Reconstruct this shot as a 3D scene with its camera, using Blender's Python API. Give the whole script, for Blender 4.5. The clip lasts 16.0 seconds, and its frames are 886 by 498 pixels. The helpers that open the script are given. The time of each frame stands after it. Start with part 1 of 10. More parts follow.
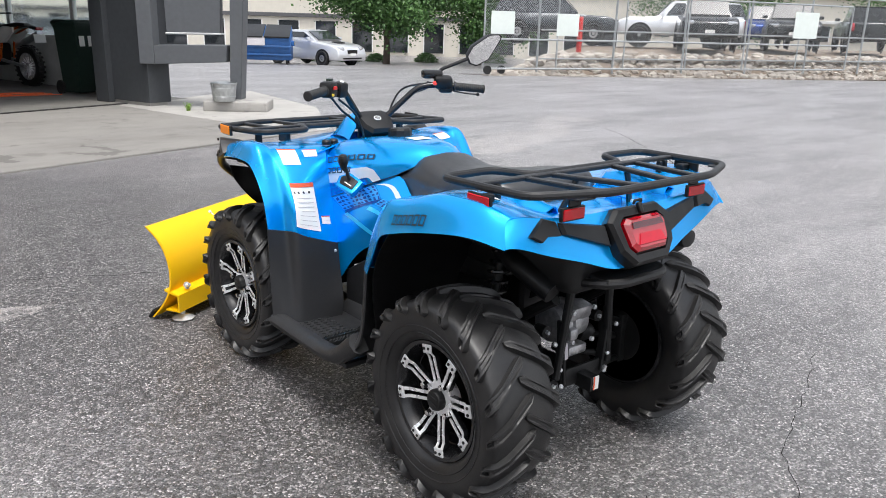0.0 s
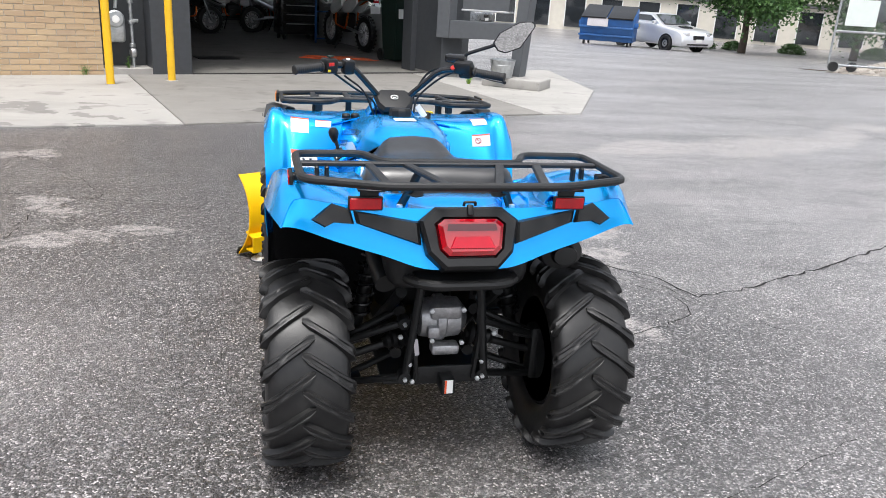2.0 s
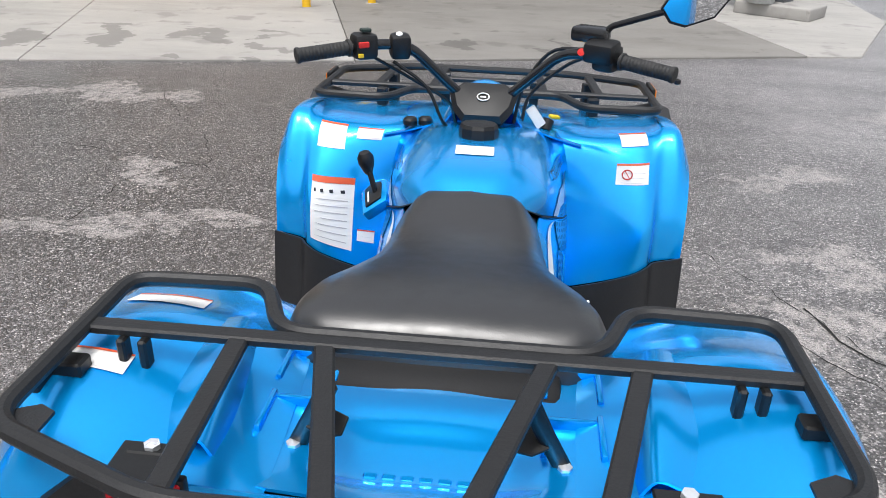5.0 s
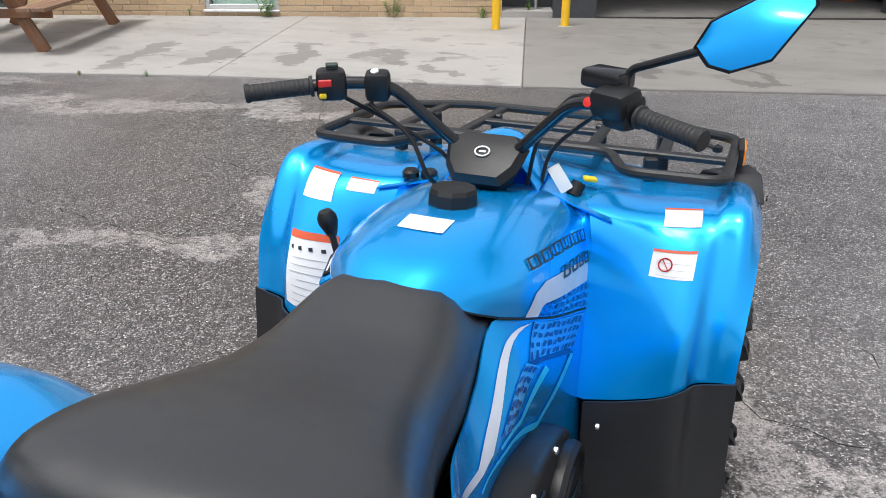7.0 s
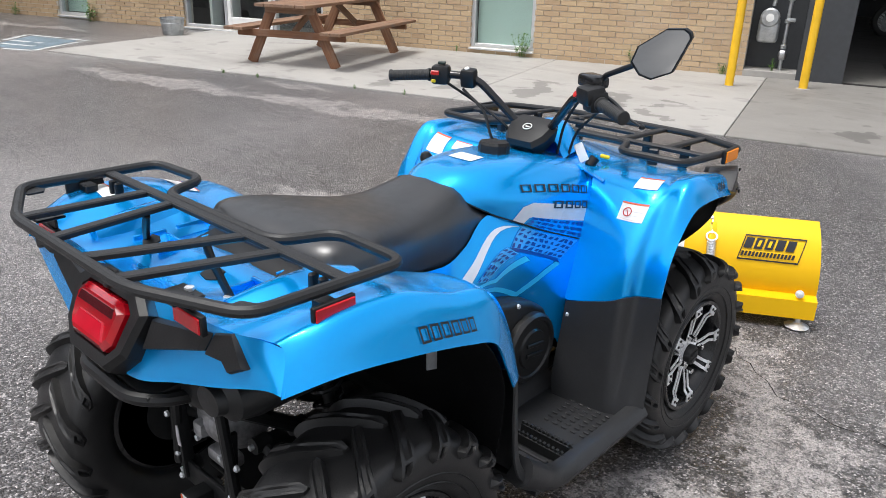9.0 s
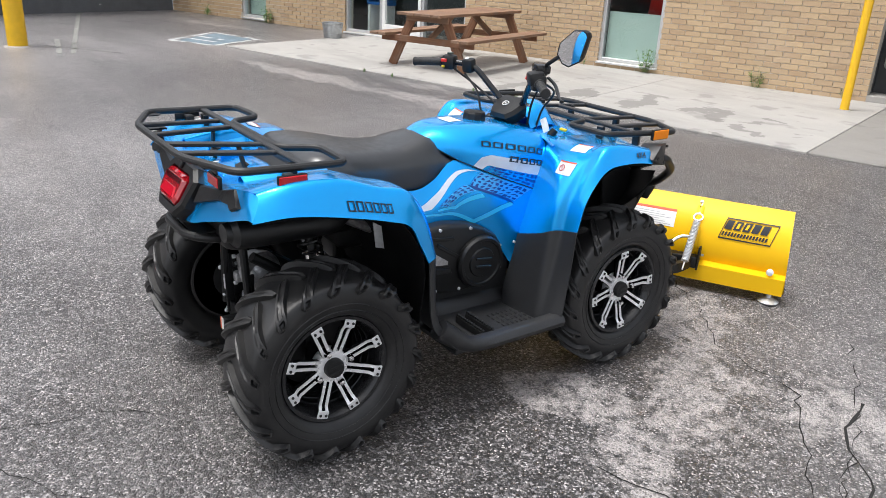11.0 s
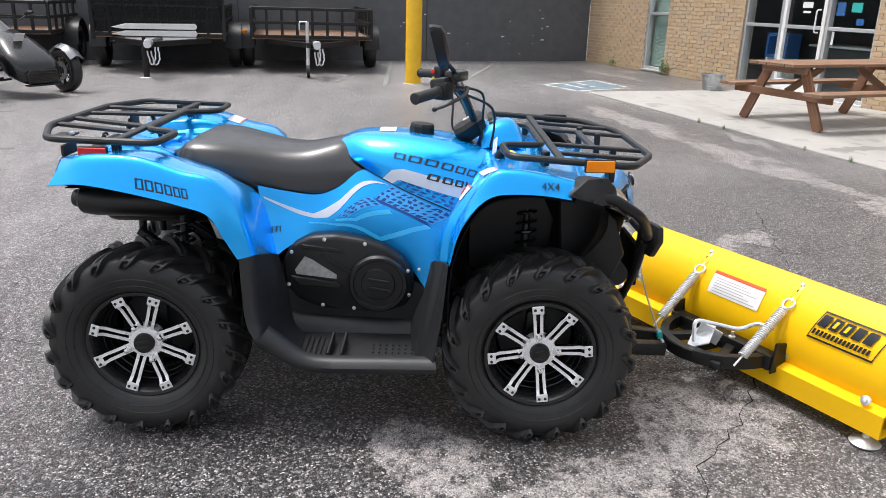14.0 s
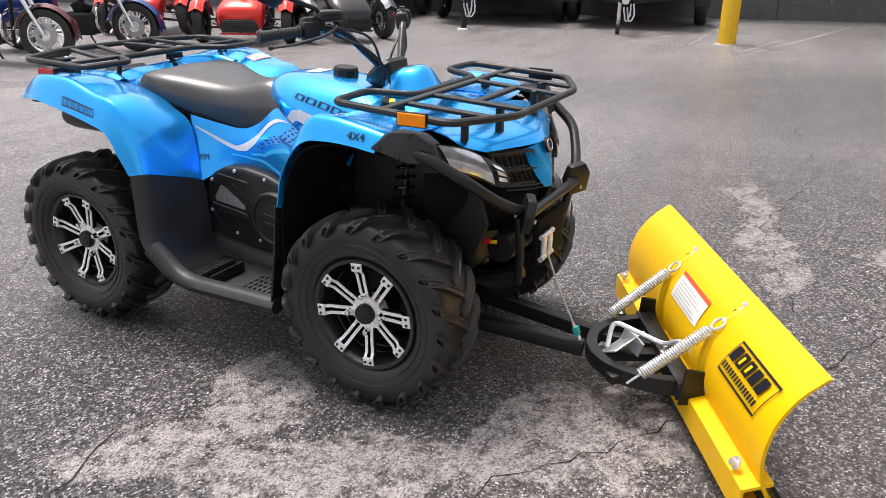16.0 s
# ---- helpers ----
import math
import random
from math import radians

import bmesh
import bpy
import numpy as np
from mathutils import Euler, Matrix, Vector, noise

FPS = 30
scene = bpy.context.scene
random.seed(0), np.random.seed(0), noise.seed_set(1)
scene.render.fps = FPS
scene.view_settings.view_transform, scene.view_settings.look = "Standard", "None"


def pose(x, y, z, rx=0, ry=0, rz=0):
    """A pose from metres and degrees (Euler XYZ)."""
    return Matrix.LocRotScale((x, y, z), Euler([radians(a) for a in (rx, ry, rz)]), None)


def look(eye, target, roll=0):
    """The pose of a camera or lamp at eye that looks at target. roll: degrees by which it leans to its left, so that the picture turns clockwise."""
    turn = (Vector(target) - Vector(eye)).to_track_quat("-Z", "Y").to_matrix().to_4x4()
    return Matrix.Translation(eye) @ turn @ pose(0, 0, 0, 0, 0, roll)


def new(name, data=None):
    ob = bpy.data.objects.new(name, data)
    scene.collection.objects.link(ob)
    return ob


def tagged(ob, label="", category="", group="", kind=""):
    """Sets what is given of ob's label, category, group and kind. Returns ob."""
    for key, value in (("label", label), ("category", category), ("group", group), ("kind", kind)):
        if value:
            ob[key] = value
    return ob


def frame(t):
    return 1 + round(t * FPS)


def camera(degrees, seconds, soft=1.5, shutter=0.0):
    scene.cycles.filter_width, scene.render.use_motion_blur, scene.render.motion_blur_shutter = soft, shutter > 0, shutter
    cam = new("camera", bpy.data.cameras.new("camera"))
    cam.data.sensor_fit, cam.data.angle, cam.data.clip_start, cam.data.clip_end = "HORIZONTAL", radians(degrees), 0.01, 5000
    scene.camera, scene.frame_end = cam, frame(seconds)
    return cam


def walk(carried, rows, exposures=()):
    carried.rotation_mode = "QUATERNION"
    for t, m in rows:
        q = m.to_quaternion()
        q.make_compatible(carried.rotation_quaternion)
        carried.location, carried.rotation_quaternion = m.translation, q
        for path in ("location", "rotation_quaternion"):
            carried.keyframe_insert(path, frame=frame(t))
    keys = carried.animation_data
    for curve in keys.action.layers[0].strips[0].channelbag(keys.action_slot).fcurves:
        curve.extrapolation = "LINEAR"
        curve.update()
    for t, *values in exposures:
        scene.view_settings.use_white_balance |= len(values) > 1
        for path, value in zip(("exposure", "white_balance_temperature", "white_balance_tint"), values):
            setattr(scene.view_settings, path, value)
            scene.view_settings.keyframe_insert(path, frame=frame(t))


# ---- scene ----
cam = camera(59.9, 16.0, 0.85)
PATH = [
    (0, (-1.82, -1.58, 1.396), (-0.591, -0.108, 0.83), 1.7),
    (0.5, (-1.503, -1.843, 1.435), (-0.476, -0.23, 0.851), 2.0),
    (1, (-1.163, -1.981, 1.434), (-0.334, -0.262, 0.835), 2.5),
    (1.5, (-0.845, -2.112, 1.441), (-0.203, -0.322, 0.821), 3.3),
    (2, (-0.541, -2.214, 1.472), (-0.093, -0.376, 0.824), 3.6),
    (2.5, (-0.295, -2.112, 1.475), (-0.015, -0.256, 0.787), 3.7),
    (3, (-0.117, -1.894, 1.494), (0.018, -0.039, 0.759), 3.6),
    (3.5, (0.003, -1.659, 1.535), (0.035, 0.18, 0.749), 3.2),
    (4, (0.029, -1.391, 1.525), (-0.012, 0.43, 0.699), 2.6),
    (4.5, (0.044, -1.142, 1.525), (-0.061, 0.659, 0.664), 1.8),
    (5, (0.073, -0.86, 1.513), (-0.079, 0.93, 0.634), 1.9),
    (5.2, (0.106, -0.752, 1.486), (-0.099, 1.035, 0.612), 1.3),
    (7.3, (0.598, -0.348, 1.479), (-0.189, 1.294, 0.651), -0.1),
    (7.5, (0.681, -0.415, 1.486), (-0.176, 1.197, 0.669), -0.0),
    (8, (0.887, -0.564, 1.509), (-0.135, 0.965, 0.723), 0.5),
    (8.5, (1.155, -0.696, 1.524), (0.004, 0.753, 0.768), 1.1),
    (9, (1.386, -0.85, 1.521), (0.136, 0.527, 0.785), 1.7),
    (9.5, (1.66, -1.036, 1.543), (0.33, 0.273, 0.824), 2.0),
    (9.7, (1.747, -1.041, 1.593), (0.404, 0.228, 0.826), 2.8),
    (11.8, (2.671, -0.807, 1.511), (1.024, 0.132, 0.876), 1.9),
    (12, (2.676, -0.677, 1.497), (0.996, 0.206, 0.866), 1.9),
    (12.5, (2.728, -0.259, 1.497), (0.956, 0.423, 0.869), 2.1),
    (13, (2.824, 0.136, 1.49), (0.985, 0.609, 0.862), 2.1),
    (13.5, (2.824, 0.526, 1.457), (0.943, 0.79, 0.83), 1.9),
    (14, (2.808, 0.93, 1.428), (0.908, 0.961, 0.805), 1.7),
    (14.5, (2.755, 1.366, 1.406), (0.871, 1.139, 0.774), 1.4),
    (15, (2.616, 1.795, 1.413), (0.783, 1.336, 0.759), 1.2),
    (15.5, (2.501, 2.216, 1.418), (0.752, 1.533, 0.73), 0.9),
    (16, (2.299, 2.525, 1.398), (0.661, 1.645, 0.661), 0.6),
]
# the clip's camera opens and closes its exposure a little
EXPOSURE = [
    (0, 0.81, 6450, 10), (1, 0.89, 6450, 10), (2, 0.88, 6450, 10), (3, 0.83, 6450, 10), (4, 0.74, 6450, 10), (5, 0.58, 6450, 10), (7.5, 0.57, 6450, 10), (8.5, 0.6, 6450, 10),
    (9.5, 0.7, 6450, 10), (12, 0.82, 6480, 10), (14.5, 0.88, 6560, 12), (16, 0.84, 6800, 14),
]
walk(cam, [(t, look(eye, target, roll)) for t, eye, target, roll in PATH], EXPOSURE)

# ---- sky and sun: a bright, thinly overcast midday ----
world = bpy.data.worlds.new("overcast_sky")
scene.world = world
world.use_nodes = True
wt = world.node_tree
wt.nodes.clear()
sky = wt.nodes.new("ShaderNodeTexSky")
sky.sky_type, sky.sun_disc = "NISHITA", False
sky.sun_elevation, sky.sun_rotation = radians(72), radians(200)
sky.air_density, sky.dust_density, sky.ozone_density = 1.0, 4.0, 1.0
veil = wt.nodes.new("ShaderNodeHueSaturation")
veil.inputs["Saturation"].default_value = 0.32
bg = wt.nodes.new("ShaderNodeBackground")
bg.inputs["Strength"].default_value = 0.15
wout = wt.nodes.new("ShaderNodeOutputWorld")
wt.links.new(sky.outputs[0], veil.inputs["Color"])
wt.links.new(veil.outputs[0], bg.inputs["Color"])
wt.links.new(bg.outputs[0], wout.inputs["Surface"])
sun = new("sun", bpy.data.lights.new("sun", "SUN"))
sun.data.energy, sun.data.angle, sun.data.color = 1.3, radians(14), (1.0, 0.98, 0.95)
sun.rotation_euler = (radians(18), 0, radians(-200 + 180))

# ---- materials ----
class Nodes:
    """A small builder for one node material."""

    def __init__(self, name):
        self.mat = bpy.data.materials.new(name)
        self.mat.use_nodes = True
        self.t = self.mat.node_tree
        self.b = self.t.nodes["Principled BSDF"]

    def n(self, kind, **sockets):
        node = self.t.nodes.new("ShaderNode" + kind)
        for k, v in sockets.items():
            self.to(node.inputs[k.replace("_", " ")], v)
        return node

    def to(self, socket, v):
        if hasattr(v, "is_linked"):
            self.t.links.new(v, socket)
        elif isinstance(v, tuple) and len(v) == 3 and socket.type == "RGBA":
            socket.default_value = (*v, 1)
        else:
            socket.default_value = v

    def coord(self, kind="Object"):
        return self.n("TexCoord").outputs[kind]

    def world(self):
        return self.n("NewGeometry").outputs["Position"]

    def noise(self, vec, scale, detail=4, rough=0.55, out="Fac"):
        return self.n("TexNoise", Vector=vec, Scale=scale, Detail=detail, Roughness=rough).outputs[out]

    def ramp(self, fac, *stops):
        r = self.n("ValToRGB", Fac=fac)
        e = r.color_ramp.elements
        while len(e) < len(stops):
            e.new(0.5)
        for el, (p, c) in zip(e, stops):
            el.position = p
            el.color = (c, c, c, 1) if isinstance(c, (int, float)) else (*c, 1)
        return r.outputs["Color"]

    def mix(self, fac, a, b, mode="MIX"):
        m = self.t.nodes.new("ShaderNodeMix")
        m.data_type, m.blend_type = "RGBA", mode
        self.to(m.inputs[0], fac)
        self.to(m.inputs[6], a)
        self.to(m.inputs[7], b)
        return m.outputs[2]

    def math(self, op, a, b=0.0, c=0.0):
        m = self.t.nodes.new("ShaderNodeMath")
        m.operation = op
        for s, v in zip(m.inputs, (a, b, c)):
            self.to(s, v)
        return m.outputs[0]

    def bump(self, height, strength=0.3, dist=0.01):
        self.to(self.b.inputs["Normal"], self.n("Bump", Height=height, Strength=strength, Distance=dist).outputs[0])

    def set(self, **sockets):
        for k, v in sockets.items():
            self.to(self.b.inputs[k.replace("_", " ")], v)
        return self.mat


def surface(name, col, rough=0.5, metal=0.0, grain=0.12, scale=30.0, bump=0.1, spread=0.12, coat=0.0, dirt=None, random_tint=0.0, spec=0.5):
    """A plain surface with mottling at two sizes, uneven gloss and fine relief."""
    k = Nodes(name)
    v = k.coord()
    fine, big = k.noise(v, scale, 5), k.noise(v, scale * 0.09, 3)
    dark = tuple(c * (1 - grain) for c in col)
    light = tuple(min(1, c * (1 + grain)) for c in col)
    c = k.mix(k.ramp(fine, (0.3, 0.0), (0.7, 1.0)), dark, light)
    c = k.mix(k.ramp(big, (0.35, 0.0), (0.75, 0.6)), c, dirt or tuple(x * (1 - grain * 1.4) for x in col))
    if random_tint:
        r = k.n("ObjectInfo").outputs["Random"]
        c = k.mix(k.math("MULTIPLY", r, random_tint), c, tuple(x * 0.45 for x in col))
    k.set(Base_Color=c, Metallic=metal, Coat_Weight=coat, Coat_Roughness=0.06, Specular_IOR_Level=spec)
    k.set(Roughness=k.math("MULTIPLY_ADD", big, spread * 2, rough - spread))
    if bump:
        k.bump(fine, bump, 0.004)
    return k.mat


def paint(name, col, rough=0.28, flake=0.06, metal=0.55, coat=0.6):
    """Pearl plastic or car paint under a clear coat; darker flakes show between the bright ones."""
    k = Nodes(name)
    v = k.coord()
    n = k.noise(v, 900, 2)
    big = k.noise(v, 5, 3)
    c = k.mix(k.math("MULTIPLY", n, flake * 2), col, tuple(min(1, x * 1.5 + 0.02) for x in col))
    c = k.mix(k.ramp(big, (0.4, 0.0), (0.8, 0.12)), c, tuple(x * 0.6 for x in col))
    k.set(Base_Color=c, Metallic=metal, Roughness=k.math("MULTIPLY_ADD", big, 0.1, rough - 0.05), Coat_Weight=coat, Coat_IOR=1.45, Coat_Roughness=0.03)
    k.bump(k.noise(v, 14, 2), 0.03, 0.01)
    return k.mat


def polyethylene(name, col):
    """Smooth moulded sheet plastic, faintly scuffed."""
    k = Nodes(name)
    v = k.coord()
    big, fine = k.noise(v, 3, 4), k.noise(v, 140, 3)
    scratch = k.noise(k.n("Mapping", Vector=v, Scale=(1.0, 14.0, 14.0)).outputs[0], 9, 5, 0.7)
    c = k.mix(k.ramp(big, (0.35, 0.0), (0.75, 0.25)), col, tuple(x * 0.86 for x in col))
    c = k.mix(k.ramp(scratch, (0.66, 0.0), (0.74, 0.2)), c, tuple(min(1, x * 1.1 + 0.03) for x in col))
    k.set(Base_Color=c, Roughness=k.math("MULTIPLY_ADD", fine, 0.16, 0.36), Specular_IOR_Level=0.35)
    k.bump(fine, 0.03, 0.003)
    return k.mat


def glass(name, tint=(0.9, 0.95, 0.95), rough=0.02, alpha=1.0):
    k = Nodes(name)
    v = k.coord()
    return k.set(Base_Color=tint, Roughness=k.math("MULTIPLY_ADD", k.noise(v, 6, 3), 0.05, rough), Transmission_Weight=alpha, IOR=1.45)


def blotches(k, p, spots):
    """Ragged-edged ovals (x, y, half length, half width, turn) on the ground; 1 in the middle of one, below 0 outside."""
    wob = k.noise(p, 1.6, 6, 0.65, "Color")
    q = k.n("VectorMath", )
    q.operation = "MULTIPLY_ADD"
    k.to(q.inputs[0], wob)
    q.inputs[1].default_value = (1.3, 1.3, 0)
    k.to(q.inputs[2], p)
    xyz = k.n("SeparateXYZ", Vector=q.outputs[0]).outputs
    most = 0.0
    for cx, cy, ax, ay, turn in spots:
        ca, sa = math.cos(radians(turn)), math.sin(radians(turn))
        dx, dy = k.math("SUBTRACT", xyz[0], cx + 0.65), k.math("SUBTRACT", xyz[1], cy + 0.65)
        u = k.math("MULTIPLY_ADD", dx, ca / ax, k.math("MULTIPLY", dy, sa / ax))
        w = k.math("MULTIPLY_ADD", dx, -sa / ay, k.math("MULTIPLY", dy, ca / ay))
        r = k.math("MULTIPLY_ADD", u, u, k.math("MULTIPLY", w, w))
        most = k.math("MAXIMUM", most, k.math("SUBTRACT", 1.0, r))
    return most


def asphalt_material():
    k = Nodes("asphalt")
    p = k.world()
    # two sizes of stone in tar: most are dark, some grey, a few nearly white
    grains = k.n("TexVoronoi", Vector=p, Scale=155.0)
    cell = k.n("SeparateColor", Color=grains.outputs["Color"]).outputs[0]
    stone = k.ramp(cell, (0.0, 0.008), (0.5, 0.022), (0.72, 0.075), (0.86, 0.32), (0.97, 0.88))
    big = k.n("TexVoronoi", Vector=p, Scale=95.0)
    chip = k.n("SeparateColor", Color=big.outputs["Color"]).outputs[1]
    stone = k.mix(k.ramp(chip, (0.86, 0.0), (0.9, 0.8)), stone, k.ramp(chip, (0.86, 0.09), (1.0, 0.5)))
    tar = k.noise(p, 420, 3)
    c = k.mix(k.ramp(tar, (0.42, 0.0), (0.66, 0.6)), stone, (0.018, 0.0175, 0.018))
    worn = k.noise(p, 0.55, 6, 0.62)
    c = k.mix(k.ramp(worn, (0.42, 0.0), (0.72, 0.2)), c, (0.12, 0.114, 0.108))
    # the dried open yard is paler, some of it sky sheen put into the colour
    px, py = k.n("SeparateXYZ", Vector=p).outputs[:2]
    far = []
    # dark centres: damp ground, and at the second the quad's shade painted under it
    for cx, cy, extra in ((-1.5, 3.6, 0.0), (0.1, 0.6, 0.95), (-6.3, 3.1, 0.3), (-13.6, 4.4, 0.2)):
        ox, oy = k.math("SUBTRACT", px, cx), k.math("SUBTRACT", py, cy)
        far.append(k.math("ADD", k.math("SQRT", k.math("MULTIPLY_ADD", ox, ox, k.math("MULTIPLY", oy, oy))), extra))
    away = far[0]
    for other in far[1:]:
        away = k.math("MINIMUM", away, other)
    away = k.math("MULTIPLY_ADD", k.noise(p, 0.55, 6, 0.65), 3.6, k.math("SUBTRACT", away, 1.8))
    dry_sheen = k.ramp(k.math("DIVIDE", away, 10.0), (0.19, 0.0), (0.42, 0.78))
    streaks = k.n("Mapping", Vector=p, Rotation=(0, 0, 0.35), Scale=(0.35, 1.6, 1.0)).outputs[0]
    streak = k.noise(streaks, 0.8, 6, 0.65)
    dry_sheen = k.math("MULTIPLY", dry_sheen, k.ramp(streak, (0.3, 0.3), (0.56, 1.0)))
    c = k.mix(dry_sheen, c, k.ramp(cell, (0.0, 0.05), (0.4, 0.21), (0.75, 0.52), (1.0, 0.9)))
    # uneven wear a few fingers across
    patchy = k.noise(p, 34, 5, 0.75)
    c = k.mix(k.ramp(patchy, (0.47, 0.0), (0.62, 0.4)), c, (0.02, 0.0195, 0.02))
    # clumps of bare and tarred stones
    clump = k.noise(p, 30, 6, 0.9)
    c = k.mix(k.ramp(clump, (0.52, 0.0), (0.6, 0.55)), c, (0.012, 0.0118, 0.012))
    c = k.mix(k.ramp(clump, (0.38, 0.4), (0.47, 0.0)), c, k.ramp(cell, (0.0, 0.1), (1.0, 0.6)))
    # broken blotches of damp and dry, a hand across
    blot = k.noise(p, 5.0, 5, 0.7)
    c = k.mix(k.ramp(blot, (0.46, 0.0), (0.66, 0.6)), c, k.mix(0.55, c, (0.022, 0.021, 0.022)))
    # dried silt in drifts beside the cracks and along the old gutter line, and sky sheen painted in the same pale
    # colour
    silt = blotches(k, p, SILT_AND_SHEEN)
    mottled = k.math("MULTIPLY", k.ramp(silt, (0.02, 0.0), (0.3, 1.0)), k.ramp(k.noise(p, 12, 8, 0.78), (0.41, 0.0), (0.55, 0.85)))
    mottled = k.math("MULTIPLY", mottled, k.ramp(cell, (0.1, 0.35), (0.4, 1.0)))
    c = k.mix(mottled, c, k.mix(k.noise(p, 90, 4, 0.7), (0.27, 0.266, 0.258), (0.66, 0.65, 0.63)))
    wet = k.math("MULTIPLY", k.ramp(streak, (0.36, 0.35), (0.6, 1.0)), k.ramp(k.noise(p, 0.35, 4, 0.6), (0.36, 0.3), (0.66, 1.0)))
    c = k.mix(1.0, c, (1.05, 0.995, 0.995), "MULTIPLY")
    k.set(Base_Color=c, Roughness=k.math("MULTIPLY_ADD", wet, -0.14, 0.42), Specular_IOR_Level=0.5)
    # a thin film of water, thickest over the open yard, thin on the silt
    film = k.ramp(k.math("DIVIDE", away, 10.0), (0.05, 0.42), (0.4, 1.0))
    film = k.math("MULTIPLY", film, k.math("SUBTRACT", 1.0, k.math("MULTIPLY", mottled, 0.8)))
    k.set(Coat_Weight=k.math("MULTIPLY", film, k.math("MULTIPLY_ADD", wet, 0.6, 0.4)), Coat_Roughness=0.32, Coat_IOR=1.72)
    h = k.math("ADD", k.math("MULTIPLY", grains.outputs["Distance"], -1.6), k.math("MULTIPLY", k.noise(p, 30, 3), 0.5))
    k.bump(h, 0.9, 0.005)
    k.set(Coat_Normal=k.b.inputs["Normal"].links[0].from_socket)
    return k.mat


def concrete_material(name, col=(0.41, 0.395, 0.37), stain=(0.2, 0.19, 0.18), damp=()):
    k = Nodes(name)
    p = k.world()
    c = k.mix(k.noise(p, 220, 3), tuple(x * 0.85 for x in col), tuple(x * 1.12 for x in col))
    c = k.mix(k.ramp(k.noise(p, 1.1, 6, 0.6), (0.35, 0.0), (0.75, 0.55)), c, tuple(x * 0.72 for x in col))
    c = k.mix(k.ramp(k.noise(p, 2.3, 3, 0.5), (0.6, 0.0), (0.68, 0.6)), c, stain)
    run = k.n("Mapping", Vector=p, Rotation=(0, 0, -0.3), Scale=(0.5, 1.5, 1.0)).outputs[0]
    c = k.mix(k.ramp(k.noise(run, 0.7, 7, 0.68), (0.48, 0.0), (0.68, 0.6)), c, tuple(x * 0.55 for x in col))
    c = k.mix(k.ramp(k.noise(p, 4.2, 4, 0.6), (0.64, 0.0), (0.7, 0.5)), c, tuple(x * 0.7 for x in stain))
    c = k.mix(k.math("MULTIPLY", k.n("ObjectInfo").outputs["Random"], 0.18), c, tuple(x * 0.6 for x in col))
    if damp:
        c = k.mix(k.ramp(blotches(k, p, damp), (0.02, 0.0), (0.25, 0.75)), c, tuple(x * 0.42 for x in col))
    k.set(Base_Color=c, Roughness=k.math("MULTIPLY_ADD", k.noise(p, 3, 4), 0.3, 0.55))
    k.bump(k.noise(p, 160, 4), 0.25, 0.004)
    return k.mat


def brick_material(island=False):
    k = Nodes("buff_brick")
    p = k.coord()
    r = k.n("NewGeometry").outputs["Random Per Island"] if island else k.n("ObjectInfo").outputs["Random"]
    c = k.ramp(r, (0.0, (0.43, 0.305, 0.19)), (0.35, (0.52, 0.38, 0.235)), (0.7, (0.56, 0.415, 0.255)), (1.0, (0.47, 0.335, 0.215)))
    g = k.noise(k.world(), 160, 5)
    c = k.mix(k.ramp(g, (0.35, 0.0), (0.7, 0.45)), c, (0.38, 0.26, 0.15))
    c = k.mix(k.ramp(k.noise(k.world(), 1.3, 4), (0.5, 0.0), (0.8, 0.35)), c, (0.5, 0.42, 0.33))
    k.set(Base_Color=c, Roughness=0.85)
    k.bump(g, 0.35, 0.004)
    return k.mat


def wood_material(name, a, b, axis=(2.0, 40.0, 40.0)):
    k = Nodes(name)
    v = k.n("VectorMath", )
    v.operation = "MULTIPLY"
    k.to(v.inputs[0], k.coord())
    v.inputs[1].default_value = axis
    g = k.noise(v.outputs[0], 1.2, 7, 0.65)
    c = k.mix(k.ramp(g, (0.3, 0.0), (0.7, 1.0)), a, b)
    c = k.mix(k.math("MULTIPLY", k.n("ObjectInfo").outputs["Random"], 0.4), c, tuple(x * 0.5 for x in a))
    c = k.mix(k.ramp(k.noise(k.coord(), 4, 4), (0.5, 0.0), (0.75, 0.5)), c, (0.16, 0.14, 0.125))
    k.set(Base_Color=c, Roughness=0.75)
    k.bump(g, 0.4, 0.004)
    return k.mat


def rubber_material(name, col):
    k = Nodes(name)
    v = k.coord()
    dust = k.ramp(k.noise(v, 11, 5, 0.65), (0.4, 0.0), (0.72, 0.7))
    c = k.mix(k.noise(v, 260, 3), tuple(x * 0.8 for x in col), tuple(x * 1.25 for x in col))
    c = k.mix(dust, c, (0.03, 0.029, 0.028))
    k.set(Base_Color=c, Roughness=k.math("MULTIPLY_ADD", dust, 0.22, 0.36), Specular_IOR_Level=0.5)
    k.bump(k.noise(v, 240, 4), 0.18, 0.003)
    return k.mat


def leaf_material(name, a, b):
    k = Nodes(name)
    r = k.n("NewGeometry").outputs["Random Per Island"]
    c = k.mix(r, a, b)
    k.set(Base_Color=c, Roughness=0.55, Subsurface_Weight=0.0)
    return k.mat


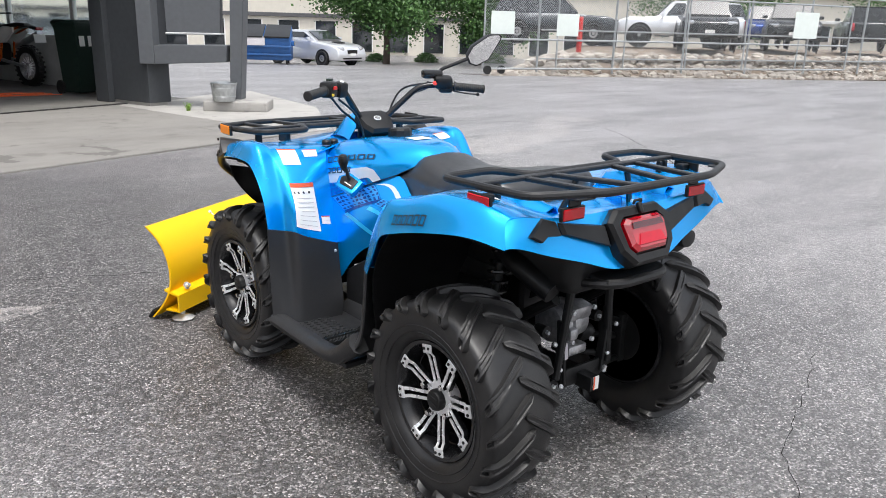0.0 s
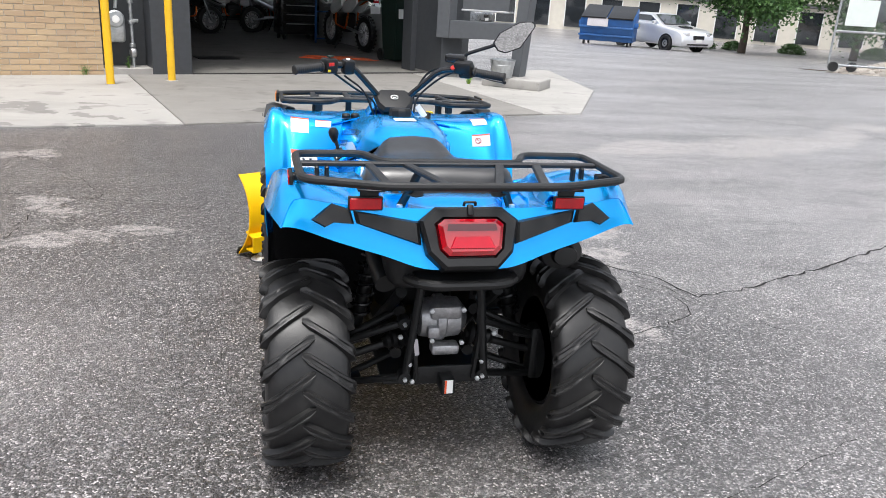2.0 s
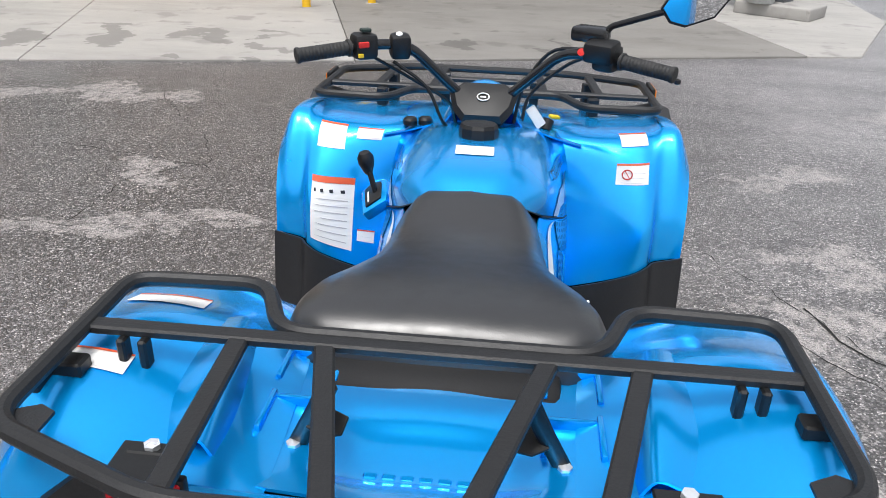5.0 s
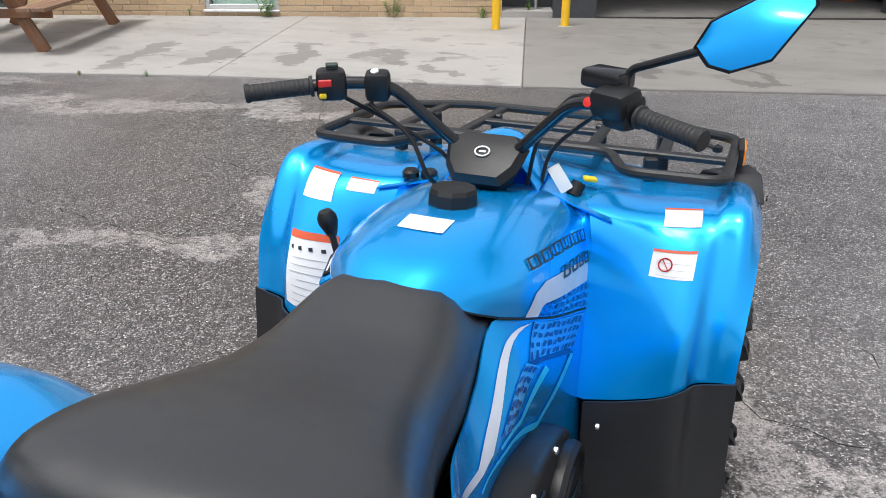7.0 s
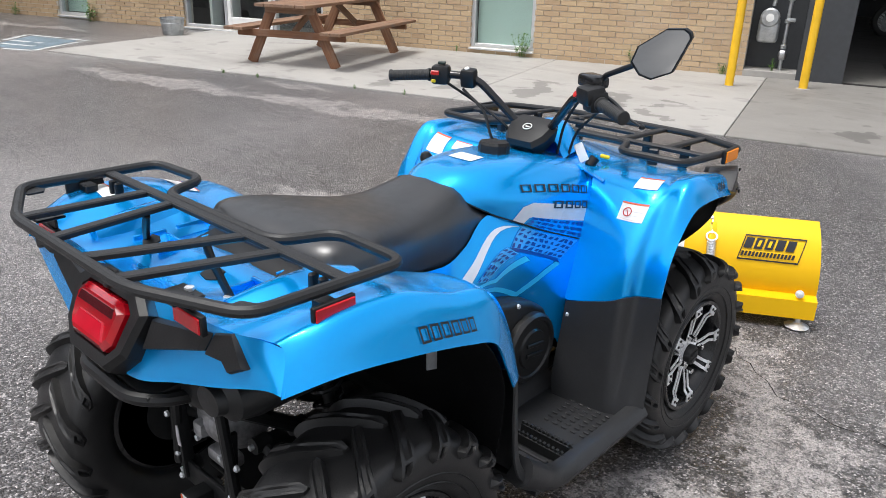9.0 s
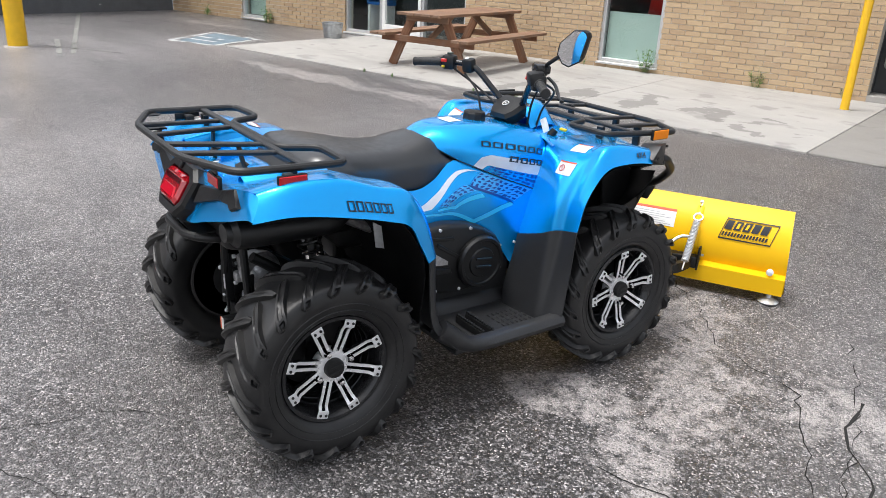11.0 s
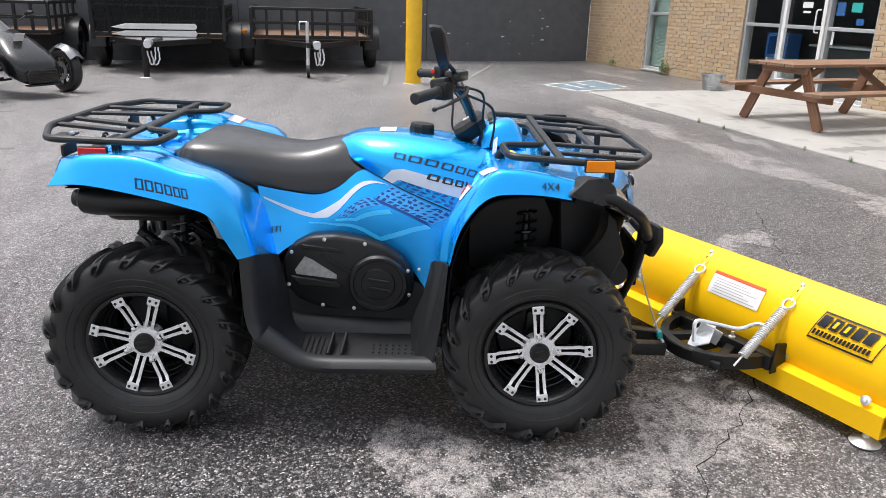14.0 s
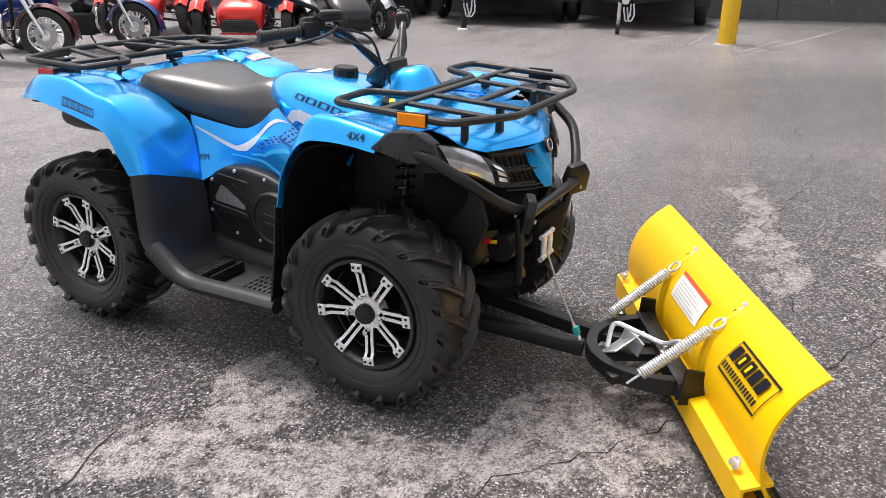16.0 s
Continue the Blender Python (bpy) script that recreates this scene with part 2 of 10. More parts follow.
# silt drifts and painted sky sheen: centre, half-lengths, turn
SILT_AND_SHEEN = [
    (0.4, 1.92, 0.42, 0.2, 150), (0.78, 1.65, 0.4, 0.22, 140), (1.0, 1.1, 0.45, 0.3, 100), (0.62, 0.95, 0.3, 0.22, 30), (1.3, 1.75, 0.25, 0.2, 60),
    (-2.1, 2.15, 0.55, 0.14, 8), (-1.3, 2.4, 0.4, 0.1, 20), (-1.9, 2.88, 0.2, 0.07, 0), (-2.7, 4.45, 0.6, 0.18, -10), (-5.0, 3.95, 0.6, 0.2, 15), (-3.9, 4.08, 0.95, 0.17, 21), (-5.7, 4.37, 0.6, 0.1, 20),
    # those round (3.4, 5.0) and (4.8, 5.3) paint in wet streaks reflecting the sky
    (-7.0, 3.4, 1.6, 0.2, 16), (1.65, 3.5, 0.3, 0.15, 40), (1.45, 2.4, 0.3, 0.2, 70), (3.4, 5.0, 0.9, 0.3, 10), (4.8, 5.3, 1.2, 0.5, 25),
    (6.4, 6.0, 1.2, 0.3, 45), (7.5, 6.6, 0.5, 0.25, 90), (-13.2, 4.6, 1.4, 0.15, 18), (-1.5, -5.5, 2.5, 0.4, -40),
]

# damp patches and drips on the concrete apron
DAMP = [
    (-5.3, 5.8, 0.8, 0.22, 103), (-4.55, 5.85, 0.45, 0.2, 95), (-3.75, 6.3, 0.7, 0.16, 113), (-2.95, 6.5, 0.55, 0.13, 118), (-2.4, 6.8, 0.22, 0.09, 0), (-2.2, 6.05, 0.26, 0.09, 5),
    (-2.3, 5.6, 0.16, 0.08, 0), (-2.45, 6.45, 0.15, 0.07, 30), (-2.87, 5.64, 0.16, 0.08, 10), (0.55, 6.8, 0.5, 0.1, -80), (0.45, 6.48, 0.26, 0.11, 0), (-0.5, 6.83, 0.25, 0.1, 100),
]

M = {
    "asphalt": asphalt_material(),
    "concrete": concrete_material("concrete", damp=DAMP),
    "concrete_worn": concrete_material("worn_concrete", (0.25, 0.238, 0.22), (0.14, 0.133, 0.124), DAMP),
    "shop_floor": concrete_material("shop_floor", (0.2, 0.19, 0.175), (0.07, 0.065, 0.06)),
    "crack": surface("crack_dirt", (0.018, 0.017, 0.016), 0.95, bump=0.4),
    "brick": brick_material(),
    "brick_rest": brick_material(True),
    "mortar": surface("mortar", (0.62, 0.57, 0.49), 0.9, grain=0.2, scale=120, bump=0.3),
    "dark_wall": surface("charcoal_render", (0.105, 0.111, 0.12), 0.7, grain=0.1, scale=50, bump=0.35, dirt=(0.075, 0.078, 0.08)),
    "charcoal": surface("charcoal_paint", (0.048, 0.052, 0.058), 0.5, grain=0.12, scale=14, bump=0.08),
    "charcoal_light": surface("slate_paint", (0.105, 0.112, 0.122), 0.5, grain=0.08, scale=14, bump=0.08),
    "aluminium": surface("anodised_aluminium", (0.66, 0.67, 0.68), 0.4, metal=0.6, scale=60, bump=0.05),
    "white_paint": surface("white_paint", (0.78, 0.78, 0.76), 0.45, scale=10, grain=0.05),
    "yellow_post": surface("yellow_bollard_paint", (0.85, 0.50, 0.012), 0.42, grain=0.08, scale=8, bump=0.06, dirt=(0.6, 0.36, 0.03)),
    "window_glass": glass("window_glass", (0.85, 0.93, 0.92)),
    "blind": surface("frosted_film", (0.42, 0.52, 0.47), 0.6, grain=0.05, scale=4, bump=0.0),
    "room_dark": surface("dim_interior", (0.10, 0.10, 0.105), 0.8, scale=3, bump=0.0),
    "room_white": surface("workshop_white_board", (0.6, 0.6, 0.58), 0.7, scale=3, bump=0.0),
    "galvanised": surface("galvanised_steel", (0.5, 0.52, 0.53), 0.42, metal=0.8, grain=0.25, scale=18, bump=0.05),
    "wood": wood_material("weathered_cedar", (0.19, 0.098, 0.055), (0.33, 0.2, 0.125)),
    "wood_red": wood_material("stained_cedar", (0.17, 0.07, 0.035), (0.28, 0.14, 0.07)),
    "blue": paint("blue_plastic", (0.0, 0.395, 1.0), 0.25, 0.05, 0.64, 0.5),
    "blue_deep": paint("blue_plastic_shaded_decal", (0.004, 0.06, 0.30)),
    "cyan": surface("light_blue_decal", (0.03, 0.56, 0.95), 0.3, scale=20, grain=0.04, bump=0.0, coat=0.6),
    "silver_decal": surface("silver_white_decal", (0.62, 0.66, 0.72), 0.3, grain=0.05, bump=0.0, coat=0.6),
    "matte_black": surface("matte_black_plastic", (0.006, 0.006, 0.0064), 0.8, grain=0.25, scale=160, bump=0.1, spread=0.08, spec=0.12),
    "grey_plastic": surface("grey_black_satin_plastic", (0.016, 0.0165, 0.018), 0.46, grain=0.2, scale=240, bump=0.12, spread=0.08, spec=0.55),
    "black_plastic": surface("black_moulded_plastic", (0.008, 0.0081, 0.0085), 0.46, grain=0.2, scale=240, bump=0.1, spread=0.08, spec=0.42),
    "black_gloss": surface("black_gloss_plastic", (0.012, 0.012, 0.013), 0.25, grain=0.1, scale=60, bump=0.02, spread=0.05),
    "black_metal": surface("black_powder_coat", (0.01, 0.0105, 0.011), 0.42, metal=0.2, grain=0.15, scale=160, bump=0.1),
    "rack": surface("grey_black_powder_coat", (0.022, 0.0225, 0.0235), 0.45, metal=0.3, grain=0.15, scale=260, bump=0.2, spread=0.08),
    "vinyl": surface("black_vinyl", (0.017, 0.017, 0.0175), 0.35, grain=0.14, scale=320, bump=0.08, spread=0.12, spec=1.0),
    "tyre": rubber_material("tyre_rubber", (0.009, 0.009, 0.0095)),
    "grip": surface("grip_rubber", (0.02, 0.02, 0.02), 0.65, scale=300, bump=0.3),
    "silver": surface("machined_aluminium", (0.95, 0.95, 0.95), 0.28, metal=0.45, grain=0.08, scale=90, bump=0.03, spread=0.08),
    "cast": surface("cast_aluminium", (0.46, 0.46, 0.47), 0.36, metal=0.75, grain=0.25, scale=80, bump=0.15),
    "zinc": surface("zinc_plate", (0.76, 0.78, 0.8), 0.3, metal=0.6, grain=0.12, scale=60, bump=0.02),
    "chrome": surface("chrome", (0.8, 0.8, 0.8), 0.1, metal=1.0, grain=0.03, bump=0.0, spread=0.03),
    "reflector_red": surface("red_reflector", (0.55, 0.004, 0.012), 0.2, grain=0.12, scale=90, bump=0.05, coat=0.2, spread=0.05),
    "red_lens": surface("red_lens", (0.42, 0.002, 0.01), 0.1, grain=0.1, scale=40, bump=0.0, coat=1.0, spread=0.04, spec=0.8),
    "red_deep": surface("dark_red_lens", (0.09, 0.002, 0.005), 0.12, grain=0.1, bump=0.0, coat=1.0, spread=0.04),
    "pink_lens": surface("pale_red_lens", (0.5, 0.006, 0.022), 0.12, grain=0.1, bump=0.0, coat=0.1, spread=0.05),
    "amber": surface("amber_reflector", (1.0, 0.27, 0.0), 0.35, grain=0.06, scale=90, bump=0.05, coat=0.1, spec=0.3),
    "label": surface("white_label", (0.82, 0.82, 0.80), 0.4, grain=0.03, scale=20, bump=0.0),
    "label_orange": surface("label_red_orange", (0.72, 0.10, 0.03), 0.4, grain=0.05, bump=0.0),
    "label_ink": surface("faint_print", (0.5, 0.48, 0.5), 0.5, grain=0.1, bump=0.0),
    "ink": surface("black_lettering", (0.012, 0.014, 0.02), 0.35, bump=0.0),
    "plow_yellow": polyethylene("yellow_plow_poly", (0.93, 0.54, 0.002)),
    "rope": surface("grey_winch_rope", (0.5, 0.49, 0.46), 0.8, scale=500, bump=0.3),
    "teal": surface("teal_hook_strap", (0.02, 0.4, 0.36), 0.6),
    "red_plastic": surface("red_plastic", (0.6, 0.02, 0.015), 0.35, bump=0.0),
    "yellow_plastic": surface("yellow_plastic", (0.85, 0.6, 0.02), 0.4, bump=0.0),
    "mirror": surface("mirror_glass", (0.92, 0.93, 0.93), 0.015, metal=1.0, grain=0.0, bump=0.0, spread=0.01),
    "red_paint": paint("red_paint", (0.62, 0.02, 0.012)),
    "maroon_paint": paint("maroon_paint", (0.09, 0.006, 0.012)),
    "navy_paint": paint("navy_paint", (0.01, 0.04, 0.2)),
    "white_car": paint("white_car_paint", (0.75, 0.76, 0.78), 0.3, 0.0),
    "grey_car": paint("grey_car_paint", (0.14, 0.15, 0.16)),
    "slate_car": paint("slate_car_paint", (0.045, 0.05, 0.056)),
    "blue_pale": paint("pale_blue_decal", (0.05, 0.42, 0.92)),
    "black_car": paint("black_car_paint", (0.014, 0.015, 0.016)),
    "orange_paint": paint("orange_paint", (0.75, 0.14, 0.01)),
    "car_glass": surface("tinted_car_glass", (0.02, 0.024, 0.028), 0.06, bump=0.0, coat=1.0, spread=0.03),
    "clear_lens": surface("clear_lamp_lens", (0.72, 0.74, 0.76), 0.1, metal=0.65, grain=0.3, scale=26, bump=0.25, coat=1.0, spread=0.06),
    "dumpster_blue": surface("blue_dumpster_steel", (0.012, 0.11, 0.36), 0.45, grain=0.15, scale=7, bump=0.1, dirt=(0.05, 0.1, 0.2)),
    "bin_green": surface("dark_green_bin_plastic", (0.012, 0.028, 0.022), 0.5, bump=0.1),
    "cord": surface("orange_cord", (0.75, 0.12, 0.03), 0.6),
    "leaf": leaf_material("leaf", (0.022, 0.075, 0.014), (0.075, 0.165, 0.035)),
    "weed": leaf_material("weed_leaf", (0.06, 0.15, 0.02), (0.13, 0.24, 0.05)),
    "bark": surface("bark", (0.085, 0.065, 0.05), 0.9, grain=0.35, scale=25, bump=0.7),
    "far_wall": surface("cream_render", (0.66, 0.62, 0.54), 0.8, grain=0.06, scale=3, bump=0.1),
    "roof_red": surface("red_tile_roof", (0.28, 0.08, 0.055), 0.8, grain=0.25, scale=12, bump=0.3),
    "dirt": surface("gravelly_dirt", (0.25, 0.2, 0.155), 0.95, grain=0.35, scale=16, bump=0.6),
    "sign_white": surface("white_sign_board", (0.74, 0.8, 0.76), 0.5, grain=0.04, scale=6, bump=0.0),
    "line_paint": surface("worn_line_paint", (0.27, 0.27, 0.25), 0.7, grain=0.4, scale=30, bump=0.2),
    "bay_paint": surface("faded_bay_paint", (0.58, 0.6, 0.6), 0.7, grain=0.35, scale=30, bump=0.2),
    "blue_line": surface("worn_blue_line_paint", (0.16, 0.22, 0.26), 0.7, grain=0.4, scale=30, bump=0.2),
    "moss": leaf_material("grass_clump", (0.16, 0.33, 0.03), (0.32, 0.5, 0.07)),
}

# ---- modelling helpers ----
def part(name, bm, mat, parent=None, label="", sharp=35, m=None):
    """Links a bmesh as one mesh object under a thing or a part."""
    bmesh.ops.recalc_face_normals(bm, faces=bm.faces)
    me = bpy.data.meshes.new(name)
    bm.to_mesh(me)
    bm.free()
    me.materials.append(M[mat] if isinstance(mat, str) else mat)
    me.shade_smooth()
    me.set_sharp_from_angle(angle=radians(sharp))
    ob = new(name, me)
    if parent is not None:
        ob.parent = parent
    if m is not None:
        ob.matrix_basis = m
    if label:
        ob["label"] = label
    return ob


def shared(name, me, parent, m):
    ob = new(name, me)
    ob.parent, ob.matrix_basis = parent, m
    return ob


def thing(name, label, category, m=None, group="", kind=""):
    ob = new(name)
    ob.empty_display_size = 0.2
    if m is not None:
        ob.matrix_basis = m
    return tagged(ob, label, category, group, kind)


def B():
    return bmesh.new()


def box(bm, sx, sy, sz, m=Matrix(), bevel=0.0, seg=2):
    r = bmesh.ops.create_cube(bm, size=1, matrix=m @ Matrix.Diagonal((sx, sy, sz, 1)))
    if bevel:
        es = list({e for v in r["verts"] for e in v.link_edges})
        bmesh.ops.bevel(bm, geom=es, offset=bevel, segments=seg, affect="EDGES", profile=0.5)
    return bm


def prism(bm, outline, depth, m=Matrix(), bevel=0.0, seg=2):
    """An outline in local x and y, drawn out along local z from 0 to depth."""
    lo = [bm.verts.new(m @ Vector((x, y, 0))) for x, y in outline]
    hi = [bm.verts.new(m @ Vector((x, y, depth))) for x, y in outline]
    fs = [bm.faces.new(lo[::-1]), bm.faces.new(hi)]
    n = len(lo)
    for i in range(n):
        fs.append(bm.faces.new((lo[i], lo[(i + 1) % n], hi[(i + 1) % n], hi[i])))
    if bevel:
        bmesh.ops.bevel(bm, geom=list({e for f in fs for e in f.edges}), offset=bevel, segments=seg, affect="EDGES", profile=0.5)
    return bm


def lathe(bm, profile, n=24, m=Matrix(), close=False, cap=True):
    """(radius, height) pairs turned round local z."""
    rings = []
    for r, h in profile:
        rings.append([bm.verts.new(m @ Vector((r * math.cos(2 * math.pi * i / n), r * math.sin(2 * math.pi * i / n), h))) for i in range(n)])
    pairs = list(zip(rings, rings[1:])) + ([(rings[-1], rings[0])] if close else [])
    for a, b in pairs:
        for i in range(n):
            bm.faces.new((a[i], a[(i + 1) % n], b[(i + 1) % n], b[i]))
    if cap and not close:
        for r, (rad, _) in ((rings[0], profile[0]), (rings[-1], profile[-1])):
            if rad > 1e-5:
                bm.faces.new(r)
    return bm


def along(a, b):
    """The pose at a whose z axis points to b, and the distance."""
    a, b = Vector(a), Vector(b)
    return Matrix.Translation(a) @ (b - a).to_track_quat("Z", "Y").to_matrix().to_4x4(), (b - a).length


def rod(bm, a, b, r, n=12, r2=None):
    m, d = along(a, b)
    return lathe(bm, [(r, 0), (r if r2 is None else r2, d)], n, m)


def rounded(pts, rad, k=5, closed=False):
    """A polyline with its corners rounded off."""
    pts = [Vector(p) for p in pts]
    n, out = len(pts), []
    for i, p in enumerate(pts):
        if not closed and i in (0, n - 1):
            out.append(p)
            continue
        a, b = pts[i - 1] - p, pts[(i + 1) % n] - p
        d = min(rad, a.length * 0.49, b.length * 0.49)
        s, e = p + a.normalized() * d, p + b.normalized() * d
        for j in range(k + 1):
            t = j / k
            out.append(s * (1 - t) ** 2 + p * 2 * t * (1 - t) + e * t * t)
    return out


def tube(bm, pts, r, n=10, closed=False, flat=1.0):
    """A round bar swept along a line of points."""
    pts = [Vector(p) for p in pts]
    k = len(pts)
    tang = []
    for i in range(k):
        a = pts[i - 1] if (i or closed) else pts[i]
        b = pts[(i + 1) % k] if (i < k - 1 or closed) else pts[i]
        d = (b - a)
        tang.append(d.normalized() if d.length > 1e-9 else Vector((0, 0, 1)))
    up = Vector((0, 0, 1)) if abs(tang[0].z) < 0.9 else Vector((0, 1, 0))
    side = tang[0].cross(up).normalized()
    rings = []
    for i in range(k):
        side = (side - tang[i] * side.dot(tang[i])).normalized()
        nor = tang[i].cross(side)
        rr = r[i] if isinstance(r, (list, tuple)) else r
        rings.append([bm.verts.new(pts[i] + side * rr * math.cos(2 * math.pi * j / n) + nor * rr * flat * math.sin(2 * math.pi * j / n)) for j in range(n)])
    for i in range(k if closed else k - 1):
        a, b = rings[i], rings[(i + 1) % k]
        off = 0
        if closed and i == k - 1:
            off = min(range(n), key=lambda o: (a[0].co - b[o].co).length)
        for j in range(n):
            bm.faces.new((a[j], a[(j + 1) % n], b[(j + 1 + off) % n], b[(j + off) % n]))
    if not closed:
        bm.faces.new(rings[0]), bm.faces.new(rings[-1])
    return bm


def spline(pts, t):
    """A Catmull-Rom point at t in 0..1 along a list of vectors."""
    n = len(pts) - 1
    x = min(max(t, 0), 1) * n
    i = min(int(x), n - 1)
    u = x - i
    p1, p2 = pts[i], pts[i + 1]
    p0 = pts[i - 1] if i else p1 * 2 - p2
    p3 = pts[i + 2] if i + 2 <= n else p2 * 2 - p1
    return 0.5 * (p1 * 2 + (p2 - p0) * u + (p0 * 2 - p1 * 5 + p2 * 4 - p3) * u * u + (p1 * 3 - p0 - p2 * 3 + p3) * u ** 3)


class Skin:
    """A smooth surface through a grid of control points; u runs along a row, v from row to row."""

    def __init__(self, rows, flip=1):
        self.rows = [[Vector((p[0] * flip, p[1], p[2])) for p in r] for r in rows]
        self.flip = flip

    def at(self, u, v):
        return spline([spline(r, u) for r in self.rows], v)

    def normal(self, u, v):
        e = 0.004
        du = self.at(min(u + e, 1), v) - self.at(max(u - e, 0), v)
        dv = self.at(u, min(v + e, 1)) - self.at(u, max(v - e, 0))
        n = du.cross(dv).normalized()
        return n

    def mesh(self, nu, nv, thick=0.004, out=1):
        """A closed sheet of that thickness, laid on the inner side of the surface."""
        bm = B()
        grids = []
        for d in (0.0, -thick):
            grids.append([[bm.verts.new(self.at(i / nu, j / nv) + self.normal(i / nu, j / nv) * (d * out)) for i in range(nu + 1)] for j in range(nv + 1)])
        a, b = grids
        for j in range(nv):
            for i in range(nu):
                bm.faces.new((a[j][i], a[j][i + 1], a[j + 1][i + 1], a[j + 1][i]))
                bm.faces.new((b[j][i], b[j + 1][i], b[j + 1][i + 1], b[j][i + 1]))
        rim = [(0, i) for i in range(nu)] + [(j, nu) for j in range(nv)] + [(nv, i) for i in range(nu, 0, -1)] + [(j, 0) for j in range(nv, 0, -1)]
        for (j, i), (j2, i2) in zip(rim, rim[1:] + rim[:1]):
            bm.faces.new((a[j][i], b[j][i], b[j2][i2], a[j2][i2]))
        return bm

    def decal(self, bm, quad, out=1, lift=0.0015, nu=6, nv=3, thick=0.0012):
        """A thin sticker on the surface; quad: four (u, v) corners in order."""
        q = [Vector((*c, 0)) for c in quad]
        g = {}
        for d in (lift, lift - thick):
            for j in range(nv + 1):
                for i in range(nu + 1):
                    s, t = i / nu, j / nv
                    p = (q[0] * (1 - s) + q[1] * s) * (1 - t) + (q[3] * (1 - s) + q[2] * s) * t
                    g[d, i, j] = bm.verts.new(self.at(p.x, p.y) + self.normal(p.x, p.y) * (d * out))
        for j in range(nv):
            for i in range(nu):
                bm.faces.new([g[lift, a, b] for a, b in ((i, j), (i + 1, j), (i + 1, j + 1), (i, j + 1))])
        return bm


def loft(bm, rings, cap=True):
    vs = [[bm.verts.new(p) for p in r] for r in rings]
    n = len(vs[0])
    for a, b in zip(vs, vs[1:]):
        for i in range(n):
            bm.faces.new((a[i], a[(i + 1) % n], b[(i + 1) % n], b[i]))
    if cap:
        bm.faces.new(vs[0]), bm.faces.new(vs[-1])
    return bm


def coil(bm, a, b, rad, wire, turns, n=6, per=12):
    m, d = along(a, b)
    k = int(turns * per)
    pts = [m @ Vector((rad * math.cos(2 * math.pi * i / per), rad * math.sin(2 * math.pi * i / per), d * i / k)) for i in range(k + 1)]
    return tube(bm, pts, wire, n)


def lettering(name, text, size, mat, parent, m, label="", depth=0.0006):
    """Readable writing in the built-in font, as a mesh."""
    cu = bpy.data.curves.new(name, "FONT")
    cu.body, cu.size, cu.extrude, cu.align_x, cu.align_y = text, size, depth, "CENTER", "CENTER"
    tmp = bpy.data.objects.new(name + "_source", cu)
    me = bpy.data.meshes.new_from_object(tmp)
    bpy.data.objects.remove(tmp)
    me.materials.clear()
    me.materials.append(M[mat])
    ob = shared(name, me, parent, m)
    if label:
        ob["label"] = label
    return ob

# ---- the setting: ground, apron, building ----
def crack_line(pts, width, seed, step=0.06):
    """A jagged thin strip of dirt-filled crack, just above the ground."""
    rnd = random.Random(seed)
    bm = B()
    pts = [Vector((x, y, 0)) for x, y in pts]
    line = []
    for a, b in zip(pts, pts[1:]):
        k = max(2, int((b - a).length / step))
        for i in range(k):
            line.append(a.lerp(b, i / k) + Vector((rnd.uniform(-1, 1), rnd.uniform(-1, 1), 0)) * step * 0.32)
    line.append(pts[-1])
    prev = None
    for i, p in enumerate(line):
        d = (line[min(i + 1, len(line) - 1)] - line[max(i - 1, 0)]).normalized()
        s = Vector((-d.y, d.x, 0)) * width * rnd.uniform(0.15, 1.0) * 0.5
        row = [bm.verts.new(p + s + Vector((0, 0, 0.003))), bm.verts.new(p - s + Vector((0, 0, 0.003)))]
        if prev:
            bm.faces.new((prev[0], prev[1], row[1], row[0]))
        prev = row
    return bm


def ground_height(x, y):
    """The yard is level; towards the street, ahead and to the right, it falls away a little."""
    d = 0.55 * x + 0.83 * y
    return -0.04 * min(max(d - 19.0, 0), 22)


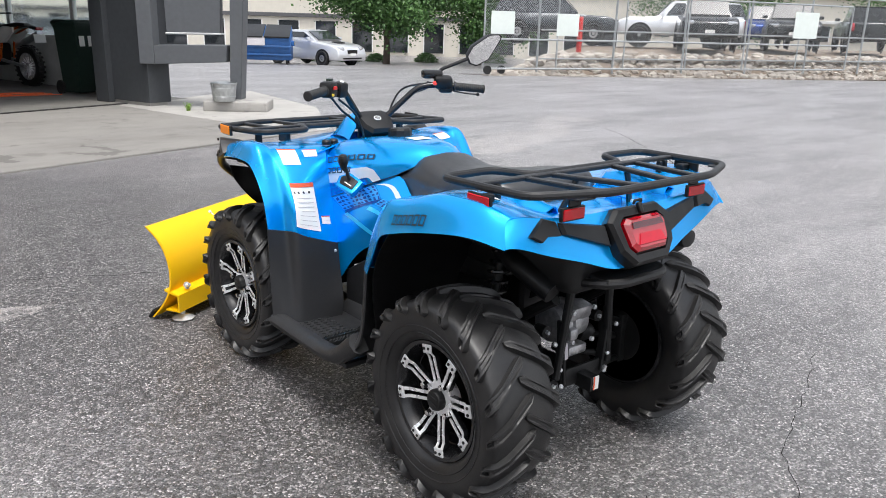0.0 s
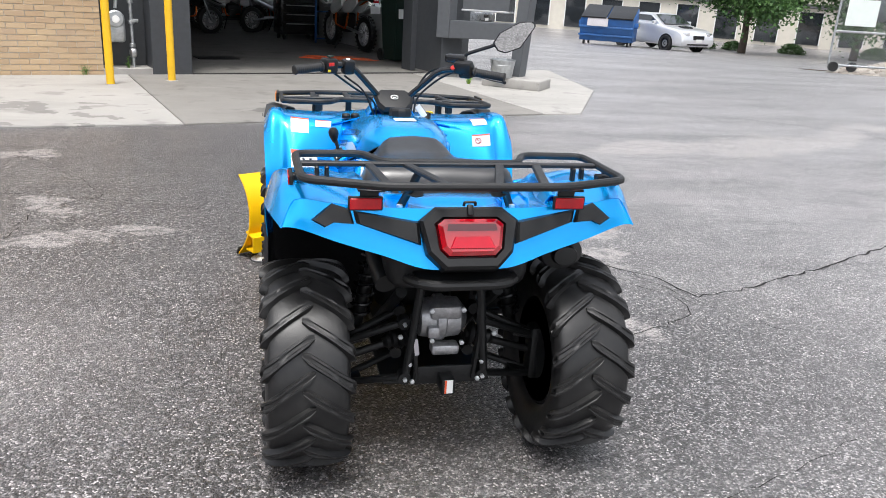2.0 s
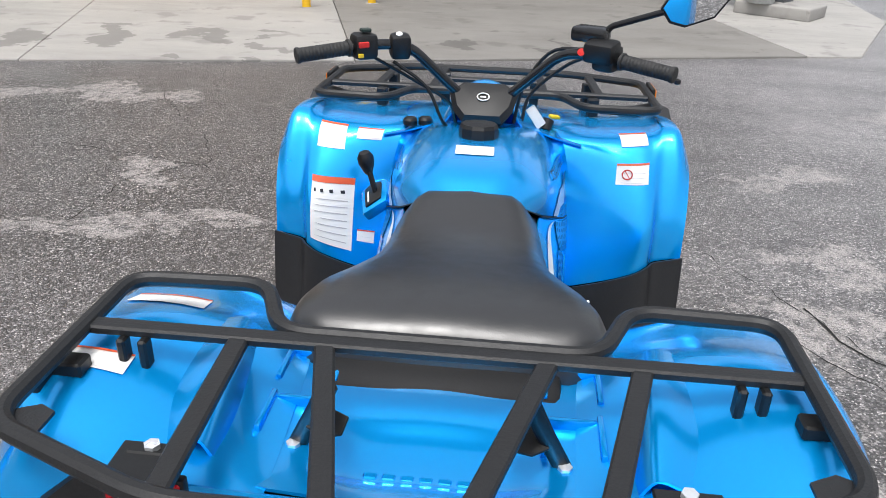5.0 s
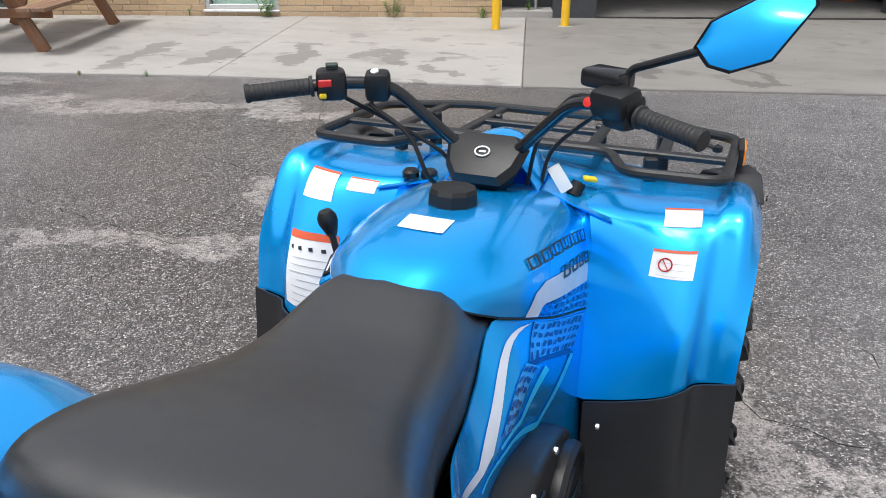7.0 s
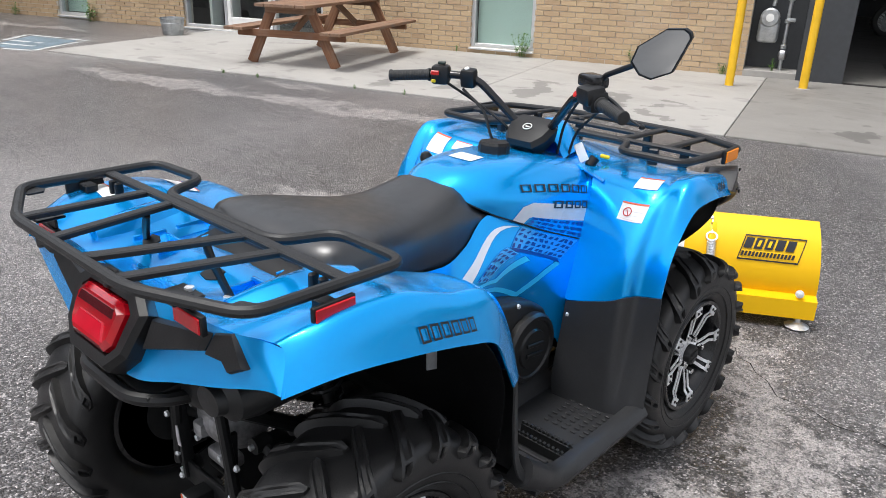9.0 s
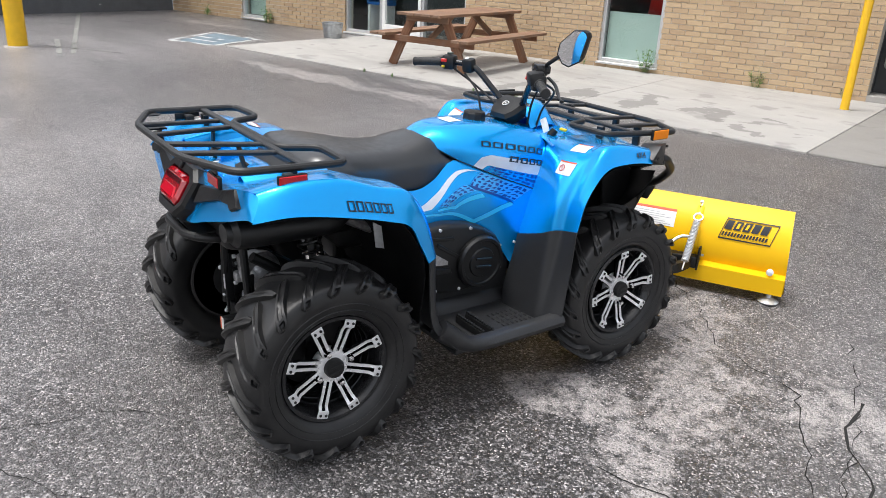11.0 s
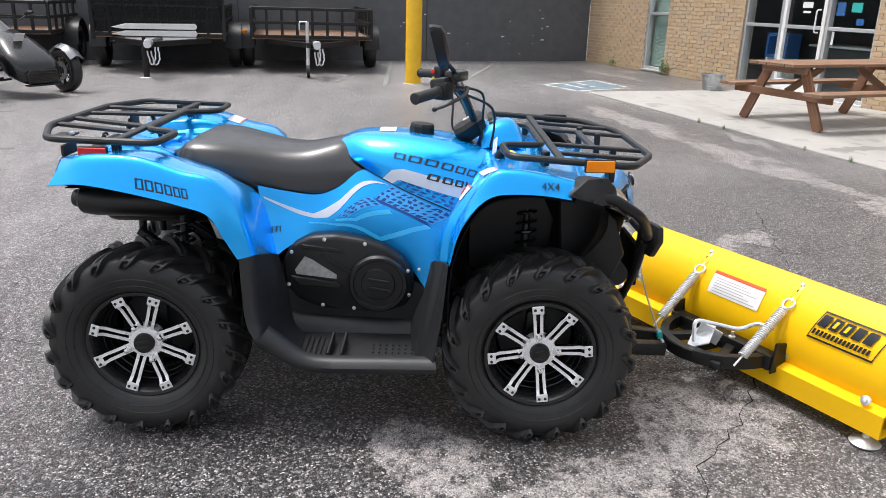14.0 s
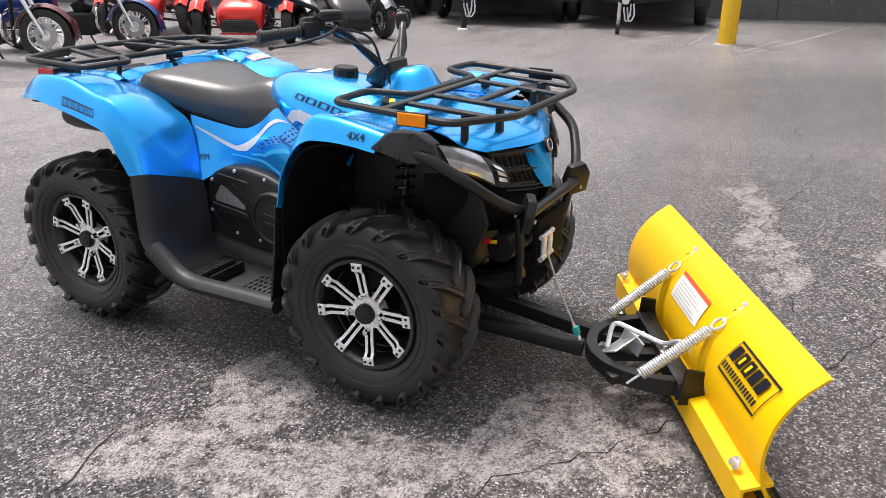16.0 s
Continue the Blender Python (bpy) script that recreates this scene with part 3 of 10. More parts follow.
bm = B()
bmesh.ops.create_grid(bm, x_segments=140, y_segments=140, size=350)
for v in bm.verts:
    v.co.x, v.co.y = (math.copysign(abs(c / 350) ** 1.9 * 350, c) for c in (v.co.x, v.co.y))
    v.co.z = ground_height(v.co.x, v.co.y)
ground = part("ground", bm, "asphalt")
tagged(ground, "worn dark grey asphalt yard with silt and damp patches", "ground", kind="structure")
CRACKS = [
    ([(7.1, 5.58), (6.55, 4.7), (5.5, 3.32), (4.3, 2.27), (2.93, 1.6), (1.95, 1.2), (1.66, 1.14), (1.62, 1.25), (1.59, 1.41), (1.48, 1.52), (1.37, 1.61), (1.28, 1.91)], 0.018),
    ([(1.48, 1.52), (1.49, 1.35), (1.56, 1.26), (1.66, 1.14)], 0.006),
    ([(1.54, 1.24), (1.53, 1.04), (1.52, 0.92), (1.30, 0.81), (1.02, 0.71)], 0.0065),
    ([(7.1, 5.58), (6.5, 6.5), (5.3, 7.4)], 0.0120),
    ([(-0.5, 2.63), (0.1, 2.21), (0.34, 2.09), (0.67, 1.81), (1.1, 1.75), (1.5, 1.2), (1.9, 0.7)], 0.0066),
    ([(-0.5, 2.63), (-1.4, 3.0), (-2.6, 3.3)], 0.0060),
    ([(0.9, 2.5), (1.08, 2.2), (1.38, 1.7), (1.68, 0.97)], 0.0054),
    ([(0.02, -0.4), (-0.05, -0.46), (-0.09, -0.55), (-0.135, -0.65), (-0.15, -0.77), (-0.2, -0.9), (-0.24, -1.1)], 0.0055),
    ([(-1.97, 2.18), (-1.92, 2.86), (-1.6, 3.1), (-1.75, 3.48), (-2.3, 4.2), (-2.7, 4.9)], 0.0054),
    ([(-4.6, 2.1), (-3.3, 2.4), (-1.97, 2.18), (-0.9, 2.45)], 0.0054),
    ([(-1.6, -1.4), (-3.1, -1.2), (-5.2, -1.5), (-7.5, -1.0)], 0.0048),
    ([(1.55, -0.2), (0.6, -0.55), (-0.2, -1.1), (-0.9, -1.15)], 0.0036),
]
for i, (pts, w) in enumerate(CRACKS):
    part("crack", crack_line(pts, w, 40 + i), "crack", ground, "dirt-filled crack in the asphalt")

# the concrete apron, poured in slabs; front edge and back edge, joint by joint
FRONT = [(-9.95, 3.42), (-7.0, 4.30), (-4.03, 5.19), (-1.32, 5.80), (2.90, 6.98), (3.45, 7.1)]
BACK = [(-11.0, 6.64), (-8.2, 7.58), (-5.1, 8.62), (-2.4, 9.52), (2.7, 8.9), (4.4, 9.0)]
apron = tagged(new("pavement"), "pale stained concrete apron in front of the building", "pavement", kind="structure")
for i in range(len(FRONT) - 1):
    a, b, c, d = (Vector(p) for p in (FRONT[i], FRONT[i + 1], BACK[i + 1], BACK[i]))
    e = 0.004
    u, w = (b - a).normalized() * e, (d - a).normalized() * e
    outline = [a + u, b - u, c - u, d + u]
    if i == 3:
        outline = [a + u, b - u, Vector((1.9, 11.02)), d + u]
    if i == 4:
        outline = [a + u, b - u, Vector((4.6, 9.4)), Vector((4.9, 12.4)), Vector((1.92, 11.02))]
    part("concrete_slab", prism(B(), [tuple(p) for p in outline], 0.045, pose(0, 0, -0.025), 0.006, 1), "concrete_worn" if i == 3 else "concrete", apron)

# wall frame: x along the brick wall, y into the building
S = pose(-16.93, 4.69, 0, 0, 0, 18.4)
CL, CH = 0.235, 0.0765  # brick module
OPEN = [(2.5, 3.3, 0.06), (5.6, 8.5, 0.04), (11.1, 12.09, 0.1)]  # from, to, sill height
WALL_END, TOP = 15.0, 3.3


def wall_block(name, x0, x1, z0, z1, mat, parent, depth=0.24, y=0.012):
    return part(name, box(B(), x1 - x0, depth, z1 - z0, S @ pose((x0 + x1) / 2, y + depth / 2, (z0 + z1) / 2)), mat, parent)


wall_south = tagged(new("wall_brick"), "buff utility brick wall with pale mortar joints", "wall", kind="structure")
edges = [0.0] + [v for o in OPEN for v in o[:2]] + [WALL_END]
for a, b in zip(edges[::2], edges[1::2]):
    wall_block("mortar_backing", a, b, 0, TOP, "mortar", wall_south)
for a, b, sill in OPEN:
    wall_block("mortar_backing", a, b, 0, sill, "mortar", wall_south)
    wall_block("lintel", a, b, 2.5, TOP, "mortar", wall_south)
BRICKS = []
rnd = random.Random(5)
for row in range(int(TOP / CH)):
    z0 = row * CH
    off = CL / 2 if row % 2 else 0.0
    x = -off
    while x < WALL_END:
        x0, x1 = max(x + 0.005, 0.0), min(x + CL - 0.005, WALL_END)
        pieces = [(x0, x1)]
        for a, b, sill in OPEN:
            if sill < z0 + CH * 0.9 and z0 < 2.5:
                pieces = [(p, min(q, a)) for p, q in pieces if p < a] + [(max(p, b), q) for p, q in pieces if q > b]
        for p, q in pieces:
            if q - p > 0.03:
                BRICKS.append((p, q, z0 + 0.005, z0 + CH - 0.005, rnd.uniform(-0.002, 0.002)))
        x += CL


def brick_mesh(bm, x0, x1, z0, z1, y, m):
    box(bm, x1 - x0, 0.1, z1 - z0, m @ pose((x0 + x1) / 2, 0.05 + y, (z0 + z1) / 2), 0.003, 1)


# door, windows and their frames
def storefront(name, x0, x1, z0, z1, uprights, rails, label, glazed="window_glass", film=None):
    win = tagged(new(name), label, "window", kind="structure")
    fw, fd = 0.055, 0.1
    xs = [x0 + fw / 2] + list(uprights) + [x1 - fw / 2]
    zs = [z0 + fw / 2] + list(rails) + [z1 - fw / 2]
    for x in xs:
        part("frame_upright", box(B(), fw, fd, z1 - z0, S @ pose(x, 0.09, (z0 + z1) / 2), 0.003, 1), "aluminium", win)
    for z in zs:
        for a, b in zip(xs, xs[1:]):
            part("frame_rail", box(B(), b - a - fw, fd - 0.01, fw, S @ pose((a + b) / 2, 0.09, z), 0.003, 1), "aluminium", win)
    for a, b in zip(xs, xs[1:]):
        for c, d in zip(zs, zs[1:]):
            g = part("pane", box(B(), b - a - fw, 0.008, d - c - fw, S @ pose((a + b) / 2, 0.1, (c + d) / 2)), glazed, win)
            g.visible_shadow = False
    part("window_sill", box(B(), x1 - x0 + 0.02, 0.14, 0.03, S @ pose((x0 + x1) / 2, 0.03, z0 - 0.016), 0.004, 1), "aluminium", win)
    return win


storefront("window_1", 2.5, 3.3, 0.06, 2.5, [], [1.22], "narrow aluminium window with lowered blinds in the brick wall")
storefront("window_2", 11.1, 12.09, 0.1, 2.5, [], [1.237], "tall aluminium window with frosted lower film")
entrance = storefront("door_1", 5.6, 8.5, 0.04, 2.5, [6.5, 7.52], [1.12], "glazed aluminium shop entrance with side lights")
part("door_leaf_frame", box(B(), 0.07, 0.06, 2.2, S @ pose(6.58, 0.06, 1.14), 0.004, 1), "white_paint", entrance)
part("door_leaf_frame", box(B(), 0.07, 0.06, 2.2, S @ pose(7.44, 0.06, 1.14), 0.004, 1), "white_paint", entrance)
part("kick_rail", box(B(), 0.79, 0.06, 0.2, S @ pose(7.01, 0.06, 0.16), 0.004, 1), "white_paint", entrance)
h = tube(B(), rounded([S @ Vector(p) for p in ((7.36, 0.03, 1.05), (7.36, -0.05, 1.05), (7.36, -0.05, 1.4), (7.36, 0.03, 1.4))], 0.04), 0.013)
part("pull_handle", h, "white_paint", entrance, "white bent pull handle")
for x, z, w, hh, mat in ((7.7, 1.42, 0.16, 0.2, "dumpster_blue"), (8.0, 1.45, 0.2, 0.14, "teal"), (8.1, 1.24, 0.14, 0.1, "dumpster_blue"), (7.62, 0.98, 0.05, 0.2, "label"), (7.0, 1.47, 0.22, 0.09, "label"), (7.0, 1.36, 0.16, 0.035, "label")):
    part("window_sticker", box(B(), w, 0.002, hh, S @ pose(x, 0.094, z)), mat, entrance)
wall_block("frosted_film", 11.17, 12.02, 0.14, 0.86, "blind", entrance, 0.004, 0.13).name = "frosted_film"
for i in range(58):
    part("blind_slat", box(B(), 0.68, 0.03, 0.002, S @ pose(2.9, 0.2, 0.14 + i * 0.028, 66)), "blind", wall_south)

# rooms behind the glass, their dimness put into dark wall and ceiling colours
room = tagged(new("shop_interior"), "dim shop interior behind the glazing", "room", kind="structure")
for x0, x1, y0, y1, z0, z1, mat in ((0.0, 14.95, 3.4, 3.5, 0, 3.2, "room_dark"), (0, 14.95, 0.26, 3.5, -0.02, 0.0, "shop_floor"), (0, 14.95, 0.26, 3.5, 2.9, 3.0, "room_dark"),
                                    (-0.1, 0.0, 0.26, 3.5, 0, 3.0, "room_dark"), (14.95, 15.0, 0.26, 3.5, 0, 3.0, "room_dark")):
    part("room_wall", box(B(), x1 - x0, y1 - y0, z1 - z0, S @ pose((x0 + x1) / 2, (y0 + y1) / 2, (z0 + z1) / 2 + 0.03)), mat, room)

# the charcoal wall that closes the yard
D = S @ pose(0, 0, 0, 0, 0, -90)
wall_west = part("wall_charcoal", box(B(), 34, 0.3, 4.5, D @ pose(17.0, -0.16, 2.25)), "dark_wall")
tagged(wall_west, "charcoal painted masonry wall with scuffs", "wall", kind="structure")
rnd = random.Random(11)
bm = B()
for i in range(26):
    x, z = rnd.uniform(0.5, 9), rnd.uniform(0.15, 1.2)
    box(bm, rnd.uniform(0.01, 0.09), 0.004, rnd.uniform(0.008, 0.03), D @ pose(x, -0.01, z))
tagged(part("scuff", bm, "white_paint", wall_west), "pale chips in the charcoal paint", kind="stuff")
part("panel_joint", box(B(), 0.012, 0.008, 4.4, D @ pose(4.2, -0.008, 2.2)), "crack", wall_west)
part("panel_joint", box(B(), 0.012, 0.008, 4.4, D @ pose(8.4, -0.008, 2.2)), "crack", wall_west)

# roof slab over shop and workshop, and the open workshop bay with charcoal jambs
roof = part("roof", box(B(), 21.5, 13.6, 0.3, S @ pose(9.9, 6.9, 3.5)), "charcoal")
tagged(roof, "flat charcoal roof edge of the building", "roof", kind="structure")
bay = tagged(new("workshop_bay"), "open workshop bay with charcoal jambs", "room", kind="structure")
# the bay's room_dark walls and ceiling also carry its dimness in their colour
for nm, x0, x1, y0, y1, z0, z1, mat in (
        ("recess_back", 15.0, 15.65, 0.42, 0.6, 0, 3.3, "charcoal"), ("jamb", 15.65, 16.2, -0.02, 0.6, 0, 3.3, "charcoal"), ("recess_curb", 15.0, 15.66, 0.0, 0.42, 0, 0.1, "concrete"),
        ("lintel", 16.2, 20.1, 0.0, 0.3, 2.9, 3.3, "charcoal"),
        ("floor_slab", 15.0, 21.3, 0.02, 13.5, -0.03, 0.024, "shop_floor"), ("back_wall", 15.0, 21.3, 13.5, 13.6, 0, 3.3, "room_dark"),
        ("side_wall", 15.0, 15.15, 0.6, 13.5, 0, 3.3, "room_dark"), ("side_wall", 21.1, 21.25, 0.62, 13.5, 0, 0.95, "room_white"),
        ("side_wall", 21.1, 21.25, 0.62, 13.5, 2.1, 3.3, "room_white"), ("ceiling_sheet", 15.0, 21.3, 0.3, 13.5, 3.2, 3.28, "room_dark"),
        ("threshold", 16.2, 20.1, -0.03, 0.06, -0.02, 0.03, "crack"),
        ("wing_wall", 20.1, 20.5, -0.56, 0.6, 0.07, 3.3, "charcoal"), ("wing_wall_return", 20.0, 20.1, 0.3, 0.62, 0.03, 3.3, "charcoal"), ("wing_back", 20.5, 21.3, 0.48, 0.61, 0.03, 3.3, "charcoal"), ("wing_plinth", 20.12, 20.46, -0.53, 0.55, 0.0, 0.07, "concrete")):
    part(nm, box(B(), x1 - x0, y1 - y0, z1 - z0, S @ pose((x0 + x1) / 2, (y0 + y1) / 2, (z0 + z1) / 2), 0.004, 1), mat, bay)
for i in range(7):
    part("mullion", box(B(), 0.08, 0.1, 1.15, S @ pose(21.17, 0.7 + i * 2.1, 1.52)), "white_paint", bay)
    if i < 6:
        part("pane", box(B(), 0.008, 2.0, 1.15, S @ pose(21.17, 1.75 + i * 2.1, 1.52)), "window_glass", bay).visible_shadow = False

# ---- the quad bike: x to its right, y ahead, origin on the ground under the rear axle ----
atv = thing("quad_bike", "bright blue utility quad bike with black racks and mud tyres", "quad bike")
BASE = 1.295


def tyre_profile(w, r):
    """Half section of the carcass: (x across, radius), from the outer bead over the crown to the inner bead."""
    h = w / 2
    pts = [(h * 0.66, 0.178), (h * 0.88, 0.2), (h * 1.0, r * 0.76), (h * 0.97, r * 0.85), (h * 0.86, r * 0.915), (h * 0.5, r * 0.94), (0, r * 0.945)]
    return pts + [(-x, q) for x, q in pts[-2::-1]]


def carcass(w, r):
    prof = [Vector((x, q, 0)) for x, q in tyre_profile(w, r)]

    def on(u, ang, lift):
        """A point on the carcass: u 0 at the crown, 1 at the right bead, -1 at the left; ang from the rear upwards."""
        p, a, b = spline(prof, 0.5 - u / 2), spline(prof, 0.5 - u / 2 - 0.01), spline(prof, 0.5 - u / 2 + 0.01)
        d = (b - a).normalized()
        n = Vector((-d.y, d.x, 0))
        if n.dot(Vector((p.x, p.y - r * 0.6, 0))) < 0:
            n = -n
        p = p + n * lift
        return Vector((p.x, -p.y * math.cos(ang), p.y * math.sin(ang)))

    return prof, on


def tyre_mesh(w, r):
    prof, on = carcass(w, r)
    bm = B()
    turn = pose(0, 0, 0, 0, 90, 0)
    smooth = [spline(prof, i / 36) for i in range(37)]
    lathe(bm, [(p.y, p.x) for p in smooth], 64, turn, cap=False)
    return bm


LUGS = 19


def lug_mesh(w, r, side, wide):
    """One chevron lug, from the crown over the shoulder; it starts at angle 0."""
    prof, on = carcass(w, r)
    stations = [(-0.045, 0.185, 0.05, 0.5, 0.8), (0.0, 0.155, 0.10, 0.95, 0.9), (0.06, 0.108, 0.105, 1.0, 0.7), (0.14, 0.045, 0.105, 1.0, 0.68), (0.2, 0.0, 0.105, 1.0, 0.95),
                (0.225, -0.017, 0.105, 1.0, 0.95), (0.25, -0.035, 0.11, 1.0, 0.7), (0.33, -0.085, 0.125, 1.05, 0.66), (0.375, -0.11, 0.13, 1.1, 0.95), (0.40, -0.123, 0.135, 1.12, 0.9),
                (0.43, -0.138, 0.14, 1.15, 0.3), (0.48, -0.16, 0.12, 1.15, 0.35), (0.515, -0.172, 0.09, 1.0, 0.9), (0.57, -0.185, 0.02, 0.1, 0.9)]
    hgt = r * 0.052
    rings = []
    for u, da, wid, f, dip in stations:
        wd = wid * wide
        rings.append([on(u * side, da - wd * 0.64, -0.002), on(u * side, da + wd * 0.6, -0.002), on(u * side, da + wd * 0.46, hgt * f),
                      on(u * side, da + wd * 0.26, hgt * f), on(u * side, da + wd * 0.16, hgt * f * dip), on(u * side, da - wd * 0.16, hgt * f * dip), on(u * side, da - wd * 0.26, hgt * f), on(u * side, da - wd * 0.46, hgt * f)])
    return loft(B(), rings)


LUG_DATA = {}


def add_lugs(w, r, parent):
    for i in range(LUGS):
        for side in (1, -1):
            key = (w, side, i % 2)
            a = -360 * (i + (0.5 if side < 0 else 0)) / LUGS
            if key not in LUG_DATA:
                LUG_DATA[key] = part("tread_lug", lug_mesh(w, r, side, 1.0 if i % 2 else 0.88), "tyre", parent, m=pose(0, 0, 0, a)).data
            else:
                shared("tread_lug", LUG_DATA[key], parent, pose(0, 0, 0, a))


def wheel(x, y, z, w, side, parent, spin):
    """side: 1 when the face looks to the right."""
    out = side
    hub = B()
    turn = pose(0, 0, 0, 0, 90 * out, 0)
    lathe(hub, [(0.172, -0.09), (0.185, -0.085), (0.186, -0.06), (0.165, -0.045), (0.162, 0.055), (0.166, 0.068), (0.182, 0.078), (0.187, 0.088), (0.183, 0.094), (0.172, 0.092),
                (0.160, 0.075), (0.150, 0.02), (0.140, -0.02), (0.135, -0.05), (0.14, -0.07), (0.172, -0.09)], 48, turn, False)
    lathe(hub, [(0.0, -0.03), (0.05, -0.03), (0.055, 0.03), (0.0, 0.03)], 24, turn)
    face = w / 2 - 0.1
    rim = part("wheel", hub, "black_gloss", parent, "black alloy wheel with machined silver spokes", m=pose(x, y, z))
    tag = rim
    tyre = part("tyre", tyre_mesh(w, 0.325), "tyre", tag, "black mud tyre with chevron lugs", sharp=40)
    for q, xx in ((0.213, 0.94), (0.236, 0.985)):
        part("sidewall_ring", tube(B(), [Vector((out * w / 2 * xx, -q * math.cos(a), q * math.sin(a))) for a in [2 * math.pi * j / 48 for j in range(48)]], 0.0018, 4, True), "tyre", tag)
    add_lugs(w, 0.325, tag)
    me = None
    for i in range(8):
        m = pose(0, 0, 0, spin + i * 45 + (2 if i % 2 else -2), 0, 0)
        if me is None:
            fx = 0.078 * out
            body, face_bm = B(), B()
            for s in (-1, 1):
                pts = [(fx - 0.014 * out, s * 0.0125, 0.034), (fx - 0.01 * out, s * 0.0105, 0.06), (fx - 0.004 * out, s * 0.0105, 0.10), (fx, s * 0.0115, 0.132), (fx + 0.012 * out, s * 0.0125, 0.149)]
                for a, b in zip(pts, pts[1:]):
                    for target, d0, d1, hw in ((body, -0.016, -0.0006, 0.0056), (face_bm, -0.0006, 0.002, 0.005)):
                        loft(target, [[Vector(p) + Vector((dx * out, dy, 0)) for dx, dy in ((d0, -hw), (d0, hw), (d1, hw), (d1, -hw))] for p in (a, b)])
            prism(face_bm, [(-0.019, 0.145), (0.019, 0.145), (0.0195, 0.172), (-0.0195, 0.172)], 0.006, Matrix(((0, 0, out, fx + 0.011 * out), (1, 0, 0, 0), (0, 1, 0, 0), (0, 0, 0, 1))), 0.0015, 1)
            ob = part("spoke", body, "black_gloss", tag, m=m)
            me = ob.data
            face_me = part("spoke_face", face_bm, "silver", tag, "machined bright spoke face", m=m).data
            bm = B()
            for s in (-1, 1):
                lathe(bm, [(0.0045, 0), (0.0045, 0.004), (0.0, 0.005)], 10, Matrix.Translation((fx + 0.016 * out, s * 0.010, 0.16)) @ turn)
            bolt_me = part("rivet", bm, "black_metal", tag, m=m).data
        else:
            shared("spoke", me, tag, m)
            shared("spoke_face", face_me, tag, m)
            shared("rivet", bolt_me, tag, m)
    bm = B()
    lathe(bm, [(0.057, 0.03), (0.057, 0.06), (0.054, 0.067), (0.03, 0.071)], 32, turn)
    part("hub_ring", bm, "silver", tag)
    bm = B()
    lathe(bm, [(0.033, 0.05), (0.033, 0.084), (0.029, 0.092), (0.0, 0.094)], 28, turn)
    for s in (-1, 1):
        box(bm, 0.004, 0.04, 0.008, Matrix.Translation((0.094 * out, 0, s * 0.01)) @ pose(0, 0, 0, 12), 0.001, 1)
    part("hub_cap", bm, "black_plastic", tag)
    for i in range(4):
        a = radians(spin - 2 + 90 + i * 90)
        bm = B()
        lathe(bm, [(0.0115, 0.05), (0.0115, 0.084), (0.009, 0.093), (0, 0.096)], 6, Matrix.Translation((0, 0.06 * math.cos(a), 0.06 * math.sin(a))) @ turn)
        part("lug_nut", bm, "chrome", tag)
    for q, xx in ((0.152, 0.03), (0.146, 0.0), (0.14, -0.03)):
        part("barrel_step", tube(B(), [Vector((out * xx, -q * math.cos(a), q * math.sin(a))) for a in [2 * math.pi * j / 48 for j in range(48)]], 0.003, 6, True), "black_gloss", tag)
    bm = B()
    lathe(bm, [(0.03, -0.1), (0.128, -0.085), (0.128, -0.078), (0.03, -0.07)], 32, turn)
    part("brake_disc", bm, "black_metal", tag)
    return rim


for x, y, w, side, spin in ((0.43, 0.0, 0.24, 1, 25.5), (-0.43, 0.0, 0.24, -1, 31), (0.44, BASE, 0.215, 1, 8), (-0.44, BASE, 0.215, -1, 17)):
    wheel(x, y, 0.325, w, side, atv, spin)

# --- body panels, right-hand control points; flip = -1 gives the other side ---
REAR_FENDER = [
    [(0.17, -0.24, 0.89), (0.27, -0.244, 0.9), (0.38, -0.24, 0.912), (0.44, -0.228, 0.919), (0.474, -0.216, 0.905), (0.504, -0.248, 0.845)],
    [(0.18, -0.13, 0.872), (0.27, -0.13, 0.90), (0.38, -0.125, 0.93), (0.462, -0.125, 0.943), (0.503, -0.13, 0.93), (0.536, -0.13, 0.858)],
    [(0.19, 0.03, 0.872), (0.28, 0.03, 0.91), (0.38, 0.03, 0.938), (0.468, 0.03, 0.94), (0.51, 0.02, 0.928), (0.545, 0.03, 0.834)],
    [(0.21, 0.15, 0.86), (0.30, 0.15, 0.885), (0.39, 0.155, 0.902), (0.475, 0.155, 0.902), (0.515, 0.155, 0.89), (0.545, 0.165, 0.802)],
    [(0.235, 0.25, 0.82), (0.32, 0.255, 0.852), (0.40, 0.262, 0.872), (0.48, 0.262, 0.874), (0.517, 0.255, 0.864), (0.545, 0.247, 0.772)],
    [(0.24, 0.342, 0.755), (0.335, 0.345, 0.772), (0.41, 0.345, 0.785), (0.485, 0.335, 0.785), (0.518, 0.32, 0.77), (0.543, 0.29, 0.70)],
    [(0.262, 0.394, 0.562), (0.345, 0.391, 0.59), (0.415, 0.387, 0.612), (0.488, 0.38, 0.634), (0.52, 0.366, 0.638), (0.538, 0.328, 0.632)],
]
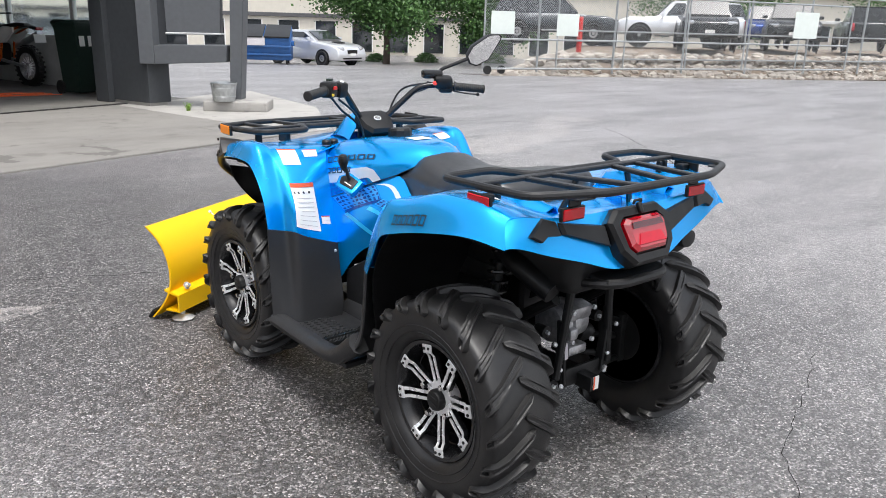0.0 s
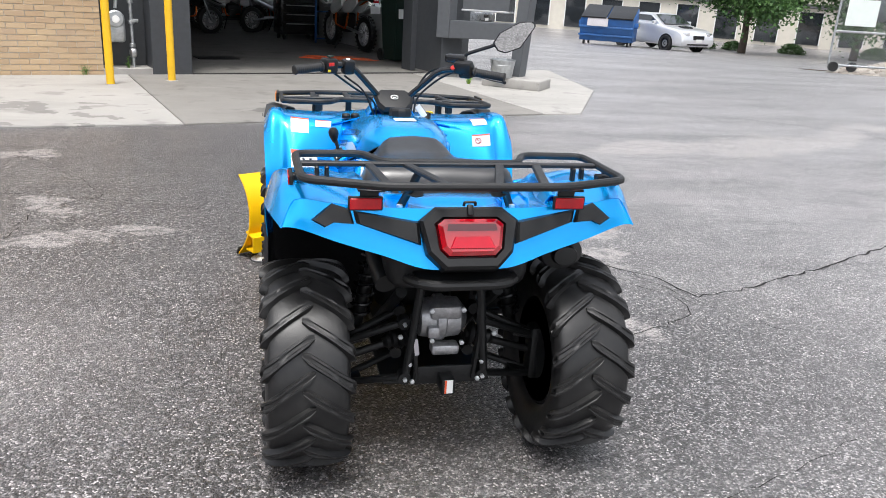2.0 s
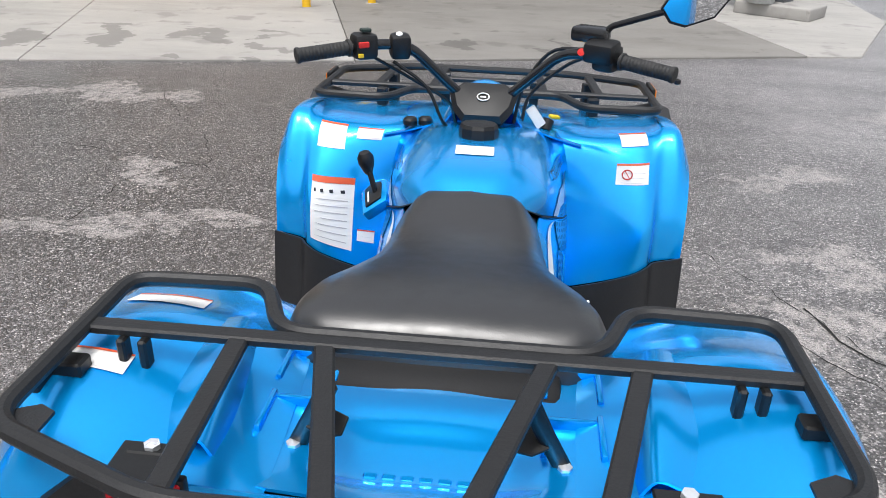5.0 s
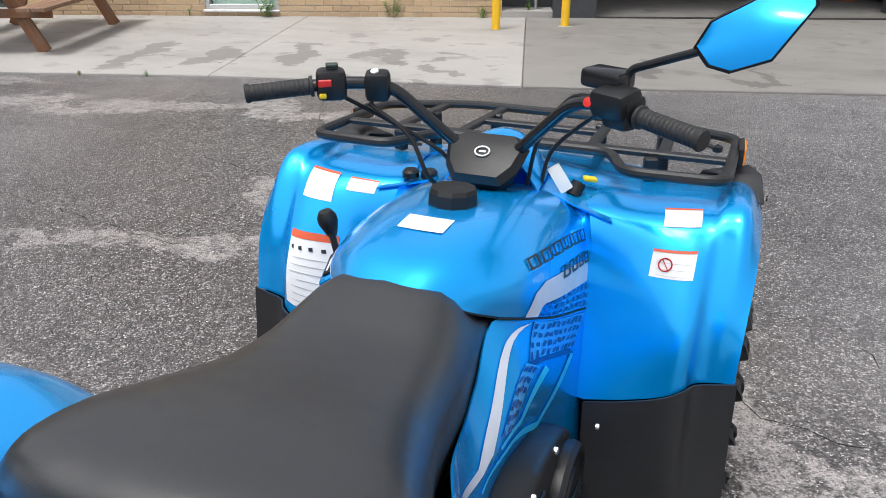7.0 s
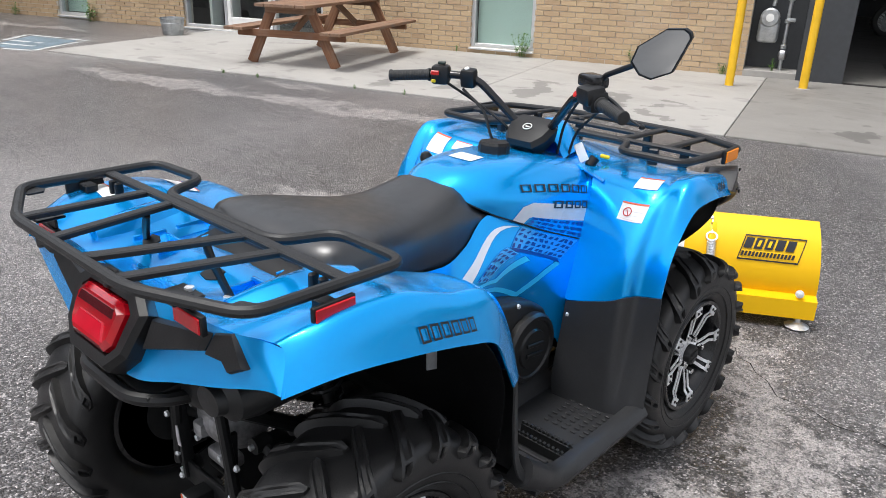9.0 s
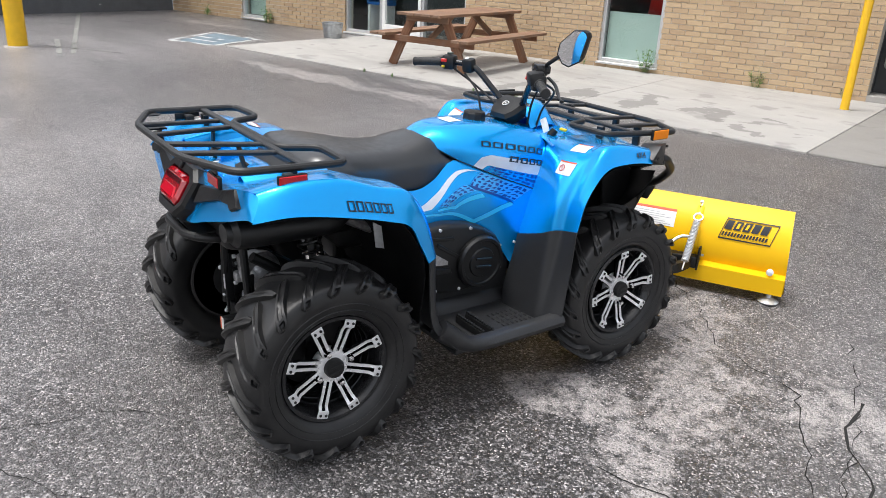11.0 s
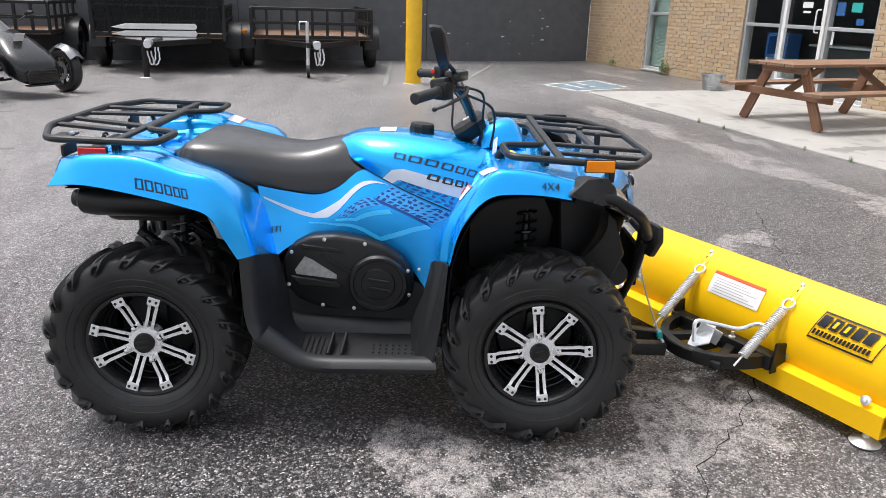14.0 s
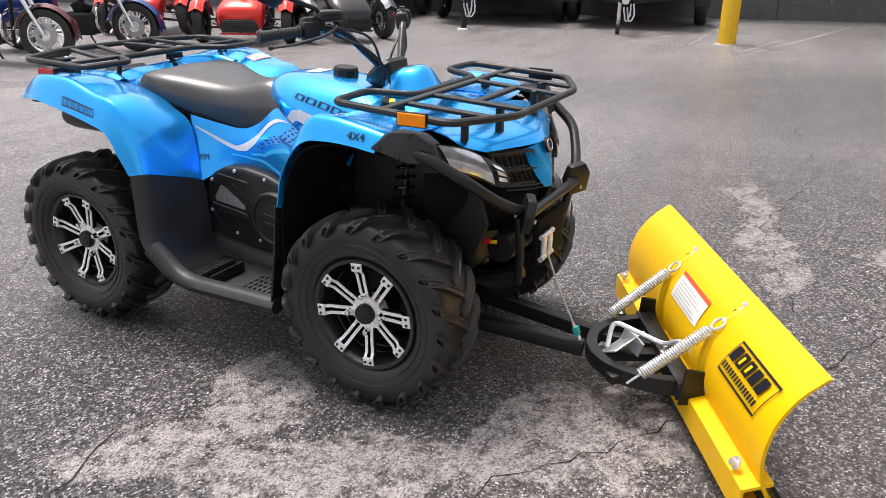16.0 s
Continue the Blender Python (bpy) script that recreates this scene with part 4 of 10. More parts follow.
FRONT_FENDER = [
    [(0.26, 0.955, 0.54), (0.34, 0.945, 0.567), (0.41, 0.945, 0.592), (0.445, 0.955, 0.61), (0.465, 0.985, 0.612), (0.505, 0.99, 0.62), (0.537, 0.985, 0.628)],
    [(0.25, 1.01, 0.69), (0.34, 0.985, 0.70), (0.41, 0.965, 0.712), (0.445, 0.97, 0.718), (0.468, 1.0, 0.722), (0.508, 1.005, 0.728), (0.54, 1.012, 0.735)],
    [(0.235, 1.06, 0.80), (0.34, 1.03, 0.81), (0.41, 1.02, 0.815), (0.446, 1.03, 0.82), (0.47, 1.05, 0.83), (0.512, 1.05, 0.838), (0.543, 1.062, 0.815)],
    [(0.215, 1.10, 0.882), (0.34, 1.085, 0.89), (0.41, 1.09, 0.895), (0.447, 1.10, 0.90), (0.472, 1.11, 0.915), (0.514, 1.11, 0.915), (0.543, 1.115, 0.855)],
    [(0.20, 1.15, 0.902), (0.33, 1.165, 0.908), (0.40, 1.17, 0.912), (0.445, 1.175, 0.915), (0.475, 1.18, 0.93), (0.515, 1.18, 0.925), (0.543, 1.18, 0.864)],
    [(0.225, 1.28, 0.905), (0.32, 1.28, 0.905), (0.39, 1.28, 0.908), (0.442, 1.28, 0.91), (0.474, 1.28, 0.92), (0.514, 1.28, 0.912), (0.542, 1.27, 0.862)],
    [(0.205, 1.42, 0.885), (0.30, 1.41, 0.882), (0.38, 1.40, 0.884), (0.435, 1.385, 0.89), (0.468, 1.375, 0.90), (0.508, 1.365, 0.895), (0.538, 1.355, 0.85)],
]
SIDE_PANEL = [
    [(0.225, 0.325, 0.795), (0.243, 0.345, 0.682), (0.275, 0.388, 0.55)],
    [(0.182, 0.43, 0.765), (0.208, 0.422, 0.671), (0.242, 0.425, 0.577)],
    [(0.162, 0.525, 0.752), (0.194, 0.513, 0.673), (0.205, 0.512, 0.62)],
    [(0.154, 0.6, 0.78), (0.194, 0.591, 0.69), (0.202, 0.589, 0.615)],
    [(0.15, 0.695, 0.844), (0.208, 0.69, 0.722), (0.207, 0.687, 0.60)],
    [(0.205, 0.84, 0.782), (0.229, 0.839, 0.67), (0.222, 0.845, 0.52)],
    [(0.238, 1.03, 0.708), (0.244, 0.985, 0.58), (0.258, 0.955, 0.37)],
]
TANK = [
    [(0.0, 0.585, 0.925), (0.07, 0.595, 0.918), (0.122, 0.64, 0.88), (0.152, 0.695, 0.848)],
    [(0.0, 0.66, 0.955), (0.085, 0.67, 0.948), (0.16, 0.71, 0.895), (0.186, 0.765, 0.818)],
    [(0.0, 0.80, 0.962), (0.11, 0.805, 0.952), (0.188, 0.83, 0.885), (0.214, 0.86, 0.777)],
    [(0.0, 0.96, 0.948), (0.12, 0.965, 0.94), (0.20, 0.985, 0.865), (0.23, 0.99, 0.727)],
    [(0.0, 1.14, 0.915), (0.13, 1.12, 0.912), (0.208, 1.10, 0.85), (0.242, 1.06, 0.70)],
]
HOOD = [
    [(0.0, 1.12, 0.925), (0.10, 1.12, 0.918), (0.20, 1.10, 0.895), (0.26, 1.08, 0.885)],
    [(0.0, 1.28, 0.93), (0.10, 1.28, 0.915), (0.18, 1.28, 0.905), (0.255, 1.28, 0.895)],
    [(0.0, 1.42, 0.905), (0.10, 1.42, 0.895), (0.20, 1.415, 0.885), (0.29, 1.40, 0.875)],
    [(0.0, 1.53, 0.875), (0.09, 1.535, 0.87), (0.20, 1.52, 0.864), (0.32, 1.475, 0.868)],
    [(0.0, 1.615, 0.85), (0.07, 1.612, 0.848), (0.16, 1.594, 0.844), (0.315, 1.53, 0.842)],
    [(0.0, 1.656, 0.814), (0.05, 1.65, 0.814), (0.13, 1.624, 0.816), (0.265, 1.574, 0.822)],
]
NOSE = [
    [(0.0, 1.655, 0.812), (0.05, 1.648, 0.81), (0.105, 1.622, 0.80)],
    [(0.0, 1.678, 0.76), (0.042, 1.668, 0.758), (0.085, 1.645, 0.752)],
    [(0.0, 1.69, 0.705), (0.026, 1.682, 0.70), (0.052, 1.668, 0.695)],
    [(0.0, 1.692, 0.668), (0.015, 1.688, 0.668), (0.03, 1.68, 0.668)],
]
TAIL = [
    [(0.0, -0.244, 0.895), (0.0, -0.274, 0.82), (0.0, -0.308, 0.74)],
    [(0.12, -0.244, 0.895), (0.12, -0.274, 0.82), (0.12, -0.305, 0.742)],
    [(0.22, -0.244, 0.898), (0.23, -0.264, 0.84), (0.235, -0.286, 0.776)],
    [(0.34, -0.244, 0.906), (0.35, -0.254, 0.86), (0.35, -0.268, 0.808)],
    [(0.44, -0.229, 0.918), (0.45, -0.243, 0.88), (0.456, -0.25, 0.842)],
    [(0.475, -0.209, 0.906), (0.491, -0.224, 0.877), (0.506, -0.243, 0.846)],
]
DECK = [
    [(0.0, -0.234, 0.893), (0.09, -0.234, 0.892), (0.19, -0.225, 0.889)],
    [(0.0, -0.195, 0.878), (0.09, -0.195, 0.878), (0.19, -0.18, 0.878)],
    [(0.0, -0.165, 0.862), (0.09, -0.165, 0.862), (0.19, -0.13, 0.872)],
    [(0.0, -0.10, 0.859), (0.09, -0.10, 0.859), (0.195, -0.07, 0.87)],
    [(0.0, -0.05, 0.874), (0.10, -0.045, 0.872), (0.20, 0.0, 0.872)],
    [(0.0, 0.01, 0.872), (0.11, 0.02, 0.868), (0.205, 0.06, 0.868)],
    [(0.0, 0.07, 0.845), (0.12, 0.085, 0.842), (0.215, 0.15, 0.86)],
]
SKINS, FENDERS, FRONT_FENDERS = {}, {}, {}
for flip in (1, -1):
    SKINS["rear", flip] = Skin(REAR_FENDER, flip)
    SKINS["front", flip] = Skin(FRONT_FENDER, flip)
    SKINS["side", flip] = Skin(SIDE_PANEL, flip)
    SKINS["tank", flip] = Skin(TANK, flip)
    SKINS["tail", flip] = Skin(TAIL, flip)
    rear_fender = part("rear_fender", SKINS["rear", flip].mesh(40, 44, 0.004, flip), "blue", atv, sharp=50)
    front_fender = part("front_fender", SKINS["front", flip].mesh(42, 36, 0.004, flip), "blue", atv, sharp=50)
    FENDERS[flip], FRONT_FENDERS[flip] = rear_fender, front_fender
    side_panel = part("side_panel", SKINS["side", flip].mesh(10, 26, 0.004, flip), "blue", atv, sharp=50)


def whole(rows):
    """Control rows over both sides, from the left edge to the right one."""
    return [[(-x, y, z) for x, y, z in r[:0:-1]] + list(r) for r in rows]


def whole_v(rows):
    """Rows running to the side: the left ones first."""
    return [[(-x, y, z) for x, y, z in r] for r in rows[:0:-1]] + rows


tank_cover = part("tank_cover", Skin(whole(TANK)).mesh(28, 20, 0.004), "blue", atv, sharp=50)
hood = part("hood", Skin(whole(HOOD)).mesh(28, 20, 0.004), "blue", atv, sharp=50)
nose = part("nose_spine", Skin(whole(NOSE)).mesh(10, 12, 0.004), "blue", atv)
tail_panel = part("tail_panel", Skin(whole_v(TAIL)).mesh(8, 48, 0.004), "blue", atv, sharp=50)
rear_deck = part("rear_deck", Skin(whole(DECK)).mesh(24, 30, 0.004), "blue", atv, sharp=50)

tank_whole = Skin(whole(TANK))
part("tank_label", tank_whole.decal(B(), ((0.43, 0.39), (0.567, 0.39), (0.56, 0.488), (0.434, 0.488)), 1, 0.002, 6, 3), "label", tank_cover, "white sticker behind the fuel cap")
for i in range(6):
    part("deck_emboss", box(B(), 0.017, 0.011, 0.005, pose(-0.065 + i * 0.0225, -0.162, 0.8605), 0.002, 1), "blue", rear_deck)
# black tubes draw the shadow gaps along the panel seams; no trim sits there
for flip in (1, -1):
    tk = SKINS["tank", flip]
    part("seam_strip", tube(B(), [tk.at(1.0, i / 20) + Vector((0.001 * flip, 0, -0.003)) for i in range(21)], 0.0018, 6), "black_plastic", tank_cover)
    part("seam_strip", tube(B(), [tk.at(i / 10, 0.0) + Vector((0, -0.002, 0)) for i in range(11)], 0.0018, 6), "black_plastic", tank_cover)
    rr = SKINS["side", flip]
    part("seam_strip", tube(B(), [rr.at(i / 8, 0.004) + Vector((0.002 * flip, 0, 0)) for i in range(9)], 0.0025, 6), "black_plastic", tank_cover)

for flip in (1, -1):
    # the blue inner face that closes the gap between the tank and the fender
    rows = [[(0.15, r[0][1] + 0.03, r[0][2]), (0.2, r[0][1] + 0.015, r[0][2]), r[0]] for r in FRONT_FENDER[0:5]]
    part("inner_fairing", Skin(rows, flip).mesh(6, 20, 0.004, flip), "blue", atv, sharp=50)
    # moulded ridge and pocket on the rear deck
    rows = [[(0.24, -0.19, 0.886), (0.262, -0.19, 0.918), (0.30, -0.19, 0.905)], [(0.245, -0.10, 0.892), (0.27, -0.10, 0.932), (0.325, -0.10, 0.917)], [(0.255, 0.0, 0.898), (0.28, 0.0, 0.935), (0.335, 0.0, 0.921)], [(0.27, 0.08, 0.90), (0.295, 0.08, 0.918), (0.33, 0.08, 0.912)]]
    part("deck_ridge", Skin(rows, flip).mesh(8, 14, 0.004, flip), "blue", atv, sharp=50)

# --- seat ---
bm = B()
SEAT = [  # y, half-width low, half-width top, base z, side z, crown z
    (0.045, 0.185, 0.14, 0.842, 0.868, 0.885), (0.07, 0.225, 0.19, 0.838, 0.885, 0.924), (0.115, 0.245, 0.21, 0.832, 0.895, 0.940), (0.20, 0.24, 0.20, 0.81, 0.888, 0.936),
    (0.29, 0.208, 0.165, 0.775, 0.868, 0.922), (0.38, 0.178, 0.135, 0.745, 0.852, 0.908), (0.47, 0.162, 0.122, 0.732, 0.845, 0.905),
    (0.55, 0.154, 0.112, 0.735, 0.848, 0.922), (0.605, 0.148, 0.102, 0.755, 0.85, 0.932), (0.655, 0.142, 0.09, 0.785, 0.85, 0.912), (0.70, 0.142, 0.07, 0.812, 0.84, 0.862)]
rings = []
rows = [[Vector(p) for p in ((0, y, z0), (wl * 0.9, y, z0), (wl, y, (z0 + zs) / 2), (wl * 0.98, y, zs), (wt, y, zc - (zc - zs) * 0.22), (wt * 0.5, y, zc - 0.004), (0, y, zc))] for y, wl, wt, z0, zs, zc in SEAT]
for j in range(41):
    cols = [spline([r[c] for r in rows], j / 40) for c in range(7)]
    half = [spline(cols, i / 14) for i in range(15)]
    rings.append(half + [Vector((-p.x, p.y, p.z)) for p in half[-2:0:-1]])
loft(bm, rings)
seat = part("seat", bm, "vinyl", atv, "black vinyl seat with a raised front", sharp=60)
for flip in (1, -1):
    part("seat_piping", tube(B(), [(p.x * flip * 1.0, p.y, p.z) for p in [spline([r[1] for r in rows], i / 30) * 1.0 + Vector((0.008, 0, 0)) for i in range(31)]], 0.004, 6), "black_plastic", seat)
bm = box(B(), 0.34, 0.09, 0.05, pose(0, 0.035, 0.855, 12), 0.012)
part("seat_base", bm, "black_plastic", seat)


# --- racks ---
def rack(name, outer, loops, struts, z, bends, parent=atv):
    bm = tube(B(), rounded(outer, 0.042, 6, True), 0.0115, 10, True)
    r = part(name, bm, "rack", parent, "grey-black tubular steel cargo rack")
    for k, (a, b) in enumerate(struts):
        mm, d = along(a, b)
        bm = B()
        c = (Vector(a) + Vector(b)) / 2 - Vector((0, 0, 0.0022 * min(k, 1)))
        dirn = (Vector(b) - Vector(a)).normalized()
        ang = math.degrees(math.atan2(dirn.y, dirn.x))
        lean = math.degrees(math.asin(dirn.z))
        box(bm, d, 0.026, 0.013, Matrix.Translation(c) @ pose(0, 0, 0, 0, 0, ang) @ pose(0, 0, 0, 0, -lean, 0), 0.003, 1)
        part("cross_bar", bm, "rack", r)
    return r


Z = 0.975
ZB = 0.984  # the rack rises a little towards its rear bar
rear_rack = rack("rear_rack", [(-0.235, -0.352, ZB), (0.235, -0.352, ZB), (0.45, -0.262, Z + 0.006), (0.455, 0.072, Z), (0.255, 0.08, Z), (0.205, -0.04, Z), (-0.205, -0.04, Z), (-0.255, 0.08, Z), (-0.455, 0.072, Z), (-0.45, -0.262, Z + 0.006)],
                 [], [((-0.455, -0.058, Z), (0.455, -0.058, Z)), ((-0.25, -0.062, Z), (-0.235, -0.345, ZB)), ((-0.14, -0.062, Z), (-0.075, -0.348, ZB)), ((0.14, -0.062, Z), (0.055, -0.348, ZB)), ((0.255, -0.062, Z), (0.185, -0.345, ZB))], Z, 0)
for x in (-0.385, 0.385):
    for dx in (-0.014, 0.014):
        part("stay", box(B(), 0.012, 0.02, 0.055, pose(x + dx, -0.074, 0.944), 0.003, 1), "black_metal", rear_rack)
    part("foot_plate", box(B(), 0.045, 0.04, 0.006, pose(x, -0.074, 0.925), 0.002, 1), "black_metal", rear_rack)
    part("foot_bolt", lathe(B(), [(0.008, 0), (0.008, 0.006), (0, 0.008)], 6, pose(x, -0.074, 0.928)), "zinc", rear_rack)
    sg = 1 if x > 0 else -1
    part("brace", tube(B(), [(0.118 * sg, -0.135, Z - 0.006), (0.135 * sg, -0.132, 0.93), (0.166 * sg, -0.118, 0.862)], 0.012, 10, flat=0.6), "black_metal", rear_rack)
    part("brace_tab", prism(B(), [(-0.025, -0.012), (0.0, -0.02), (0.022, -0.012), (0.022, 0.014), (0.0, 0.02), (-0.025, 0.014)], 0.004, pose(0.122 * sg, -0.128, 0.905, 20, 0, 10 * sg), 0.001, 1), "black_metal", rear_rack)
    part("brace_bolt", lathe(B(), [(0.009, 0), (0.009, 0.007), (0, 0.009)], 6, pose(0.168 * sg, -0.128, 0.866)), "zinc", rear_rack)
    # moulded sockets in the deck round the brace's foot
    for cy, cx in ((-0.086, 0.178), (0.022, 0.182)):
        for dx, dy, sx, sy, hz in ((0.036, 0.0, 0.008, 0.08, 0.034), (0.0, 0.036, 0.08, 0.008, 0.026), (-0.036, 0.01, 0.008, 0.06, 0.02)):
            part("deck_socket", box(B(), sx, sy, hz, pose((cx + dx) * sg, cy + dy, 0.858 + hz / 2, 0, 0, 0), 0.003, 2), "blue", atv)
    part("corner_tab", prism(B(), [(0, 0), (0.05, 0), (0.05, 0.035), (0.03, 0.045), (0, 0.03)], 0.004, pose(x * 1.09 - 0.025, -0.27, Z)), "rack", rear_rack)
    s = 1 if x > 0 else -1
    bm = box(B(), 0.07, 0.06, 0.006, pose(0.275 * s, -0.282, 0.962), 0.002, 1)
    box(bm, 0.05, 0.006, 0.05, pose(0.275 * s, -0.27, 0.942), 0.002, 1)
    part("reflector_bracket", bm, "black_metal", rear_rack)
    part("bracket_bolt", lathe(B(), [(0.009, 0), (0.009, 0.007), (0, 0.009)], 6, pose(0.275 * s, -0.262, 0.964)), "zinc", rear_rack)
    bm = box(B(), 0.092, 0.012, 0.038, pose(0.285 * s, -0.272, 0.918), 0.003)
    rf = part("reflector", bm, "black_plastic", atv, "black-framed red rear reflector")
    part("reflector_lens", box(B(), 0.084, 0.004, 0.031, pose(0.285 * s, -0.279, 0.918), 0.002, 1), "reflector_red", rf)
    bm = box(B(), 0.01, 0.092, 0.036, pose(0.472 * s, -0.112, 0.946, 0, 0, 0), 0.003)
    box(bm, 0.05, 0.03, 0.02, pose(0.455 * s, -0.112, 0.95), 0.003, 1)
    rf = part("side_reflector", bm, "black_plastic", atv, "red side reflector on a black bracket")
    part("reflector_lens", box(B(), 0.004, 0.086, 0.03, pose(0.479 * s, -0.112, 0.946), 0.002, 1), "reflector_red", rf)
def F(y):
    """The front rack leans down a little towards the nose."""
    return 0.965 - (y - 1.16) * 0.056


def fr(x, y):
    return (x, y, F(y))


front_rack = rack("front_rack", [fr(-0.462, 1.165), fr(-0.466, 1.555), fr(-0.25, 1.662), fr(0.25, 1.662), fr(0.466, 1.555), fr(0.462, 1.165), fr(0.265, 1.155), fr(0.21, 1.30), fr(-0.21, 1.30), fr(-0.265, 1.155)],
                  [], [(fr(-0.455, 1.33), fr(0.455, 1.33)), (fr(-0.16, 1.33), fr(-0.15, 1.655)), (fr(0.16, 1.33), fr(0.15, 1.655)), (fr(-0.32, 1.33), fr(-0.31, 1.625)), (fr(0.32, 1.33), fr(0.31, 1.625)), (fr(-0.15, 1.485), fr(0.15, 1.485))], F, 0)
for s in (1, -1):
    for y in (1.30, 1.52):
        part("stay", box(B(), 0.03, 0.022, 0.09 if y > 1.4 else 0.05, pose(0.30 * s, y, 0.90 if y > 1.4 else 0.93, 0, 0, 20 * s), 0.003, 1), "black_metal", front_rack)
    part("stay", box(B(), 0.028, 0.02, 0.1, pose(0.14 * s, 1.56, 0.895), 0.003, 1), "black_metal", front_rack)
    bm = box(B(), 0.012, 0.095, 0.042, pose(0.478 * s, 1.445, 0.945, 0, 0, 2 * s), 0.003)
    am = part("amber_reflector", bm, "black_plastic", atv, "amber reflector on the front rack")
    part("reflector_lens", box(B(), 0.005, 0.088, 0.036, pose(0.4855 * s, 1.446, 0.945, 0, 0, 2 * s), 0.002, 1), "amber", am)

# --- tail: black housing, lamp, vents; the tail leans back towards its foot ---
T = Matrix(((1, 0, 0, 0), (0, 0.46, -0.888, -0.278), (0, 0.888, 0.46, 0.816), (0, 0, 0, 1)))  # x right, y up the tail, z out of it


def oct_ring(w, h, c, out, low=1.0):
    return [T @ Vector((x, q, out)) for x, q in ((-w * low + c, -h), (w * low - c, -h), (w * low, -h + c), (w, h - c * 0.8), (w - c, h), (-w + c, h), (-w, h - c * 0.8), (-w * low, -h + c))]


bm = loft(B(), [oct_ring(0.14, 0.088, 0.045, -0.02, 0.86), oct_ring(0.139, 0.086, 0.045, 0.024, 0.86), oct_ring(0.13, 0.078, 0.042, 0.036, 0.86), oct_ring(0.101, 0.057, 0.024, 0.036, 0.9), oct_ring(0.096, 0.053, 0.022, 0.02, 0.9)])
housing = part("lamp_housing", bm, "black_plastic", atv, "black plastic tail lamp surround", sharp=25)
part("tail_lamp", loft(B(), [oct_ring(0.095, 0.052, 0.02, 0.016, 0.9), oct_ring(0.092, 0.05, 0.019, 0.04, 0.9), oct_ring(0.08, 0.04, 0.016, 0.05, 0.9)]), "red_lens", housing, "red faceted tail lamp", sharp=20)
bm = loft(B(), [[T @ Vector((x * f, y * f - 0.004, z)) for x, y in ((-0.066, -0.03), (0.066, -0.03), (0.05, 0.004), (-0.05, 0.004))] for f, z in ((1.0, 0.048), (0.92, 0.0535))])
part("lamp_reflector", bm, "pink_lens", housing, sharp=20)
part("lamp_band", prism(B(), [(-0.07, 0.016), (0.07, 0.016), (0.066, 0.034), (-0.066, 0.034)], 0.004, T @ pose(0, 0, 0.0485)), "red_deep", housing)
for s in (1, -1):
    part("lamp_side_facet", prism(B(), [(0.064 * s, -0.026), (0.076 * s, -0.03), (0.08 * s, 0.032), (0.07 * s, 0.028)][::s], 0.003, T @ pose(0, 0, 0.0465, 0, 12 * s)), "red_deep", housing)
bm = box(B(), 0.018, 0.032, 0.014, T @ pose(0, 0.074, 0.04), 0.005)
tube(bm, [T @ v for v in rounded([(-0.016, 0.088, 0.034), (-0.016, 0.096, 0.042), (0.016, 0.096, 0.042), (0.016, 0.088, 0.034)], 0.006)], 0.004, 6)
part("latch", bm, "black_metal", atv)
for s in (1, -1):
    # a long wedge and an arrow-shaped tip, proud of the tail panel
    for poly in ([(0.136, 0.862), (0.315, 0.892), (0.306, 0.86), (0.133, 0.806)], [(0.322, 0.896), (0.371, 0.911), (0.424, 0.868), (0.39, 0.85), (0.366, 0.862), (0.312, 0.858)]):
        vent = B()
        lo, hi = [], []
        for x, z in poly:
            yy = -0.258 - (0.86 - z) * 0.46 + max(0, x - 0.12) * 0.03 - 0.004
            lo.append(Vector((x * s, yy + 0.03, z)))
            hi.append(Vector((x * s, yy - 0.006, z)))
        cen = sum(hi, Vector()) / len(hi)
        top = [cen + (p - cen) * 0.88 + Vector((0, -0.008, 0.002)) for p in hi]
        loft(vent, [lo, hi, top])
        part("tail_trim", vent, "black_plastic", atv, "black moulded tail trim", sharp=20)
bm = tube(B(), rounded([(-0.15, -0.12, 0.67), (-0.155, -0.26, 0.69), (-0.10, -0.315, 0.695), (0.10, -0.315, 0.695), (0.155, -0.26, 0.69), (0.15, -0.12, 0.67)], 0.05), 0.015)
box(bm, 0.28, 0.13, 0.02, pose(0, -0.235, 0.70, 4), 0.008)
part("rear_bumper", bm, "black_plastic", atv)

# plain black boxes, added inside so that gaps in the bodywork look dark
inner = part("inner_body", box(B(), 0.40, 0.62, 0.34, pose(0, 1.16, 0.69), 0.03), "matte_black", atv)
part("inner_body", box(B(), 0.30, 0.5, 0.3, pose(0, 0.62, 0.56), 0.03), "matte_black", atv)
